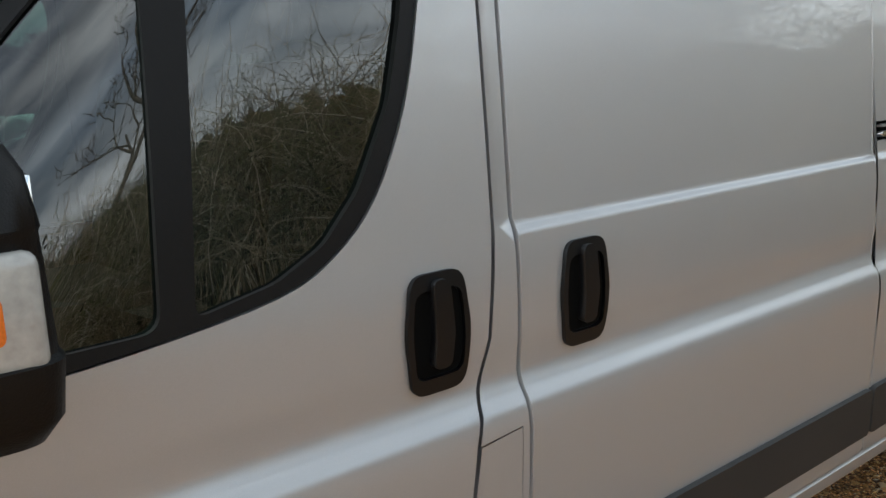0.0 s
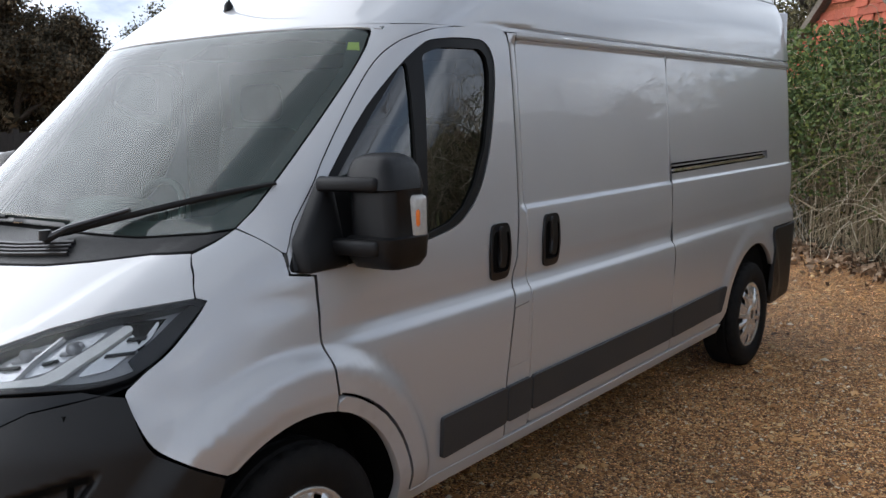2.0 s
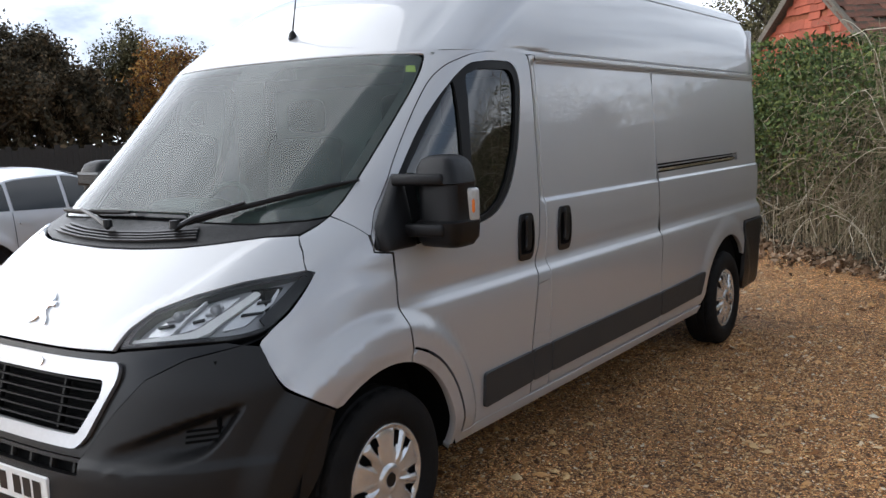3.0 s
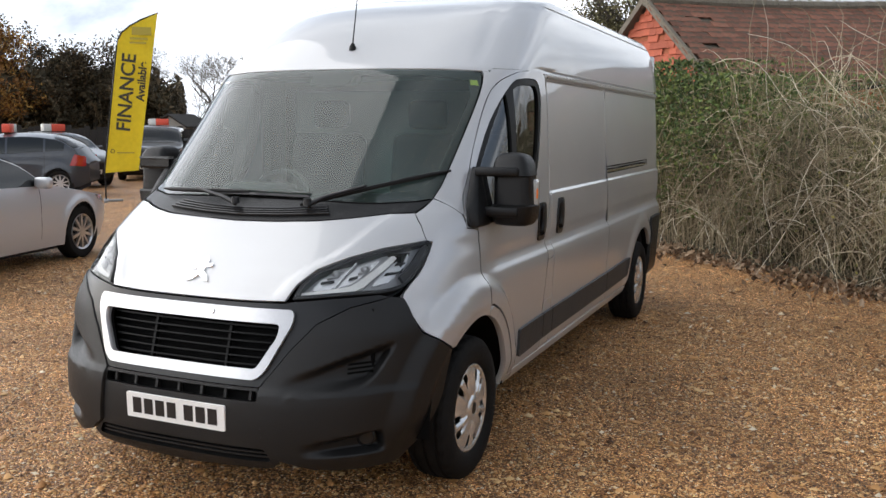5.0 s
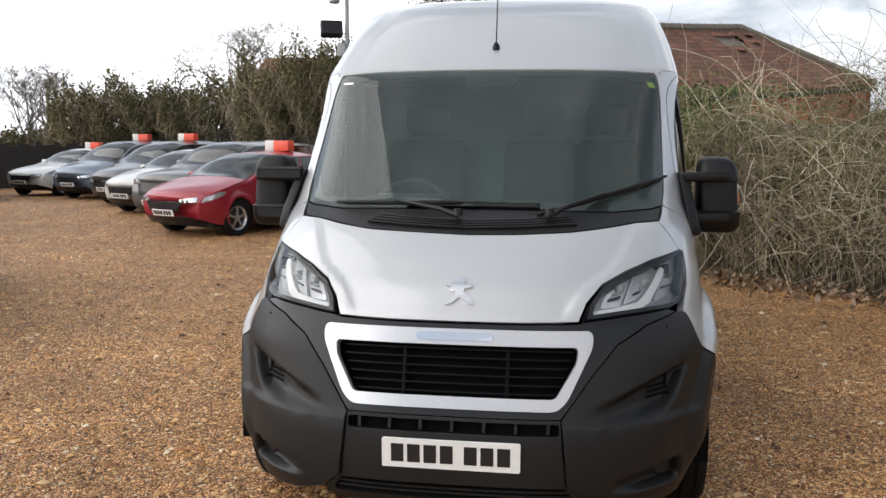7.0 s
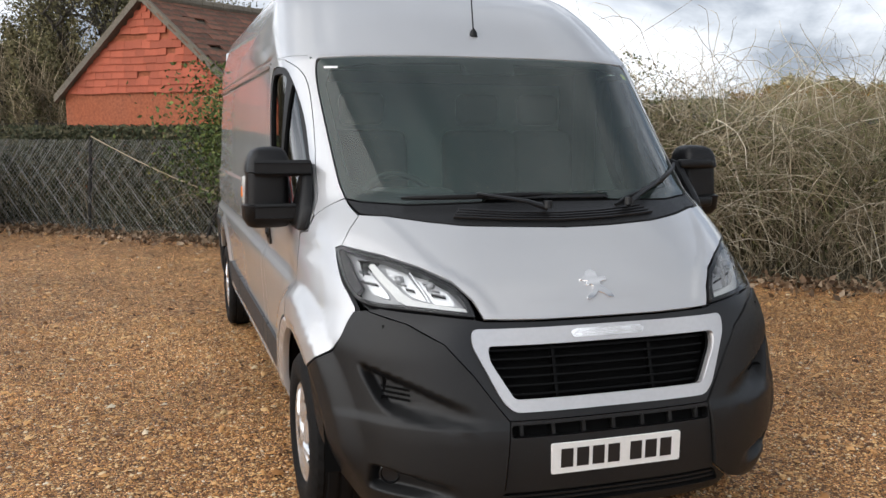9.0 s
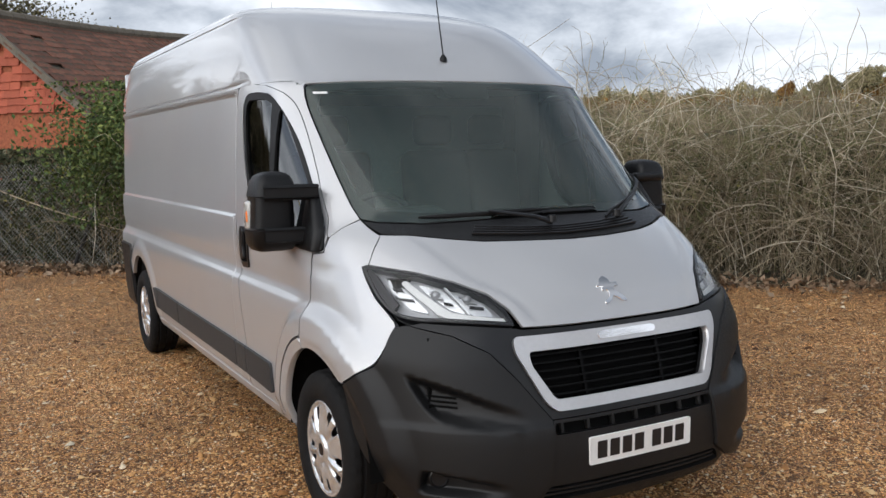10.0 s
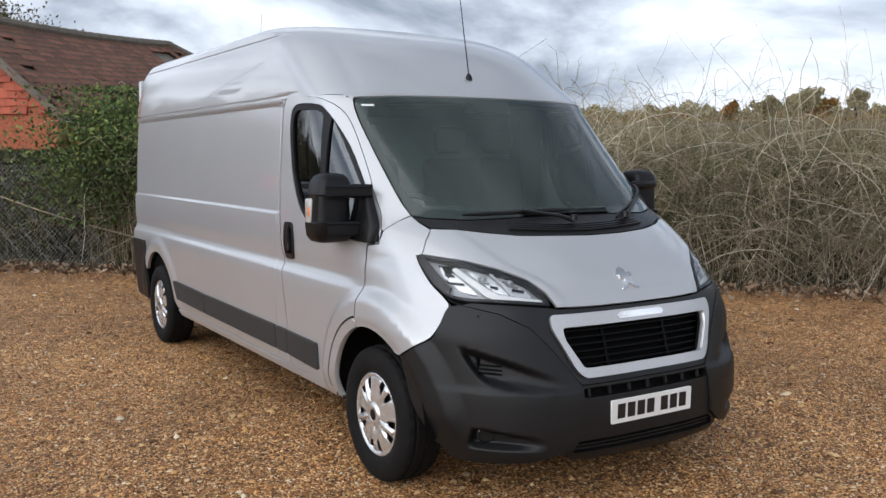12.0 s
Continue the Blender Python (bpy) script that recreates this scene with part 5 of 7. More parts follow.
def mesh_of(name, v, f, mat, smooth=False):
    me = bpy.data.meshes.new(name)
    w = f.shape[1]
    me.vertices.add(len(v))
    me.vertices.foreach_set("co", np.ascontiguousarray(v, dtype=np.float32).ravel())
    me.loops.add(f.size)
    me.loops.foreach_set("vertex_index", np.ascontiguousarray(f, dtype=np.int32).ravel())
    me.polygons.add(len(f))
    me.polygons.foreach_set("loop_start", np.arange(0, f.size, w, dtype=np.int32))
    me.polygons.foreach_set("loop_total", np.full(len(f), w, dtype=np.int32))
    me.update(calc_edges=True)
    me.materials.append(mat)
    if smooth:
        me.shade_smooth()
    return me


def leaves(name, centres, size, mat, fold=0.35):
    """Small pointed leaves, each two triangles folded on the rib, turned every way."""
    n = len(centres)
    a = rng.normal(size=(n, 3))
    a /= np.linalg.norm(a, axis=1, keepdims=True)
    b = np.cross(a, rng.normal(size=(n, 3)))
    b /= np.linalg.norm(b, axis=1, keepdims=True) + 1e-9
    c = np.cross(a, b)
    s = np.asarray(size).reshape(-1, 1) * rng.uniform(0.6, 1.4, (n, 1))
    v = np.stack([centres - a * s, centres + b * s * 0.55 + c * s * fold, centres + a * s, centres - b * s * 0.55 + c * s * fold], axis=1).reshape(-1, 3)
    k = np.arange(n)[:, None] * 4
    f = np.concatenate([k + np.array([0, 1, 2]), k + np.array([0, 2, 3])])
    return mesh_of(name, v, f, mat)


def hedge_frame(u, d):
    """A place u metres along the hedge (from its far end by the fence towards the front) and d behind its foot."""
    q = math.sqrt(0.5)
    return np.stack([-4.0 + u * q + d * q, HEDGE_C + 4.0 - u * q + d * q], axis=-1)


def stuff(name, me, label, category):
    return tagged(new(name, me), label, category, kind="stuff")


# core of the thicket: a lumpy bank with the hedge's inner shade painted on
HL = 24.0


def hedge_top(u):
    """How much taller than usual the growth stands at u."""
    return 1 + 0.24 * np.exp(-((u - 9.8) / 3.0) ** 2) + 0.05 * np.sin(u * 1.9) + 0.03 * np.sin(u * 4.3 + 1)


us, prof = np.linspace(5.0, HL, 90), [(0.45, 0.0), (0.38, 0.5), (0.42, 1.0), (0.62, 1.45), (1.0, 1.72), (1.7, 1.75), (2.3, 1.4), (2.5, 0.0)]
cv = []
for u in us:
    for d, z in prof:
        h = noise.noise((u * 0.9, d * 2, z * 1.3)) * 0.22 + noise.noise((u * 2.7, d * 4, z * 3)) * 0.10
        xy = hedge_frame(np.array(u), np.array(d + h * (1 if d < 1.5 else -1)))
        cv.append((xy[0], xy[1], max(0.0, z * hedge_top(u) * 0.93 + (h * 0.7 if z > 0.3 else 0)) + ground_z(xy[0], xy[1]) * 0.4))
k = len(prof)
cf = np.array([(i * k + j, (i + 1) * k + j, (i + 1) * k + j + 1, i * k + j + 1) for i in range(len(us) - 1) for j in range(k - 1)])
stuff("thicket", mesh_of("thicket", np.array(cv), cf, CORE, True), "lumpy core of the bramble thicket, inner shade put into its colour", "hedge")


def canes(n, u0, u1, height, reach, r, mat, name, pts=10, d0=0.1, d1=1.6, droop=1.0):
    u = rng.uniform(u0, u1, n)
    d = rng.uniform(d0, d1, n) ** 1.0
    st = np.concatenate([hedge_frame(u, d), np.zeros((n, 1))], axis=1)
    h = height * rng.uniform(0.45, 1.12, n) * hedge_top(u)
    out = reach * rng.uniform(-0.35, 1.0, n)
    along = reach * rng.normal(0, 0.9, n)
    t = np.linspace(0, 1, pts)[None, :]
    q = math.sqrt(0.5)
    rise = np.sin(t * np.pi * (0.5 + 0.42 * droop * rng.uniform(0, 1, (n, 1)) ** 0.8)) * h[:, None]
    go = t ** 1.35
    wob = 0.05 * np.sin(t * 9 + rng.uniform(0, 6, (n, 1))) * t
    px = (along[:, None] * q - out[:, None] * q) * go + wob
    py = (-along[:, None] * q - out[:, None] * q) * go - wob
    paths = np.stack([px, py, rise], axis=-1)
    rr = r * rng.uniform(0.5, 1.3, n)
    return strands(name, st, paths, rr, rr * 0.35, mat)


stuff("bramble_canes", canes(1900, 7.6, 24, 1.42, 1.4, 0.0056, CANE, "bramble_canes"), "pale dry arching bramble canes", "brambles")
stuff("bramble_twigs", canes(4200, 4.9, 24, 1.5, 0.95, 0.0030, TWIG, "bramble_twigs", d0=-0.05, d1=1.3), "tangled thin brown twigs", "brambles")
stuff("long_canes", canes(16, 8.0, 24, 1.7, 1.5, 0.0045, CANE, "long_canes", d0=0.3, d1=1.5, pts=14, droop=1.25), "long arching canes above the hedge", "brambles")


def tangle(n, name, r, mat, length, d0, d1, z0, z1, label):
    """Thin stems that cross one another every way over the hedge's face and top."""
    u, d = 5.0 + 19.0 * rng.uniform(0, 1, n) ** 0.72, rng.uniform(d0, d1, n)
    z = rng.uniform(z0, z1, n) * hedge_top(u)
    d = np.maximum(d, np.where(z > 1.35, (z - 1.35) * 0.7, 0) - 0.15)
    st = np.concatenate([hedge_frame(u, d), z[:, None]], axis=1)
    L = length * rng.uniform(0.4, 1.3, n)
    a, e = rng.uniform(0, math.tau, n), rng.normal(0.35, 0.7, n)
    q = math.sqrt(0.5)
    al, up, out = np.cos(a) * np.cos(e) * L, np.sin(e) * L, np.sin(a) * np.cos(e) * L * 0.45
    t = np.linspace(0, 1, 7)[None, :]
    sag = (rng.uniform(0.1, 0.75, n) * L)[:, None]
    w = 0.035 * np.sin(t * 8 + rng.uniform(0, 6, (n, 1)))
    px = (al * q)[:, None] * t + (out * q)[:, None] * t + w
    py = (-al * q)[:, None] * t + (out * q)[:, None] * t - w
    pz = up[:, None] * t + sag * t - sag * 1.5 * t * t
    pz = np.maximum(pz, 0.03 - z[:, None])
    rr = r * rng.uniform(0.5, 1.4, n)
    stuff(name, strands(name, st, np.stack([px, py, pz], axis=-1), rr, rr * 0.5, mat), label, "brambles")


tangle(8500, "tangled_twigs", 0.0028, TWIG, 0.9, -0.12, 0.7, 0.08, 1.85, "tangle of thin brown twigs across the hedge")
tangle(4300, "tangled_canes", 0.0048, CANE, 1.6, -0.22, 0.6, 0.15, 1.68, "pale bramble stems crossing the hedge")
STEM = spread_material("green_stems", [(0, (0.07, 0.08, 0.026)), (0.5, (0.16, 0.17, 0.065)), (1, (0.32, 0.31, 0.15))], 0.7)
tangle(5200, "green_stems", 0.0036, STEM, 1.0, -0.18, 0.6, 0.5, 1.72, "olive green stems and grass among the brambles")
n = 34000
u, d = 3.4 + 20.6 * rng.uniform(0, 1, n) ** 1.35, rng.uniform(-0.05, 1.8, n)
z = np.clip(rng.uniform(0.15, 2.1, n) * (0.75 + 0.25 * np.sin(u * 1.3 + 0.7 * np.sin(u * 0.6))), 0.05, 2.05) * hedge_top(u)
keep = (z > 1.0) | (rng.uniform(size=n) < 0.4)
pos = np.concatenate([hedge_frame(u, d - 0.35 * np.sin(z * 1.5) * rng.uniform(0, 1, n)), z[:, None]], axis=1)[keep]
stuff("bramble_leaves", leaves("bramble_leaves", pos, 0.022, LEAF), "sparse olive green bramble leaves", "leaves")
# green shrub at the fence end
n = 26000
c = rng.normal(size=(n, 3)) * np.array([0.62, 0.45, 0.5])
pos = c + np.array([0.35, 9.95, 1.62])
pos[:, 2] = np.clip(pos[:, 2], 0.7, 2.62)
stuff("shrub_leaves", leaves("shrub_leaves", pos, 0.034, GREEN), "leafy green shrub behind the wire fence", "shrub")
n = 16000
c = rng.normal(size=(n, 3)) * np.array([0.8, 0.7, 0.42])
pos = c + np.array([1.6, 8.9, 1.72])
pos[:, 2] = np.clip(pos[:, 2], 0.6, 2.35)
stuff("ivy_leaves", leaves("ivy_leaves", pos, 0.026, GREEN), "green leaves over the brambles", "leaves")
stuff("shrub_stems", canes(420, 4.8, 7.6, 1.9, 0.4, 0.007, TWIG, "shrub_stems", d0=0.15, d1=0.9), "bare stems of the green shrub", "shrub")
# dark growth behind the wire fence
n = 36000
u, d = rng.uniform(-1, 5.4, n), rng.uniform(0.25, 1.9, n)
pos = np.concatenate([hedge_frame(u, d), rng.uniform(0.05, 1.75, (n, 1)) ** 1.0], axis=1)
stuff("undergrowth", leaves("undergrowth", pos, 0.042, UNDER_LEAF), "dark undergrowth behind chain link", "undergrowth")
stuff("fence_canes", canes(260, -1, 4.9, 1.1, 0.5, 0.004, TWIG, "fence_canes", d0=0.12, d1=0.9), "dead stems behind the chain link", "brambles")
# leaf litter along the foot
n = 11000
u = rng.uniform(-1, 24, n)
d = rng.normal(0.02, 0.36, n) - 0.18 * np.sin(u * 2.1) * rng.uniform(0, 1, n)
pos = np.concatenate([hedge_frame(u, d), np.abs(rng.normal(0.02, 0.03, (n, 1))) + 0.012], axis=1)
stuff("leaf_litter", leaves("leaf_litter", pos, 0.044, LITTER, 0.3), "drift of dead brown leaves along the hedge", "leaves")
# low earth bank under the litter, in the dark colour of the core
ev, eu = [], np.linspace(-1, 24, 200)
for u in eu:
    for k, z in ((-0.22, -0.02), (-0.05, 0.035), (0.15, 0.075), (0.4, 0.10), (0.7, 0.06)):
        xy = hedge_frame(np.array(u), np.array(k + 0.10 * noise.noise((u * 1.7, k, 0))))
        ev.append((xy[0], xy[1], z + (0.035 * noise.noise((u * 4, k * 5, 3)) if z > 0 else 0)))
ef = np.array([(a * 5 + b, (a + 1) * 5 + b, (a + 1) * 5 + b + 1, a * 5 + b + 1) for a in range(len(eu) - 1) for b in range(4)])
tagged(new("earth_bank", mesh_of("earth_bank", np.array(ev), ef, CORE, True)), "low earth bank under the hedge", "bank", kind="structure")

# reeds on the rising field
n = 15000
u, d = rng.uniform(9, 60, n), rng.uniform(2.2, 24, n) ** 1.0
xy = hedge_frame(u, d)
zz = np.array([ground_z(x, y) for x, y in xy])
st = np.concatenate([xy, zz[:, None]], axis=1)
h = rng.uniform(0.9, 1.9, n)
t = np.linspace(0, 1, 4)[None, :]
ln = rng.normal(0, 0.22, (n, 2))
paths = np.stack([ln[:, :1] * t ** 2, ln[:, 1:] * t ** 2, h[:, None] * t], axis=-1)
stuff("reeds", strands("reeds", st, paths, np.full(n, 0.013), np.full(n, 0.005), REED, 3), "tall dry buff reeds on the rising field", "reeds")


def tree(x, y, height, spread, leaf=None, density=1.0, seed=1, trunk=0.16, bare=0.3, leaf_size=0.09, label="", fork=0.28):
    """A tapered trunk that forks into limbs and twigs, with leaves in loose clumps at the ends."""
    r = np.random.default_rng(seed)
    zb = ground_z(x, y)
    ob = empty("tree", Matrix.Translation((x, y, zb)))
    segs, tips = [], []

    def grow(p, dirn, length, rad, level):
        pts = [p]
        d = dirn / np.linalg.norm(dirn)
        for i in range(4):
            d = d + r.normal(0, 0.13 + 0.05 * level if leaf else 0.09 + 0.03 * level, 3) + np.array([0, 0, 0.06])
            d /= np.linalg.norm(d)
            pts.append(pts[-1] + d * length / 4)
        segs.append((pts, rad, rad * 0.55))
        if level >= (4 if leaf else 5):
            tips.append(pts[-1])
            return
        if level >= 2:
            tips.append(pts[2])
            tips.append(pts[4])
        for i in range(int(r.integers(3, 5)) if level else 6):
            k = r.integers(2, 5)
            a = r.uniform(0, math.tau)
            side = np.array([math.cos(a), math.sin(a), r.uniform(0.0, 0.7)])
            grow(pts[k], d * 0.55 + side * spread, length * r.uniform(0.5, 0.78), rad * 0.5, level + 1)

    grow(np.zeros(3), np.array([0, 0, 1.0]), height * fork * 1.25, trunk if leaf else trunk * 0.5, 0)
    top = max(q[2] for pts, _, _ in segs for q in pts)
    sc = height / top
    k = len(segs)
    P = np.array([pts for pts, _, _ in segs]) * np.array([sc, sc, sc])
    me = strands("trunk", P[:, 0], P - P[:, :1], np.array([max(a, 0.007) for _, a, _ in segs]), np.array([max(b, 0.005) for _, _, b in segs]), BARK if leaf else BARE, 5)
    part("trunk", me, [], ob)
    if leaf:
        T = np.array(tips) * sc
        cnt = int(24 * density)
        pos = np.repeat(T, cnt, axis=0) + r.normal(0, 0.055 * height ** 0.75, (len(T) * cnt, 3))
        pos = pos[r.uniform(size=len(pos)) > bare]
        part("crown", leaves("crown", pos, leaf_size * 0.58, leaf), [], ob)
    return tagged(ob, label or "bare leafless tree with fine twigs", "tree", "trees round the yard")


def at(az, dist):
    return dist * math.sin(radians(az)), -4 + dist * math.cos(radians(az))


def bank(name, az0, az1, dist, h0, h1, count, size, mat, label, depth=5.0, seed=3):
    """A far belt of scrub: clumps of leaves with a ragged top."""
    r = np.random.default_rng(seed)
    a = r.uniform(az0, az1, count)
    top = h0 + (h1 - h0) * (0.45 + 0.22 * np.sin(a * 0.9 + seed) + 0.17 * np.sin(a * 2.3 + 2 * seed) + 0.12 * np.sin(a * 5.3 + seed) + 0.10 * np.sin(a * 13.1))
    z = np.abs(top * r.uniform(0, 1, count) ** 0.6 + r.normal(0, 0.07 * h1, count))
    dd = dist + r.uniform(0, depth, count) + 1.2 * np.sin(z * 2 + a * 3)
    pos = np.stack([dd * np.sin(np.radians(a)), -4 + dd * np.cos(np.radians(a)), z], axis=1)
    pos[:, 2] += np.array([ground_z(p[0], p[1]) for p in pos])
    stuff(name, leaves(name, pos, size, mat), label, "scrub")
    k = rng.choice(count, count // 14)
    st = pos[k] * np.array([1, 1, 0.75])
    t = np.linspace(0, 1, 5)[None, :, None]
    tip = np.stack([r.normal(0, 0.35, len(k)), r.normal(0, 0.35, len(k)), r.uniform(0.5, 1.5, len(k)) * (0.35 + 0.12 * h1)], axis=1)[:, None, :]
    stuff("scrub_twigs", strands("scrub_twigs", st, tip * t + 0.1 * np.sin(t * 5 + st[:, None, :1]), np.full(len(k), 0.011), np.full(len(k), 0.005), EVERGREEN if mat is EVERGREEN else TWIG), "bare twigs standing out of scrub", "scrub")


# left: dark tall trees and a dark belt
bank("dark_belt", -75, -44, 46, 3.4, 4.8, 30000, 0.17, DARK_LEAF, "dark brown belt of scrub behind parked cars", seed=4)
bank("wood_edge", -50, -37, 48, 3.0, 4.4, 22000, 0.15, DARK_LEAF, "dark brown edge of a wood", seed=5)
bank("wood_edge", -40, -27, 60, 1.5, 2.6, 9000, 0.13, OLIVE_LEAF, "grey brown edge of a wood", seed=6)
bank("green_scrub", -32, -20, 37, 3.0, 4.3, 32000, 0.06, OLIVE_LEAF, "olive green scrub behind the car row", 3, seed=8)
bank("green_scrub", -21, -10, 31, 3.3, 4.8, 36000, 0.055, OLIVE_LEAF, "tall olive scrub behind the mesh fence", 3, seed=9)
bank("green_scrub", -11, -1, 26, 3.0, 4.4, 30000, 0.05, OLIVE_LEAF, "tall olive scrub beside the barn", 3, seed=10)
for i, (az, dist, h, lf, sp, ls, dn) in enumerate(((-62, 44, 7.6, DARK_LEAF, 0.9, 0.17, 3.0), (-59, 46, 8.0, DARK_LEAF, 0.95, 0.17, 3.0), (-56, 47, 7.0, DARK_LEAF, 0.9, 0.16, 2.4), (-53, 50, 6.0, DARK_LEAF, 0.9, 0.15, 1.6), (-50, 52, 7.6, OLIVE_LEAF, 0.8, 0.15, 1.8), (-47.5, 46, 6.4, RUSSET, 0.9, 0.13, 1.1), (-44.5, 48, 6.3, DARK_LEAF, 1.1, 0.14, 1.6), (-42.4, 48, 6.3, DARK_LEAF, 1.1, 0.14, 1.6), (-39, 55, 6.4, None, 0.8, 0, 0), (-35, 50, 5.6, None, 0.8, 0, 0), (-33.4, 46, 5.4, None, 0.7, 0, 0), (-32.2, 48, 5.8, None, 0.8, 0, 0), (-30.4, 46, 5.0, None, 0.7, 0, 0), (-26, 40, 5.0, OLIVE_LEAF, 0.8, 0.09, 1.0), (-21.8, 48, 7.8, None, 1.0, 0, 0), (-19.2, 50, 8.4, None, 1.0, 0, 0), (-15, 33, 5.2, OLIVE_LEAF, 0.7, 0.08, 1.2), (-10, 31, 5.2, OLIVE_LEAF, 0.7, 0.08, 1.1), (-6, 27, 6.4, OLIVE_LEAF, 0.7, 0.08, 0.8), (-1.5, 30, 6.6, OLIVE_LEAF, 0.7, 0.09, 1.0), (22.5, 34, 2.2, RUSSET, 0.9, 0.10, 2.0))):
    x, y = at(az, dist)
    tree(x, y, h, sp, lf, dn, 20 + i, 0.13 + 0.012 * h, 0.2, ls, {None: "bare leafless tree with fine pale twigs", DARK_LEAF: "tall dark tree against the white sky", OLIVE_LEAF: "half-bare olive green tree", RUSSET: "tree with russet autumn leaves"}[lf])
# right: far line over the reeds
bank("far_line", 36, 78, 66, 0.5, 1.7, 26000, 0.11, FAR_LEAF, "far line of autumn scrub over the field", 8, seed=11)
bank("far_line", 34, 60, 64, 0.2, 1.2, 3600, 0.10, RUSSET, "russet patches in the far scrub", 5, seed=12)
for i, (az, h) in enumerate(((48.0, 1.5), (50.0, 1.8), (52.0, 2.3), (53.4, 1.8), (55.2, 2.2), (57.5, 1.6), (60.0, 2.2), (62.5, 2.6), (65, 2.2))):
    x, y = at(az, 66)
    tree(x, y, h, 1.0, RUSSET if i % 3 == 0 else FAR_LEAF, 1.0, 60 + i, 0.10, 0.3, 0.13, "round field tree in autumn leaf")
# growth out of sight that glass and paint mirror
bank("mirrored_belt", 80, 200, 34, 2.6, 4.6, 16000, 0.28, EVERGREEN, "unseen dark belt of trees mirrored in the van", seed=14)
# second belt, added unseen to close the ring for reflections
bank("mirrored_belt", 200, 285, 38, 2.5, 4.0, 12000, 0.3, EVERGREEN, "unseen dark belt of trees mirrored in the van", seed=15)
for i, (x, y, h) in enumerate(((9.0, -13.0, 9.5), (10.2, 2.2, 11.5), (4.0, -17.0, 9.0))):
    tree(x, y, h, 0.75, None, 1, 80 + i, 0.2, 0.3, 0.1, "tall bare oak with spreading twigs")

# ---- barn, fences, flag, lamp pole ----
def roof_tile_material(name, a, b, moss):
    m = material(name, a, 0.85, grain=0.35, scale=25, bump=1.2, stain=0.9, stain_scale=0.9, alt=b, rand=0.3)
    n, l = m.node_tree.nodes, m.node_tree.links
    bs = n["Principled BSDF"]
    src = bs.inputs["Base Color"].links[0].from_socket
    co = n.new("ShaderNodeTexCoord")
    t = n.new("ShaderNodeTexNoise")
    t.inputs["Scale"].default_value, t.inputs["Detail"].default_value = 0.75, 8.0
    l.new(co.outputs["Object"], t.inputs["Vector"])
    r = n.new("ShaderNodeMapRange")
    r.inputs["From Min"].default_value, r.inputs["From Max"].default_value = 0.52, 0.62
    r.inputs["To Max"].default_value = 0.85
    l.new(t.outputs["Fac"], r.inputs["Value"])
    mx = n.new("ShaderNodeMix")
    mx.data_type = "RGBA"
    mx.inputs[7].default_value = (*moss, 1)
    l.new(r.outputs["Result"], mx.inputs[0])
    l.new(src, mx.inputs[6])
    l.new(mx.outputs[2], bs.inputs["Base Color"])
    return m


ROOF_TILE = roof_tile_material("old_roof_tiles", (0.20, 0.078, 0.044), (0.105, 0.053, 0.034), (0.055, 0.047, 0.028))
HUNG_TILE = material("hung_tiles", (0.42, 0.10, 0.05), 0.8, grain=0.2, scale=20, bump=0.8, stain=0.5, stain_scale=1.2, alt=(0.30, 0.075, 0.04), rand=0.18)
BRICK = material("orange_brick", (0.34, 0.095, 0.04), 0.85, grain=0.25, scale=18, bump=1.0, stain=0.6, stain_scale=1.4, alt=(0.30, 0.10, 0.05), rand=0.2)
OLD_WOOD = material("weathered_timber", (0.17, 0.145, 0.11), 0.85, grain=0.3, scale=30, bump=0.8, stain=0.6, stain_scale=2.0)
DARK_WOOD = material("dark_boarding", (0.022, 0.02, 0.018), 0.85, grain=0.3, scale=20, bump=0.8, stain=0.5, stain_scale=1.0)
STEEL = material("galvanised_steel", (0.30, 0.31, 0.31), 0.5, 0.7, grain=0.15, scale=40, stain=0.4, stain_scale=5)
WIRE = material("grey_wire", (0.34, 0.34, 0.32), 0.6, 0.5, grain=0.1, scale=50)

BARN = (0.2, 16.2)
TH = 0.866
BV, BU = Vector((math.cos(TH), math.sin(TH), 0)), Vector((-math.sin(TH), math.cos(TH), 0))
EAVE0, EAVE1, RIDGE0, RIDGE1, HALF, RIDGE_L, EAVE_L = 2.55, 3.60, 4.60, 5.20, 2.45, 10.7, 14.5
BO = Vector((*BARN, 0))


def barn_at(l, w, z):
    return BO + BV * l + BU * w + Vector((0, 0, z))


barn = tagged(empty("barn"), "old barn with sagging red tile roof and tile-hung gable", "barn")


def eave_z(l):
    return EAVE0 + (EAVE1 - EAVE0) * l / EAVE_L


def ridge_z(l):
    return RIDGE0 + (RIDGE1 - RIDGE0) * l / RIDGE_L - 0.10 * math.sin(min(max(l / RIDGE_L, 0), 1) * math.pi)


def slope_at(l, t):
    """A place on the near roof slope: l along, t from eave (0) to ridge (1)."""
    e, r = barn_at(l, -.12, eave_z(l) - .08), barn_at(l, HALF, ridge_z(min(l, RIDGE_L)))
    return e.lerp(r, t)


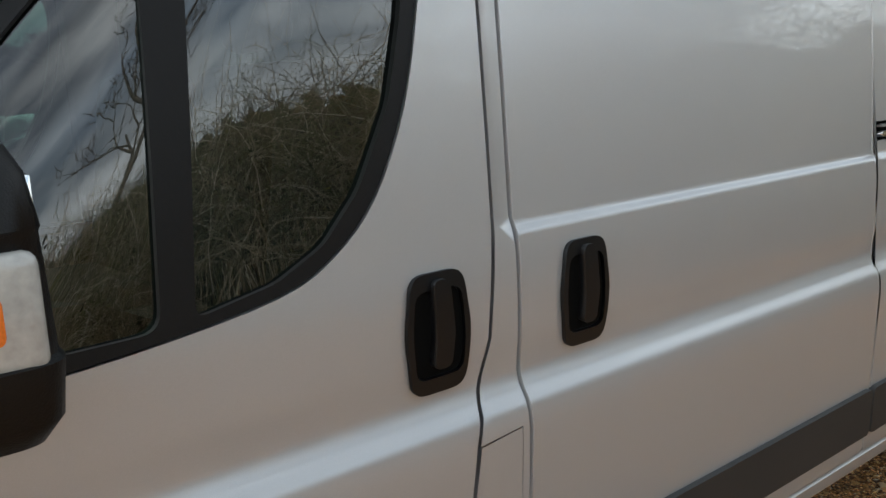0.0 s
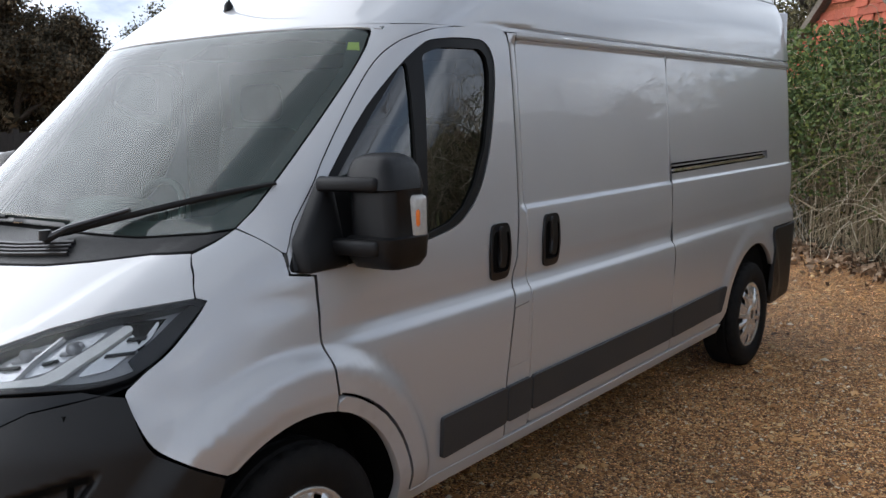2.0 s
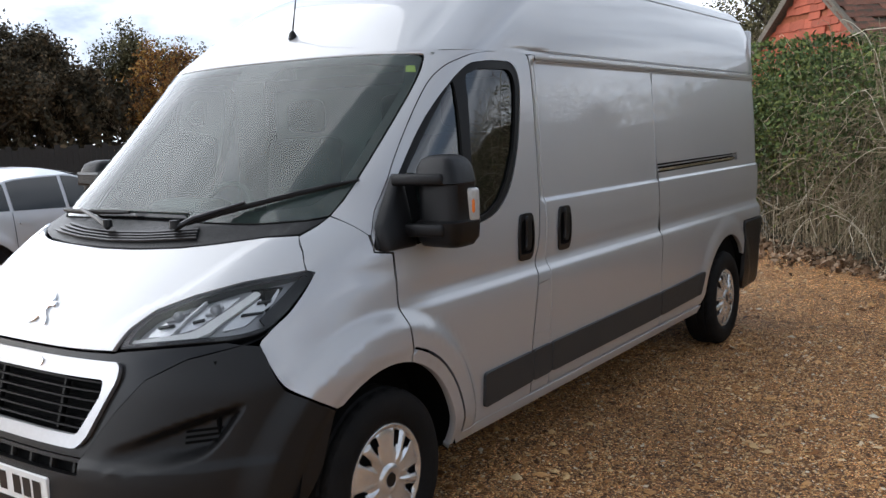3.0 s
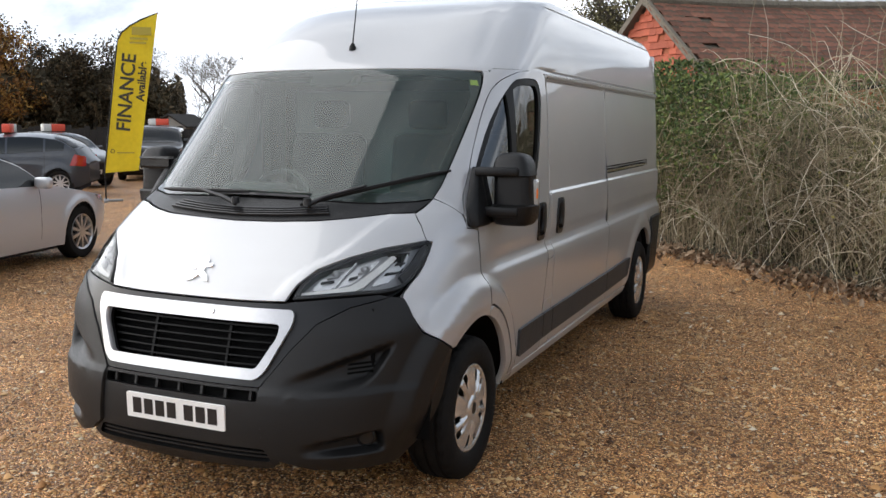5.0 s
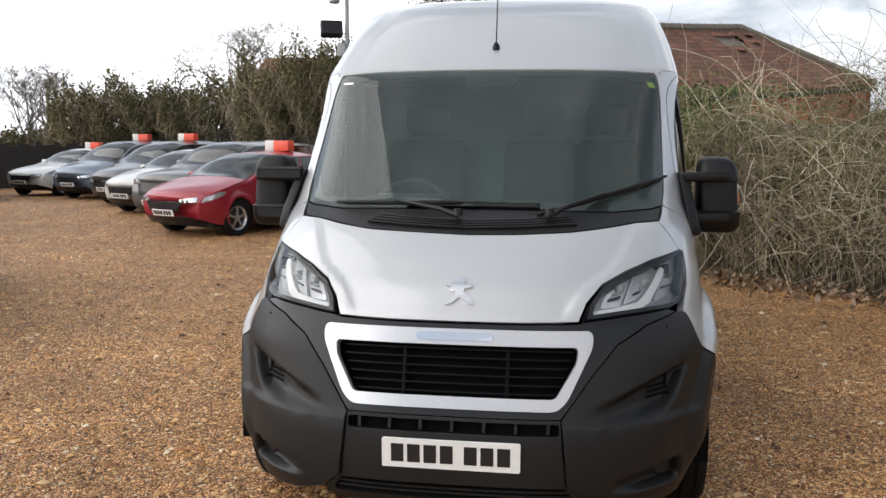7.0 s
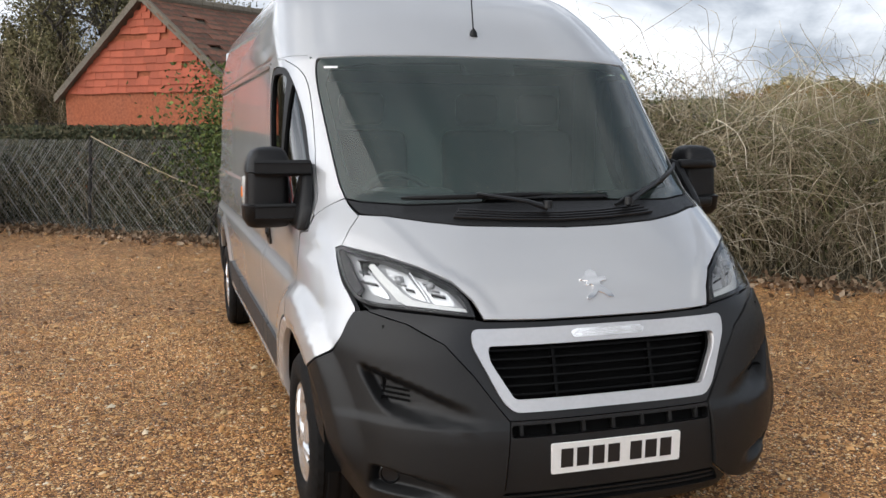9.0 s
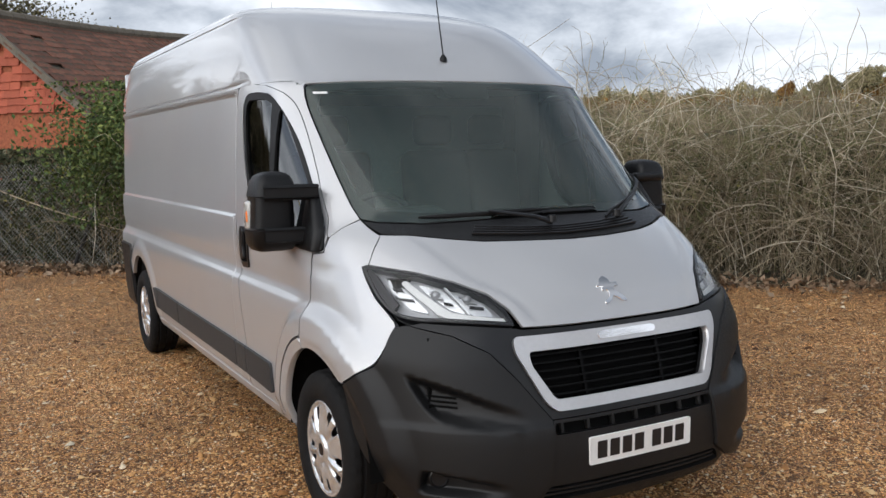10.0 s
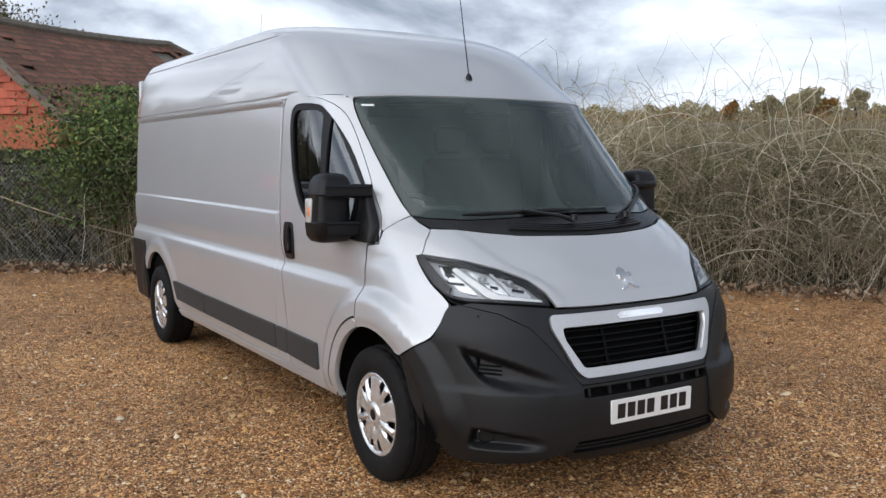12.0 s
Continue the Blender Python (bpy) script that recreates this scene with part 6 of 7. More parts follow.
bm = bmesh.new()
g = [barn_at(0.06, 0, 0), barn_at(0.06, 2 * HALF, 0), barn_at(0.06, 2 * HALF, EAVE0), barn_at(0.06, HALF, RIDGE0 - .1), barn_at(0.06, 0, EAVE0)]
bm.faces.new([bm.verts.new(p) for p in g])
h = [barn_at(EAVE_L, 0, 0), barn_at(EAVE_L, 2 * HALF, 0), barn_at(EAVE_L, 2 * HALF, EAVE1), barn_at(EAVE_L, 0, EAVE1)]
bm.faces.new([bm.verts.new(p) for p in h])
for w in (0.04, 2 * HALF):
    q = [barn_at(0.06, w, 0), barn_at(EAVE_L, w, 0), barn_at(EAVE_L, w, EAVE1 - .05), barn_at(0.06, w, EAVE0 - .05)]
    bm.faces.new([bm.verts.new(p) for p in q])
wall = part("wall", bm, BRICK, barn, "orange brick barn walls")
bm = bmesh.new()
for w0, w1 in ((-.10, HALF), (2 * HALF + .1, HALF)):
    a = [barn_at(-.12, w0, EAVE0 - .14), barn_at(EAVE_L, w0, EAVE1 - .14), barn_at(RIDGE_L, w1, RIDGE1 - .06), barn_at(-.12, w1, RIDGE0 - .06)]
    bm.faces.new([bm.verts.new(p) for p in a])
bm.faces.new([bm.verts.new(p) for p in (barn_at(EAVE_L, -.1, EAVE1 - .14), barn_at(EAVE_L, 2 * HALF + .1, EAVE1 - .14), barn_at(RIDGE_L, HALF, RIDGE1 - .06))])
roof_deck = part("roof", bm, OLD_WOOD, barn, "bare boards under the roof tiles")
# courses of roof tiles on the near slope, uneven and slipped in places
tile_me = bpy.data.meshes.new("roof_tile")
tile_me.from_pydata([(-.5, 0, 0), (.5, 0, 0), (.5, 1, .25), (-.5, 1, .25), (-.5, 0, .5), (.5, 0, .5), (.5, 1, .6), (-.5, 1, .6), (0, -.05, .62), (0, 1, .72)], [], [(4, 8, 9, 7), (8, 5, 6, 9), (0, 1, 5, 8, 4), (1, 2, 6, 5), (3, 0, 4, 7)])
tile_me.materials.append(ROOF_TILE)
COURSES, TW = 16, 0.42
rt = random.Random(5)
for c in range(COURSES):
    t0, t1 = c / COURSES, (c + 1.12) / COURSES
    end = EAVE_L + (RIDGE_L - EAVE_L) * c / COURSES
    l = -.14 + (0.25 if c % 2 else 0)
    while l < end - .15:
        w = min(TW * rt.uniform(.9, 1.1), end - l)
        hole = 8.4 < l < 10.3 and 11 <= c <= 13
        gone = rt.random() < .012 or (l < 0.9 and c in (1, 2) and rt.random() < .4)
        if not (gone or (hole and rt.random() < .75)):
            p, q = slope_at(l + w / 2, t0), slope_at(l + w / 2, min(t1, 1.02))
            yv = q - p
            nrm = BV.cross(yv).normalized()
            lift = rt.uniform(0, .02)
            xv = BV + yv.normalized() * rt.uniform(-.05, .05)
            m = Matrix(((xv.x * w, yv.x, nrm.x * .07, p.x), (xv.y * w, yv.y, nrm.y * .07, p.y), (xv.z * w + (EAVE1 - EAVE0) / EAVE_L * w, yv.z, nrm.z * .07, p.z + lift), (0, 0, 0, 1)))
            ob = new("tile", tile_me)
            ob.parent, ob.matrix_basis = roof_deck, m
        l += w * 1.0
bm = bmesh.new()
for k in range(26):
    l0 = -.12 + k * (RIDGE_L + .1) / 26
    l1 = l0 + (RIDGE_L + .1) / 26 + .02
    tube(bm, [barn_at(l0, HALF, ridge_z(l0) + .05), barn_at(l1, HALF, ridge_z(l1) + .045)], [.14, .13], 8)
for k in range(12):
    a, b = barn_at(RIDGE_L, HALF, ridge_z(RIDGE_L) + .04), barn_at(EAVE_L, -.1, EAVE1 - .02)
    tube(bm, [a.lerp(b, k / 12), a.lerp(b, (k + 1.05) / 12)], [.12, .115], 8)
part("ridge_tiles", bm, OLD_WOOD, roof_deck, "grey weathered ridge tiles", smooth=40)
# verge board and eaves
bm = bmesh.new()
for w0, z0, w1, z1 in ((-.16, EAVE0 - .12, HALF, RIDGE0 + .06), (2 * HALF + .16, EAVE0 - .12, HALF, RIDGE0 + .06)):
    p, q = barn_at(-.14, w0, z0), barn_at(-.14, w1, z1)
    vs = [bm.verts.new(p + o) for o in (Vector((0, 0, -.10)), Vector((0, 0, .08)), BV * .1 + Vector((0, 0, .08)), BV * .1 + Vector((0, 0, -.10)))]
    ve = [bm.verts.new(q + o) for o in (Vector((0, 0, -.10)), Vector((0, 0, .08)), BV * .1 + Vector((0, 0, .08)), BV * .1 + Vector((0, 0, -.10)))]
    for i in range(4):
        bm.faces.new((vs[i], vs[(i + 1) % 4], ve[(i + 1) % 4], ve[i]))
    bm.faces.new(vs)
    bm.faces.new(ve)
part("bargeboard", bm, OLD_WOOD, barn, "grey timber bargeboard")
bm = bmesh.new()
p, q = barn_at(-.1, -.12, EAVE0 - .2), barn_at(EAVE_L, -.12, EAVE1 - .2)
tube(bm, [p, q], .06, 6)
part("gutter", bm, DARK_WOOD, barn)
# tile-hung gable in rows
gable_me = bpy.data.meshes.new("hung_tile")
gable_me.from_pydata([(-.5, 0, 0), (.5, 0, 0), (.5, 0, 1), (-.5, 0, 1), (-.5, -1, 0), (.5, -1, 0), (.5, -.35, 1), (-.5, -.35, 1)], [], [(4, 5, 6, 7), (0, 1, 5, 4), (1, 2, 6, 5), (3, 0, 4, 7)])
gable_me.materials.append(HUNG_TILE)
rows, rt = 12, random.Random(9)
for c in range(rows):
    z0 = EAVE0 - .02 + c * (RIDGE0 - EAVE0 - .1) / rows
    hw = HALF * (1 - (c + .35) / rows) - .05
    w = -hw + (0.0 if c % 2 else .11)
    while w < hw - .05:
        ww = min(rt.choice((.24, .24, .36)), hw - w)
        p = barn_at(0.05, HALF + w + ww / 2, z0 + rt.uniform(-.012, .012))
        if rt.random() > .03:
            ob = new("hung_tile", gable_me)
            ob.parent = wall
            ob.matrix_basis = Matrix.Translation(p) @ Matrix(((BU.x * ww, BV.x * .05, 0, 0), (BU.y * ww, BV.y * .05, 0, 0), (0, 0, .20, 0), (0, 0, 0, 1)))
        w += ww + .004

# chain link fence at the far end of the hedge
fence = tagged(empty("chain_link_fence"), "sagging rusty chain link fence on leaning posts", "fence")
F0, F1, FH = hedge_frame(np.array(-3.0), np.array(0.05)), hedge_frame(np.array(5.3), np.array(0.05)), 1.5
flen = 8.3
fdir = Vector(((F1 - F0)[0] / flen, (F1 - F0)[1] / flen, 0))
fb = Vector((F0[0], F0[1], 0.02))
sp = 0.062
starts, paths = [], []
for sgn in (1, -1):
    k = -int(FH / sp) - 1
    while k * sp < flen + FH:
        a = k * sp
        l0, l1 = (max(a, 0), min(a + FH, flen)) if sgn > 0 else (max(a, 0), min(a + FH, flen))
        if l1 - l0 > .05:
            z0, z1 = (l0 - a, l1 - a) if sgn > 0 else (FH - (l0 - a), FH - (l1 - a))
            p, q = fb + fdir * l0 + Vector((0, 0, z0)), fb + fdir * l1 + Vector((0, 0, z1))
            starts.append(tuple(p))
            paths.append([tuple((q - p) * (i / 3) + Vector((.7071, .7071, 0)) * .03 * math.sin(i * 1.3 + k)) for i in range(4)])
        k += 1
me = strands("mesh", np.array(starts), np.array(paths) - np.array(paths)[:, :1], np.full(len(starts), .0030), np.full(len(starts), .0030), WIRE, 3)
tagged(part("wire_mesh", me, [], fence), kind="stuff")
for l, lean in ((0.0, 0.0), (2.6, .05), (5.0, .10), (8.0, .62)):
    bm = bmesh.new()
    p = fb + fdir * (l - lean * 1.0)
    tube(bm, [p - Vector((0, 0, .05)), p + fdir * lean * 1.3 + Vector((0, 0, 1.55))], .028, 8)
    part("post", bm, DARK_WOOD, fence, smooth=50)
bm = bmesh.new()
tube(bm, [fb + fdir * (5.15 + 3.6 * k / 8) + Vector((-.07, -.07, 1.55 - 1.08 * k / 8 - .10 * math.sin(math.pi * k / 8))) for k in range(9)], .008, 5)
part("slack_wire", bm, CANE, fence)

# dark boarded fence and wire fence behind the cars
fence = tagged(empty("board_fence"), "dark close-boarded timber fence behind cars", "fence")
a0, a1 = Vector((*at(-75, 38), 0)), Vector((*at(-26, 36), 0))
nb = 150
bd = (a1 - a0).normalized()
ang = math.degrees(math.atan2(bd.y, bd.x))
board_me = None
for k in range(nb):
    p = a0.lerp(a1, (k + .5) / nb)
    if board_me is None:
        b2 = bmesh.new()
        box(b2, -.5, .5, -.015, .015, 0, 1.55)
        board_me = bpy.data.meshes.new("board")
        b2.to_mesh(board_me)
        b2.free()
        board_me.materials.append(DARK_WOOD)
    ob = new("board", board_me)
    ob.parent = fence
    ob.matrix_basis = Matrix.Translation(p + Vector((0, 0, -.02))) @ pose(0, 0, 0, 0, 0, ang) @ Matrix.Diagonal(((a1 - a0).length / nb * .97, 1, 1 + .05 * math.sin(k * 2.3), 1))
fence = tagged(empty("wire_fence"), "tall dark mesh fence behind the red car", "fence")
w0, w1 = Vector((-17.5, 30.5, 0)), Vector((-0.9, 17.4, 0))
for k in range(11):
    bm = bmesh.new()
    p = w0.lerp(w1, k / 10)
    box(bm, p.x - .04, p.x + .04, p.y - .04, p.y + .04, 0, 1.95, .01)
    part("post", bm, DARK_WOOD, fence)
wl_ = (w1 - w0).length
starts, paths = [], []
for k in range(int(wl_ / .09)):
    p = w0.lerp(w1, k * .09 / wl_)
    starts.append(tuple(p))
    paths.append([(0, 0, 0), (0, 0, .6), (0, 0, 1.2), (0, 0, 1.85)])
for k in range(20):
    starts.append((w0.x, w0.y, .05 + k * .095))
    paths.append([tuple((w1 - w0) * (i / 3)) for i in range(4)])
me = strands("mesh", np.array(starts), np.array(paths), np.full(len(starts), .006), np.full(len(starts), .006), DARK_WOOD, 3)
tagged(part("wire_mesh", me, [], fence), kind="stuff")

# lamp pole by the fence
PX, PY = -0.17 - .2334 * 19.5, -4.15 + 19.5
pole = tagged(empty("lamp_pole", Matrix.Translation((PX, PY, 0))), "tall steel pole with floodlight and camera", "lamp pole")
bm = bmesh.new()
tube(bm, [(0, 0, 0), (0, 0, 3.2), (0, 0, 6.2)], [.055, .05, .04], 10)
part("shaft", bm, STEEL, pole, smooth=50)
bm = bmesh.new()
box(bm, -.24, .24, -.16, .05, -.17, .17, .03, Matrix.Translation((-.34, -.05, 4.05)) @ pose(0, 0, 0, -25, 0, 20))
part("floodlight", bm, SMOOTH_BLACK, pole, "black floodlight head")
bm = bmesh.new()
box(bm, -.20, .0, -.12, .12, 3.48, 3.78, .03)
part("junction_box", bm, STEEL, pole)
bm = bmesh.new()
lathe(bm, [(.0, .0), (.11, .02), (.13, .10), (.09, .2), (.0, .22)], 14, "z", Matrix.Translation((-.28, 0, 4.62)))
tube(bm, [(-.28, 0, 4.82), (0, 0, 4.7)], .02, 6)
part("camera_dome", bm, STEEL, pole, smooth=50)
for z in (2.85, 2.2):
    bm = bmesh.new()
    box(bm, -.14, .02, -.05, .05, z, z + .14, .02)
    part("bracket_light", bm, STEEL, pole)

# brown-roofed house far behind the scrub, and a low shed
HOUSE_TILE = roof_tile_material("brown_roof_tiles", (0.15, 0.07, 0.032), (0.10, 0.052, 0.028), (0.075, 0.055, 0.03))
house = tagged(empty("house"), "far house with brown gable roof among trees", "house")
hx, hy = -13.4, 35.0
bm = bmesh.new()
box(bm, hx - 1.8, hx + 4.5, hy, hy + 5, 0, 3.2)
part("wall", bm, BRICK, house)
bm = bmesh.new()
v = [bm.verts.new(p) for p in ((hx - 2.2, hy - .3, 3.0), (hx - 2.2, hy + 5.3, 3.0), (hx - 1.2, hy + 2.5, 5.6), (hx + 4.9, hy - .3, 3.0), (hx + 4.9, hy + 5.3, 3.0), (hx + 4.2, hy + 2.5, 5.6))]
for q in ((0, 1, 2), (3, 5, 4), (0, 2, 5, 3), (1, 4, 5, 2), (0, 3, 4, 1)):
    bm.faces.new([v[i] for i in q])
part("roof", bm, HOUSE_TILE, house)
shed = tagged(empty("shed"), "low pale shed with dark roof far off", "shed")
hx, hy = at(-37.5, 44)
SHED_WALL = material("pale_render", (0.30, 0.285, 0.26), 0.85, grain=0.1, scale=8, stain=0.4, stain_scale=1.0)
bm = bmesh.new()
v = [bm.verts.new(p) for p in ((hx - 0.95, hy, 0), (hx + 0.95, hy, 0), (hx + 0.95, hy, 1.55), (hx, hy, 2.05), (hx - 0.95, hy, 1.55), (hx - 0.95, hy + 1.6, 0), (hx + 0.95, hy + 1.6, 0), (hx + 0.95, hy + 1.6, 1.55), (hx, hy + 1.6, 2.05), (hx - 0.95, hy + 1.6, 1.55))]
for q in ((0, 1, 2, 3, 4), (5, 9, 8, 7, 6), (0, 4, 9, 5), (1, 6, 7, 2)):
    bm.faces.new([v[i] for i in q])
part("wall", bm, SHED_WALL, shed)
bm = bmesh.new()
for s in (1, -1):
    v = [bm.verts.new(p) for p in ((hx, hy - .2, 2.1), (hx + s * 1.15, hy - .2, 1.5), (hx + s * 1.15, hy + 1.8, 1.5), (hx, hy + 1.8, 2.1), (hx, hy - .2, 2.18), (hx + s * 1.15, hy - .2, 1.58), (hx + s * 1.15, hy + 1.8, 1.58), (hx, hy + 1.8, 2.18))]
    for q in ((0, 1, 2, 3), (4, 7, 6, 5), (0, 4, 5, 1), (1, 5, 6, 2), (2, 6, 7, 3)):
        bm.faces.new([v[i] for i in q])
part("roof", bm, DARK_WOOD, shed)

# feather flag
FLAG = material("yellow_flag_cloth", (0.80, 0.66, 0.04), 0.75, grain=0.05, scale=12, stain=0.25, stain_scale=2.0, alt=(0.62, 0.49, 0.03), bump=0.3)
FLAG_INK = material("dark_print", (0.035, 0.035, 0.03), 0.7)
FLAG_PALE = material("brown_print", (0.42, 0.34, 0.05), 0.7)
flag = tagged(empty("feather_flag", Matrix.Translation((-11.9, 11.1, 0)) @ pose(0, 0, 0, 0, 0, 42)), "yellow feather flag with dark lettering on a bowed pole", "flag")


def flag_at(u, v):
    """u across from the pole (0..1), v up (0..1)."""
    z = .62 + 3.42 * v
    full = .69 + .06 * v
    bow = max(0, (v - .80) / .20) ** 2.3
    return Vector((.44 * v + full * (bow + u * (1 - bow)), .035 * math.sin(v * 9 + u * 2), z + .05 * u * (1 - v)))


bm = bmesh.new()
rows = [[bm.verts.new(flag_at(i / 6, j / 40)) for i in range(7)] for j in range(41)]
for a, b in zip(rows, rows[1:]):
    for i in range(6):
        bm.faces.new((a[i], a[i + 1], b[i + 1], b[i]))
bmesh.ops.solidify(bm, geom=bm.faces[:], thickness=.004)
cloth = part("cloth", bm, FLAG, flag, smooth=40)
bm = bmesh.new()
tube(bm, [(0.0, 0, 0), (0.0, 0, .5)] + [tuple(flag_at(0, k / 24) + Vector((-.012, 0, 0))) for k in range(25)] + [tuple(flag_at(.9, 1.0))], .016, 8)
part("pole", bm, SMOOTH_BLACK, flag, smooth=50)
bm = bmesh.new()
box(bm, -.35, .35, -.05, .05, 0, .05, .01)
box(bm, -.05, .05, -.35, .35, 0, .05, .01)
part("base", bm, STEEL, flag)


def lettering(body, size, u, v, mat, name):
    cu = bpy.data.curves.new(name, "FONT")
    cu.offset = .007
    cu.body, cu.size, cu.align_x, cu.align_y, cu.extrude = body, size, "CENTER", "CENTER", .001
    tmp = bpy.data.objects.new(name, cu)
    scene.collection.objects.link(tmp)
    bpy.context.view_layer.update()
    me = bpy.data.meshes.new_from_object(tmp.evaluated_get(bpy.context.evaluated_depsgraph_get()))
    scene.collection.objects.unlink(tmp)
    bpy.data.objects.remove(tmp)
    p = flag_at(u, v)
    d = (flag_at(u, v + .1) - flag_at(u, v - .1)).normalized()
    side = Vector((d.z, 0, -d.x))
    nrm = Vector((0, -1, 0))
    m = Matrix(((d.x, -side.x, nrm.x, p.x), (d.y, -side.y, nrm.y, p.y - .05), (d.z, -side.z, nrm.z, p.z), (0, 0, 0, 1)))
    src = bmesh.new()
    src.from_mesh(me)
    word = empty(name, m)
    word.parent = cloth
    left = set(src.faces)
    while left:
        todo, island = [left.pop()], []
        while todo:
            fc = todo.pop()
            island.append(fc)
            near = {q for e in fc.edges for q in e.link_faces if q in left}
            left -= near
            todo += near
        one, at_ = bmesh.new(), {}
        for fc in island:
            for v in fc.verts:
                if v.index not in at_:
                    at_[v.index] = one.verts.new(v.co)
            one.faces.new([at_[v.index] for v in fc.verts])
        part("letter", one, mat, word)
    src.free()


lettering("FINANCE", .40, .40, .50, FLAG_INK, "word_finance")
lettering("Available", .235, .79, .57, FLAG_INK, "word_available")
for k, (v, w, hgt) in enumerate(((.885, .40, .17), (.838, .36, .05), (.812, .34, .04), (.12, .36, .03))):
    p = flag_at(.56, v)
    bm = bmesh.new()
    box(bm, p.x - w / 2, p.x + w / 2, p.y - .052, p.y - .05, p.z - hgt / 2, p.z + hgt / 2)
    part("printed_bar", bm, FLAG_PALE, cloth)
p = flag_at(.16, .135)
bm = bmesh.new()
lathe(bm, [(.03, 0), (.045, 0)], 20, "z", Matrix.Translation(p + Vector((0, -.051, 0))) @ pose(0, 0, 0, 90))
part("printed_ring", bm, FLAG_INK, cloth)

# ---- parked cars ----
CAR_GLASS = glass_material("car_glass", (0.30, 0.36, 0.36), 0.0, 1.75)
CAR_LAMP = material("car_headlamp", (0.50, 0.51, 0.53), 0.15, 0.6, coat=1.0, grain=0.2, scale=30)
CAR_IN = material("car_interior", (0.02, 0.02, 0.022), 0.9, grain=0.2, scale=20)
ALLOY = material("alloy_wheel", (0.55, 0.55, 0.56), 0.3, 0.8, grain=0.05, scale=40, stain=0.3, stain_scale=12, alt=(0.3, 0.27, 0.24))
RED_LENS = material("red_lens", (0.35, 0.015, 0.015), 0.2, coat=0.6, grain=0.1, scale=90)
SIGN_RED = material("red_sign", (0.72, 0.09, 0.045), 0.5, grain=0.05, scale=20, stain=0.2, stain_scale=4)
SIGN_WHITE = material("white_sign", (0.68, 0.66, 0.62), 0.5, grain=0.05, scale=20, stain=0.3, stain_scale=4)


def car(m, name, label, paint, length, width, top, belt, hubs, radius, screen, rear, sill=.22, nose=.62, doors=2, dark_sill=False, round_=.55, spokes=10, grille_z=(.45, .62), lamp=(.60, .78), bars=True, front_plate=True, tail=False):
    """A car facing -y with its nose at y = 0. top: (y, z) silhouette; belt: (y, z) foot of the side windows; screen: (y0, y1) of the windscreen; rear: (y0, y1) of the rear glass."""
    W = width / 2
    ob = tagged(empty(name, m), label, "car", "parked cars")
    R = radius

    def tz(y):
        return lerp(y, top)

    def bz(y):
        return lerp(y, belt)

    def hw(y, z):
        f = 1 - .19 * (max(0, round_ - y) / round_) ** 2.6 - .20 * (max(0, y - (length - round_)) / round_) ** 2.6
        b = bz(y)
        g = 1 - .045 * ((z - .62) / .4) ** 2 if z < b else 1 - .045 * ((b - .62) / .4) ** 2 - (.30 * (z - b) + .12 * max(0, z - b) ** 2)
        x = W * f * g
        for yw in hubs:
            d = math.hypot(y - yw, z - R)
            if d < R + .3:
                x += .022 * math.exp(-((d - R - .07) / .06) ** 2)
        x -= .010 * math.exp(-((z - .60) / .05) ** 2) * ease(hubs[0] + .3, hubs[0] + .6, y) * (1 - ease(hubs[1] - .6, hubs[1] - .3, y))
        return x

    def low(y):
        z = sill + .10 * (max(0, .35 - y) / .35) ** 2 + .12 * (max(0, y - (length - .35)) / .35) ** 2
        for yw in hubs:
            d = abs(y - yw)
            ra = R + .055
            if d < ra:
                z = max(z, R + math.sqrt(ra * ra - d * d) * .98)
        return z

    st = sorted({round(length * k / 84, 4) for k in range(85)} | {round(yw + s * (R + .055) * q, 4) for yw in hubs for s in (1, -1) for q in (1.0, .985, .93)})
    NZ, NX = 13, 6
    bm = bmesh.new()
    rows = []
    for y in st:
        z0, t = low(y), tz(y)
        edge = t - .05 - .04 * (1 if t > bz(y) + .1 else 0)
        pts = []
        for k in range(NZ):
            z = z0 + (edge - z0) * k / (NZ - 1)
            pts.append((hw(y, z), z))
        xe = pts[-1][0]
        for k in range(1, NX + 1):
            a = k / NX
            pts.append((xe * (1 - a) - (.02 * math.sin(a * math.pi)), edge + (t - edge) * (1 - (1 - a) ** 2.6)))
        pts[-1] = (0, t)
        rows.append([[bm.verts.new((s * x, y, z)) for x, z in pts] for s in (1, -1)])
    for a, b in zip(rows, rows[1:]):
        for s in (0, 1):
            for k in range(NZ + NX - 1):
                q = (a[s][k], a[s][k + 1], b[s][k + 1], b[s][k])
                bm.faces.new(q if s else q[::-1])
    for r in (rows[0], rows[-1]):
        for k in range(NZ + NX - 1):
            bm.faces.new((r[0][k], r[0][k + 1], r[1][k + 1], r[1][k]))
    bmesh.ops.remove_doubles(bm, verts=bm.verts, dist=1e-4)
    bmesh.ops.recalc_face_normals(bm, faces=bm.faces)
    body = part("body", bm, paint, ob, smooth=45)
    bm = bmesh.new()
    box(bm, -W * .8, W * .8, .25, length - .25, .16, .5)
    for yw in hubs:
        box(bm, -W * .93, W * .93, yw - R - .03, yw + R + .03, .25, R * 2 + .02)
    part("underbody", bm, CAR_IN, ob)
    # glass: screens and side windows, just proud of the shell
    crown = lambda x, y: Vector((x, y, tz(y) - (tz(y) - (tz(y) - .09)) * min(abs(x) / max(hw(y, tz(y) - .09), .1), 1.0) ** 3.2))
    wf = lambda y, k: hw(y, tz(y) - .09) * k

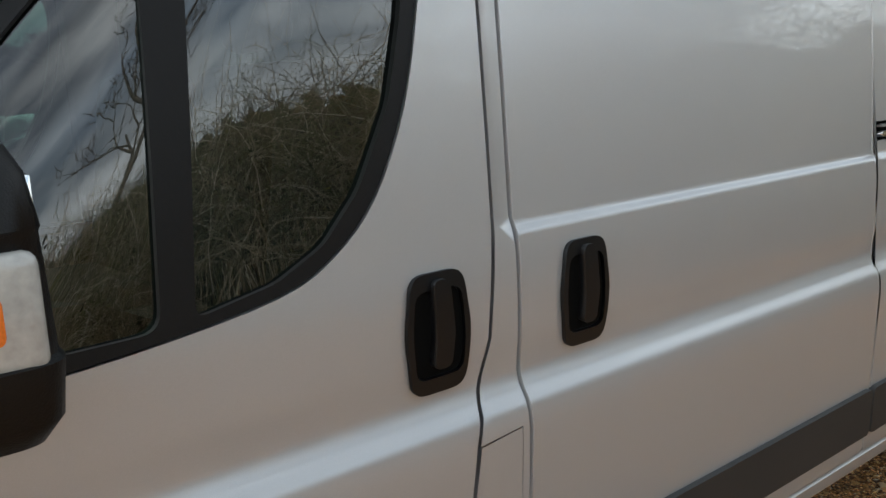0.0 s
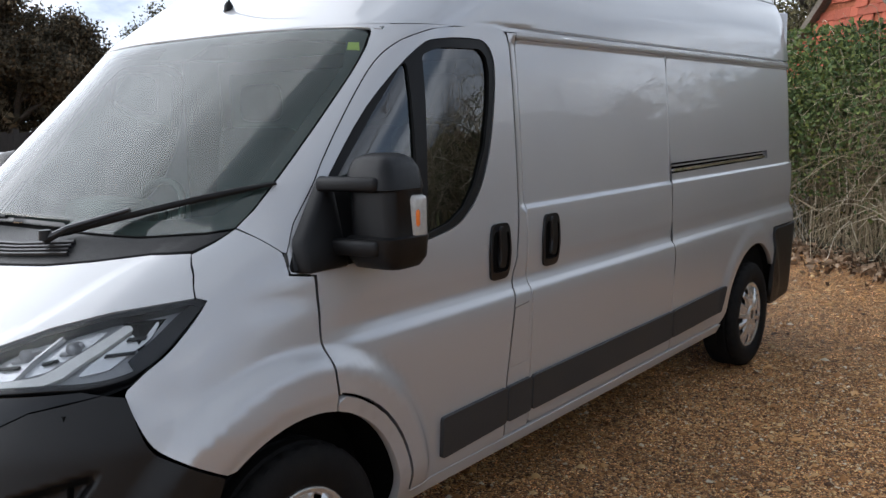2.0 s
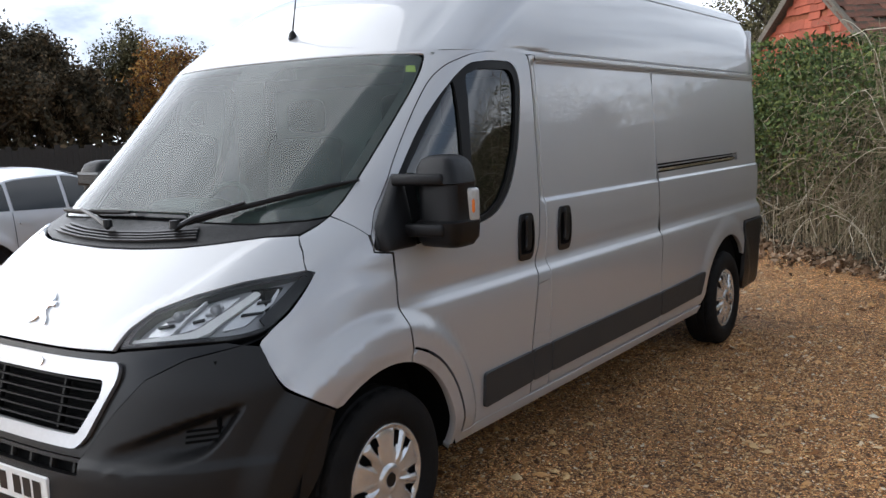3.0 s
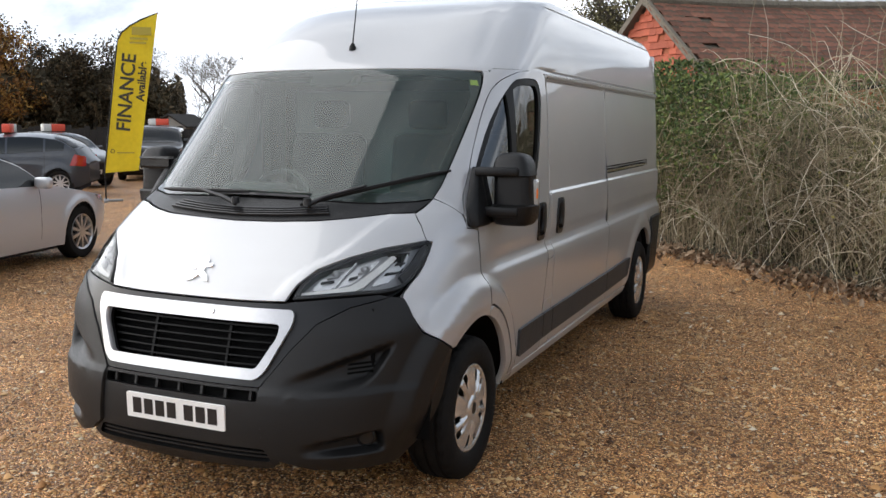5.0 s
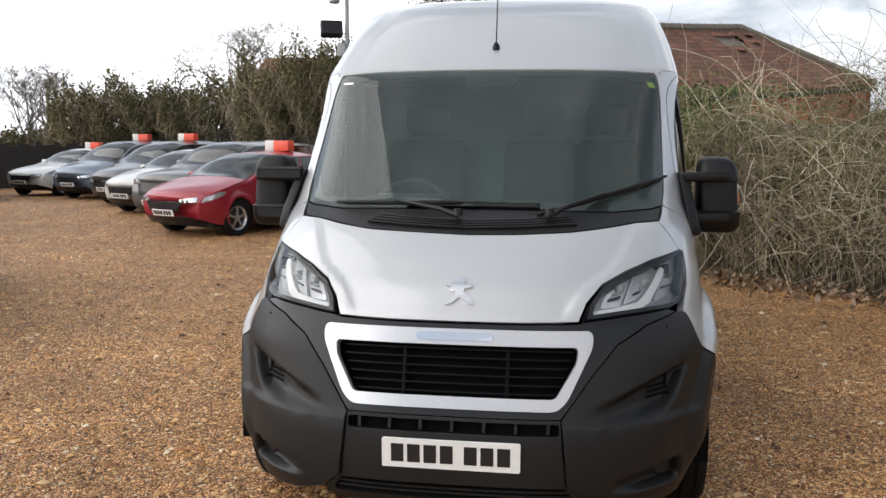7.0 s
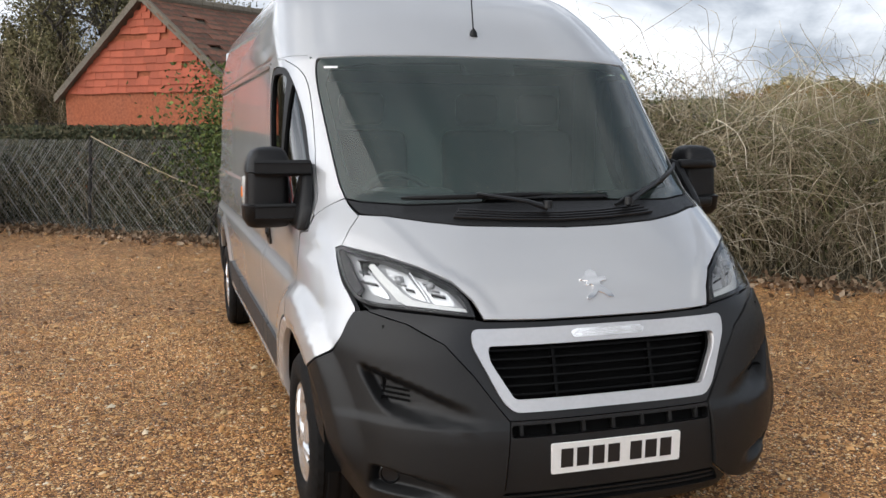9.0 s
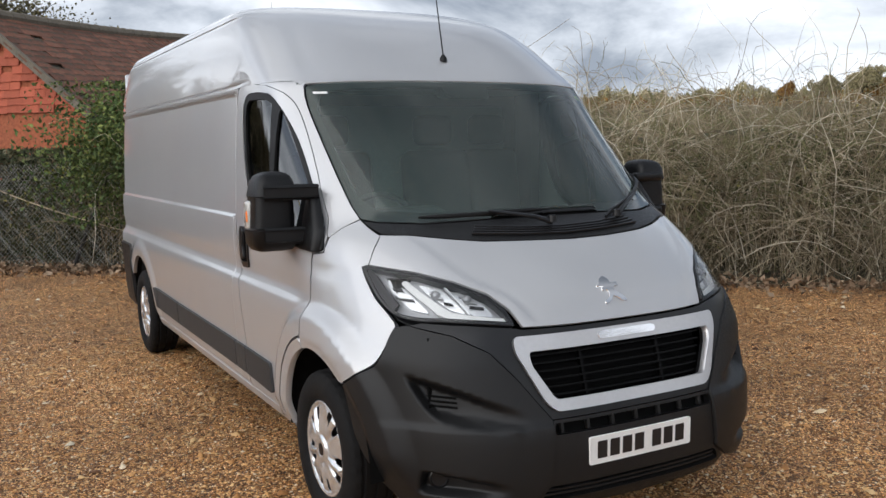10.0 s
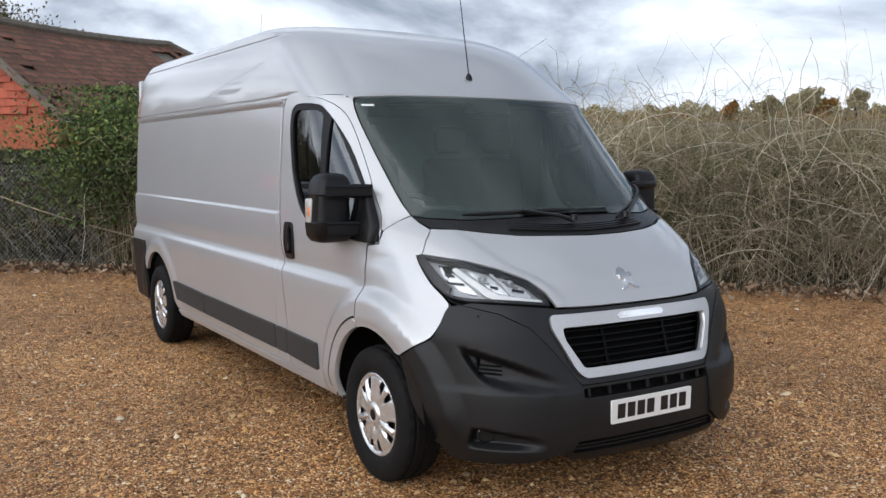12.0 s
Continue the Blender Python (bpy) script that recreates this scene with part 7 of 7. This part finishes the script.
    def screen_panel(y0, y1, nm):
        line = [(-wf(y0, .93), y0 + .05), (-wf(y0, .6), y0), (0, y0 - .02), (wf(y0, .6), y0), (wf(y0, .93), y0 + .05), (wf(y1, .93), y1 - .01), (0, y1 - .03), (-wf(y1, .93), y1 - .01)]
        g = part(nm, sheet(line, crown, .09, .006, off=.006), CAR_GLASS if nm == "windscreen" else CAR_GLASS, ob)
        part("blackout", sheet(line, crown, .09, .0, off=.0025), CAR_IN, g)
    screen_panel(screen[0], screen[1], "windscreen")
    if rear:
        screen_panel(rear[0], rear[1], "rear_window")
    y0, y1 = screen[0] + .32, (rear[1] if rear else length) - .30
    for s in (1, -1):
        S = lambda y, z, s=s: Vector((s * hw(y, z), y, z))
        up = lambda y: tz(y) - .105
        ys = [y0 + (y1 - y0) * k / 10 for k in range(11)]
        cut = [y0 + (y1 - y0) * q for q in ((0, .52, 1) if doors == 1 else (0, .42, .78, 1))]
        for a, b in zip(cut, cut[1:]):
            yy = [a + .025 + (b - a - .05) * k / 6 for k in range(7)]
            line = [(y, bz(y) + .02) for y in yy] + [(y, max(up(y), bz(y) + .03)) for y in yy[::-1]]
            w = part("side_window", sheet(line, S, .08, .004, off=.006, flip=s < 0), CAR_GLASS, ob)
            part("blackout", sheet(line, S, .08, .0, off=.002, flip=s < 0), CAR_IN, w)
        for a in cut[1:-1] + [cut[0] + .05]:
            part("door_seam", sheet([(a - .004, sill + .12), (a + .004, sill + .12), (a + .004, bz(a)), (a - .004, bz(a))], S, .1, .0, off=.002, flip=s < 0), CAR_IN, body)
        for a in cut[1:-1]:
            part("door_handle", sheet([(a - .22, bz(a) - .12), (a - .06, bz(a) - .12), (a - .06, bz(a) - .09), (a - .22, bz(a) - .09)], S, .08, .02, off=.02, flip=s < 0), paint, body)
        ml = y0 + .10
        bm = bmesh.new()
        box(bm, s * hw(ml, bz(ml)) - (.0 if s > 0 else .20), s * hw(ml, bz(ml)) + (.20 if s > 0 else .0), ml - .06, ml + .05, bz(ml) + .0, bz(ml) + .13, .035)
        part("door_mirror", bm, paint, ob, smooth=50)
        # lamps
        F = lambda a, z, s=s: Vector((s * hw(a, z), a, z))
        part("headlamp", sheet(rounded([(.03, lamp[0]), (.42, lamp[1] - .05), (.50, lamp[1]), (.30, lamp[1] + .0), (.06, lamp[0] + .10)], .02), F, .05, .01, off=.006, flip=s < 0), CAR_LAMP, ob, "clear headlamp")
        part("tail_lamp", sheet(rounded([(length - .42, .72), (length - .05, .70), (length - .05, .92), (length - .30, .98)], .03), F, .05, .01, off=.006, flip=s < 0), RED_LENS, ob, "red tail lamp")
        if dark_sill:
            part("sill_cover", sheet([(hubs[0] + R + .08, sill), (hubs[1] - R - .08, sill), (hubs[1] - R - .08, sill + .10), (hubs[0] + R + .08, sill + .10)], S, .1, .01, off=.012, flip=s < 0), SMOOTH_BLACK, body)
    FM = lambda x, z: Vector((x, -.010, z))
    xw = hw(0, .5)
    part("grille", sheet(rounded([(-.36, grille_z[0]), (.36, grille_z[0]), (.44, grille_z[1]), (-.44, grille_z[1])], .03), FM, .06, .012), SMOOTH_BLACK, ob)
    for s in (1, -1):
        q = [(xw * .50, lamp[0] - .01), (xw * .97, lamp[0] + .02), (xw * .97, lamp[0] + .10), (xw * .56, lamp[0] + .06)]
        part("headlamp_glass", sheet([(s * x, z) for x, z in (q if s > 0 else q[::-1])], FM, .06, .01), CAR_LAMP, ob, "clear headlamp")
    part("intake", sheet(rounded([(-xw * .8, .24), (xw * .8, .24), (xw * .85, .36), (-xw * .85, .36)], .04), FM, .06, .012), SMOOTH_BLACK, ob)
    if front_plate:
        pl = part("number_plate", sheet([(-.26, .37), (.26, .37), (.26, .48), (-.26, .48)], FM, .08, .01, off=.012), PLATE, ob)
        for k in range(7):
            x0 = -.22 + .062 * k + (.02 if k > 3 else 0)
            part("bar", sheet([(x0, .39), (x0 + .046, .39), (x0 + .046, .46), (x0, .46)], FM, .08, .0, off=.014), INK, pl)
    # wheels
    for yw in hubs:
        for s in (1, -1):
            wm = Matrix.Translation((s * (W - .115), yw, R)) @ pose(0, 0, 0, 0, 0, 0 if s > 0 else 180)
            w = empty("wheel", wm)
            w.parent = ob
            bm = bmesh.new()
            lathe(bm, [(R * .66, -.09), (R * .78, -.105), (R * .93, -.10), (R, -.07), (R, .07), (R * .93, .10), (R * .80, .105), (R * .67, .09)], 40)
            part("tyre", bm, TYRE, w, smooth=45)
            bm = bmesh.new()
            lathe(bm, [(R * .68, .08), (R * .66, .098), (R * .60, .085), (R * .56, .04)], 40)
            lathe(bm, [(R * .17, .07), (R * .14, .092), (0.0, .092)], 20)
            for k in range(spokes):
                mm = Matrix.Rotation(k * math.tau / spokes, 4, "X")
                box(bm, .06, .090, -R * .052, R * .052, R * .12, R * .63, 0, mm)
            part("rim", bm, ALLOY, w, smooth=40)
            bm = bmesh.new()
            lathe(bm, [(R * .64, .03), (.0, .03)], 24)
            part("brake", bm, CAR_IN, w)
    # nose and tail rounded in plan, the chin tucked in
    for ch in ob.children_recursive:
        if ch.type == "MESH" and ch.name.split(".")[0] not in ("tyre", "rim", "brake"):
            for v in ch.data.vertices:
                a, k, q = min(abs(v.co.x) / W, 1.0) ** 2.3, max(0.0, 1 - v.co.y / .95), max(0.0, 1 - (length - v.co.y) / .8)
                v.co.y += .30 * a * k + .13 * k * max(0.0, (.50 - v.co.z) / .28) ** 1.5 + .05 * k * max(0.0, (v.co.z - .62) / .2) - .22 * a * q
    return ob


def roof_sign(m, w=.62):
    ob = tagged(empty("roof_sign", m), "red and white price sign on a car roof", "sign", "roof signs")
    for x0, x1, mat, nm in ((-w / 2, -w * .12, SIGN_WHITE, "white_panel"), (-w * .12, w / 2, SIGN_RED, "red_panel")):
        bm = bmesh.new()
        box(bm, x0, x1, -.09, .09, 0, .20, .02)
        part(nm, bm, mat, ob, smooth=40)


HATCH = dict(top=[(0, .66), (.03, .74), (.12, .80), (.35, .87), (.95, .98), (1.25, 1.06), (1.75, 1.33), (2.2, 1.44), (2.8, 1.46), (3.4, 1.40), (3.9, 1.18), (4.10, .95), (4.25, .80)], belt=[(0, .80), (1.2, .93), (2.5, .97), (3.4, 1.03), (4.25, 1.05)], screen=(1.12, 2.05), rear=(3.35, 3.98))
SALOON = dict(top=[(0, .62), (.03, .70), (.15, .77), (.4, .83), (1.2, .94), (1.45, .99), (2.1, 1.33), (2.5, 1.41), (3.1, 1.40), (3.7, 1.22), (4.05, 1.08), (4.4, 1.04), (4.6, .85)], belt=[(0, .80), (1.4, .92), (2.6, .95), (3.8, .99), (4.6, 1.0)], screen=(1.38, 2.25), rear=(3.2, 4.0))
SUV = dict(top=[(0, .84), (.03, .93), (.12, .99), (.35, 1.03), (1.1, 1.10), (1.3, 1.15), (1.8, 1.53), (2.2, 1.63), (3.2, 1.65), (4.1, 1.61), (4.5, 1.42), (4.68, 1.10), (4.75, .9)], belt=[(0, .95), (1.3, 1.10), (2.6, 1.12), (4.0, 1.16), (4.75, 1.16)], screen=(1.24, 1.98), rear=(4.25, 4.62))
MPV = dict(top=[(0, .70), (.03, .79), (.12, .86), (.35, .94), (.85, 1.04), (1.05, 1.10), (1.8, 1.55), (2.2, 1.64), (3.2, 1.66), (4.0, 1.60), (4.35, 1.35), (4.5, 1.0), (4.58, .8)], belt=[(0, .90), (1.2, 1.0), (2.6, 1.03), (4.0, 1.10), (4.58, 1.1)], screen=(1.0, 2.0), rear=(4.0, 4.45))
RED_PAINT = paint_material("red_paint", (0.27, 0.007, 0.022), 0.15, 0.35, 0.05, 0.08)
WHITE_PAINT = paint_material("white_paint", (0.55, 0.55, 0.535), 0.0, 0.35, 0.0, 0.08)
BLUE_PAINT = paint_material("light_blue_paint", (0.11, 0.14, 0.18), 0.4, 0.35, 0.08, 0.08)
GREY_PAINT = paint_material("grey_paint", (0.05, 0.052, 0.055), 0.4, 0.35, 0.08, 0.1)
NAVY_PAINT = paint_material("dark_blue_grey_paint", (0.028, 0.036, 0.05), 0.4, 0.35, 0.05, 0.12)
BLACK_PAINT = paint_material("black_paint", (0.016, 0.018, 0.021), 0.3, 0.3, 0.05, 0.12)
SUV_PAINT = paint_material("silver_grey_paint", (0.10, 0.10, 0.098), 0.4, 0.35, 0.08, 0.1)


def parked(x, y, rz, nose_to_axle=0.0):
    return Matrix.Translation((x, y, 0)) @ pose(0, 0, 0, 0, 0, rz)


car(parked(-6.62, 10.2, -25), "hatchback", "dark red three-door hatchback with alloy wheels", RED_PAINT, 4.25, 1.77, hubs=(.92, 3.555), radius=.315, doors=1, dark_sill=True, spokes=5, **HATCH)
roof_sign(parked(-6.62, 10.2, -25) @ Matrix.Translation((.1, 2.75, 1.455)))
PARKED = ((-7.95, 12.4, -24), (-9.75, 14.5, -22), (-11.5, 16.9, -22), (-13.9, 19.2, -18), (-16.1, 20.3, -17), (-15.9, 17.0, 36))


def sign_on(place, y, z):
    roof_sign(parked(*place) @ Matrix.Translation((.1, y, z)))


car(parked(*PARKED[0]), "off_roader", "silver grey off-road car with black grille", SUV_PAINT, 4.75, 1.90, hubs=(.95, 3.70), radius=.37, grille_z=(.58, .82), lamp=(.80, .95), spokes=5, **SUV)
car(parked(*PARKED[1]), "small_car", "white small hatchback among parked cars", WHITE_PAINT, 4.25, 1.72, hubs=(.88, 3.45), radius=.30, **HATCH)
car(parked(*PARKED[2]), "hatchback", "dark grey hatchback with clear headlamps", GREY_PAINT, 4.58, 1.78, hubs=(.9, 3.6), radius=.32, **MPV)
sign_on(PARKED[2], 2.8, 1.655)
car(parked(*PARKED[3]), "people_carrier", "light blue people carrier with black grille", BLUE_PAINT, 4.58, 1.83, hubs=(.92, 3.70), radius=.32, **MPV)
sign_on(PARKED[3], 2.8, 1.655)
car(parked(*PARKED[4]), "saloon", "white saloon with dark kidney grille", WHITE_PAINT, 4.6, 1.82, hubs=(.80, 3.60), radius=.32, **SALOON)
sign_on(PARKED[4], 2.8, 1.405)
car(parked(*PARKED[5]), "off_roader", "black off-road car with chrome-barred grille", BLACK_PAINT, 4.75, 1.93, hubs=(.9, 3.80), radius=.38, grille_z=(.62, .86), lamp=(.80, .95), spokes=5, **SUV)
sign_on(PARKED[5], 2.6, 1.645)
SILVER_CAR = paint_material("silver_car_paint", (0.56, 0.57, 0.59), 0.5, 0.34, 0.08, 0.03)
car(parked(-7.13, 5.34, 192), "saloon", "silver saloon car with alloy wheels beside the van", SILVER_CAR, 4.6, 1.82, hubs=(.93, 3.63), radius=.335, spokes=10, **SALOON)
car(parked(-17.0, 10.2, -55), "hatchback", "dark blue-grey five-door hatchback", NAVY_PAINT, 4.25, 1.75, hubs=(.9, 3.5), radius=.31, **HATCH)
sign_on((-17.0, 10.2, -55), 2.3, 1.455)
car(parked(-15.1, 14.0, 70), "small_car", "dark grey hatchback behind the flag", GREY_PAINT, 4.25, 1.75, hubs=(.9, 3.5), radius=.31, **HATCH)
sign_on((-15.1, 14.0, 70), 2.5, 1.455)

# ---- loose gravel: the stones that the camera passes nearest ----
STONE = spread_material("gravel_stones", [(0, (0.08, 0.034, 0.013)), (0.2, (0.27, 0.118, 0.038)), (0.45, (0.50, 0.245, 0.085)), (0.7, (0.66, 0.365, 0.14)), (0.9, (0.74, 0.50, 0.24)), (1, (0.76, 0.66, 0.50))], 0.5)
n = 270000
px = np.concatenate([rng.uniform(-6.5, 5.5, n // 2), rng.normal(0, 2.6, n // 2)])
py = np.concatenate([rng.uniform(-3.2, 8.5, n // 2), rng.uniform(-2.6, 4.5, n // 2)])
ok = px + py < HEDGE_C - 0.1
px, py = px[ok], py[ok]
n = len(px)
oct_v = np.array([(1, 0, 0), (-1, 0, 0), (0, 1, 0), (0, -1, 0), (0, 0, 1), (0, 0, -1)], float)
oct_f = np.array([(0, 2, 4), (2, 1, 4), (1, 3, 4), (3, 0, 4)])
a = rng.uniform(0, math.tau, n)
s = rng.lognormal(math.log(0.0058), 0.36, n).clip(0.003, 0.013)
dim = np.stack([s * rng.uniform(.9, 1.5, n), s * rng.uniform(.7, 1.1, n), s * rng.uniform(.45, .8, n)], axis=1)
v = oct_v[None] * dim[:, None] + rng.normal(0, .12, (n, 6, 3)) * s[:, None, None]
c, sn = np.cos(a)[:, None], np.sin(a)[:, None]
v = np.stack([v[..., 0] * c - v[..., 1] * sn + px[:, None], v[..., 0] * sn + v[..., 1] * c + py[:, None], v[..., 2] + (dim[:, 2] * .3)[:, None]], axis=-1)
f = (oct_f[None] + (np.arange(n) * 6)[:, None, None]).reshape(-1, 3)
wide = 45000
qx, qy = rng.uniform(-13, 7, wide), rng.uniform(-1.5, 15, wide)
ok = (qx + qy < HEDGE_C - 0.1)
base = v[rng.integers(0, n, ok.sum())]
base = (base - base.mean(axis=1, keepdims=True)) * rng.uniform(1.2, 2.8, (ok.sum(), 1, 1))
base += np.stack([qx[ok], qy[ok], np.full(ok.sum(), .005)], axis=1)[:, None]
v = np.concatenate([v, base])
n = len(v)
f = (oct_f[None] + (np.arange(n) * 6)[:, None, None]).reshape(-1, 3)
stuff("gravel", mesh_of("gravel", v.reshape(-1, 3), f, STONE, True), "loose golden brown gravel stones", "gravel")
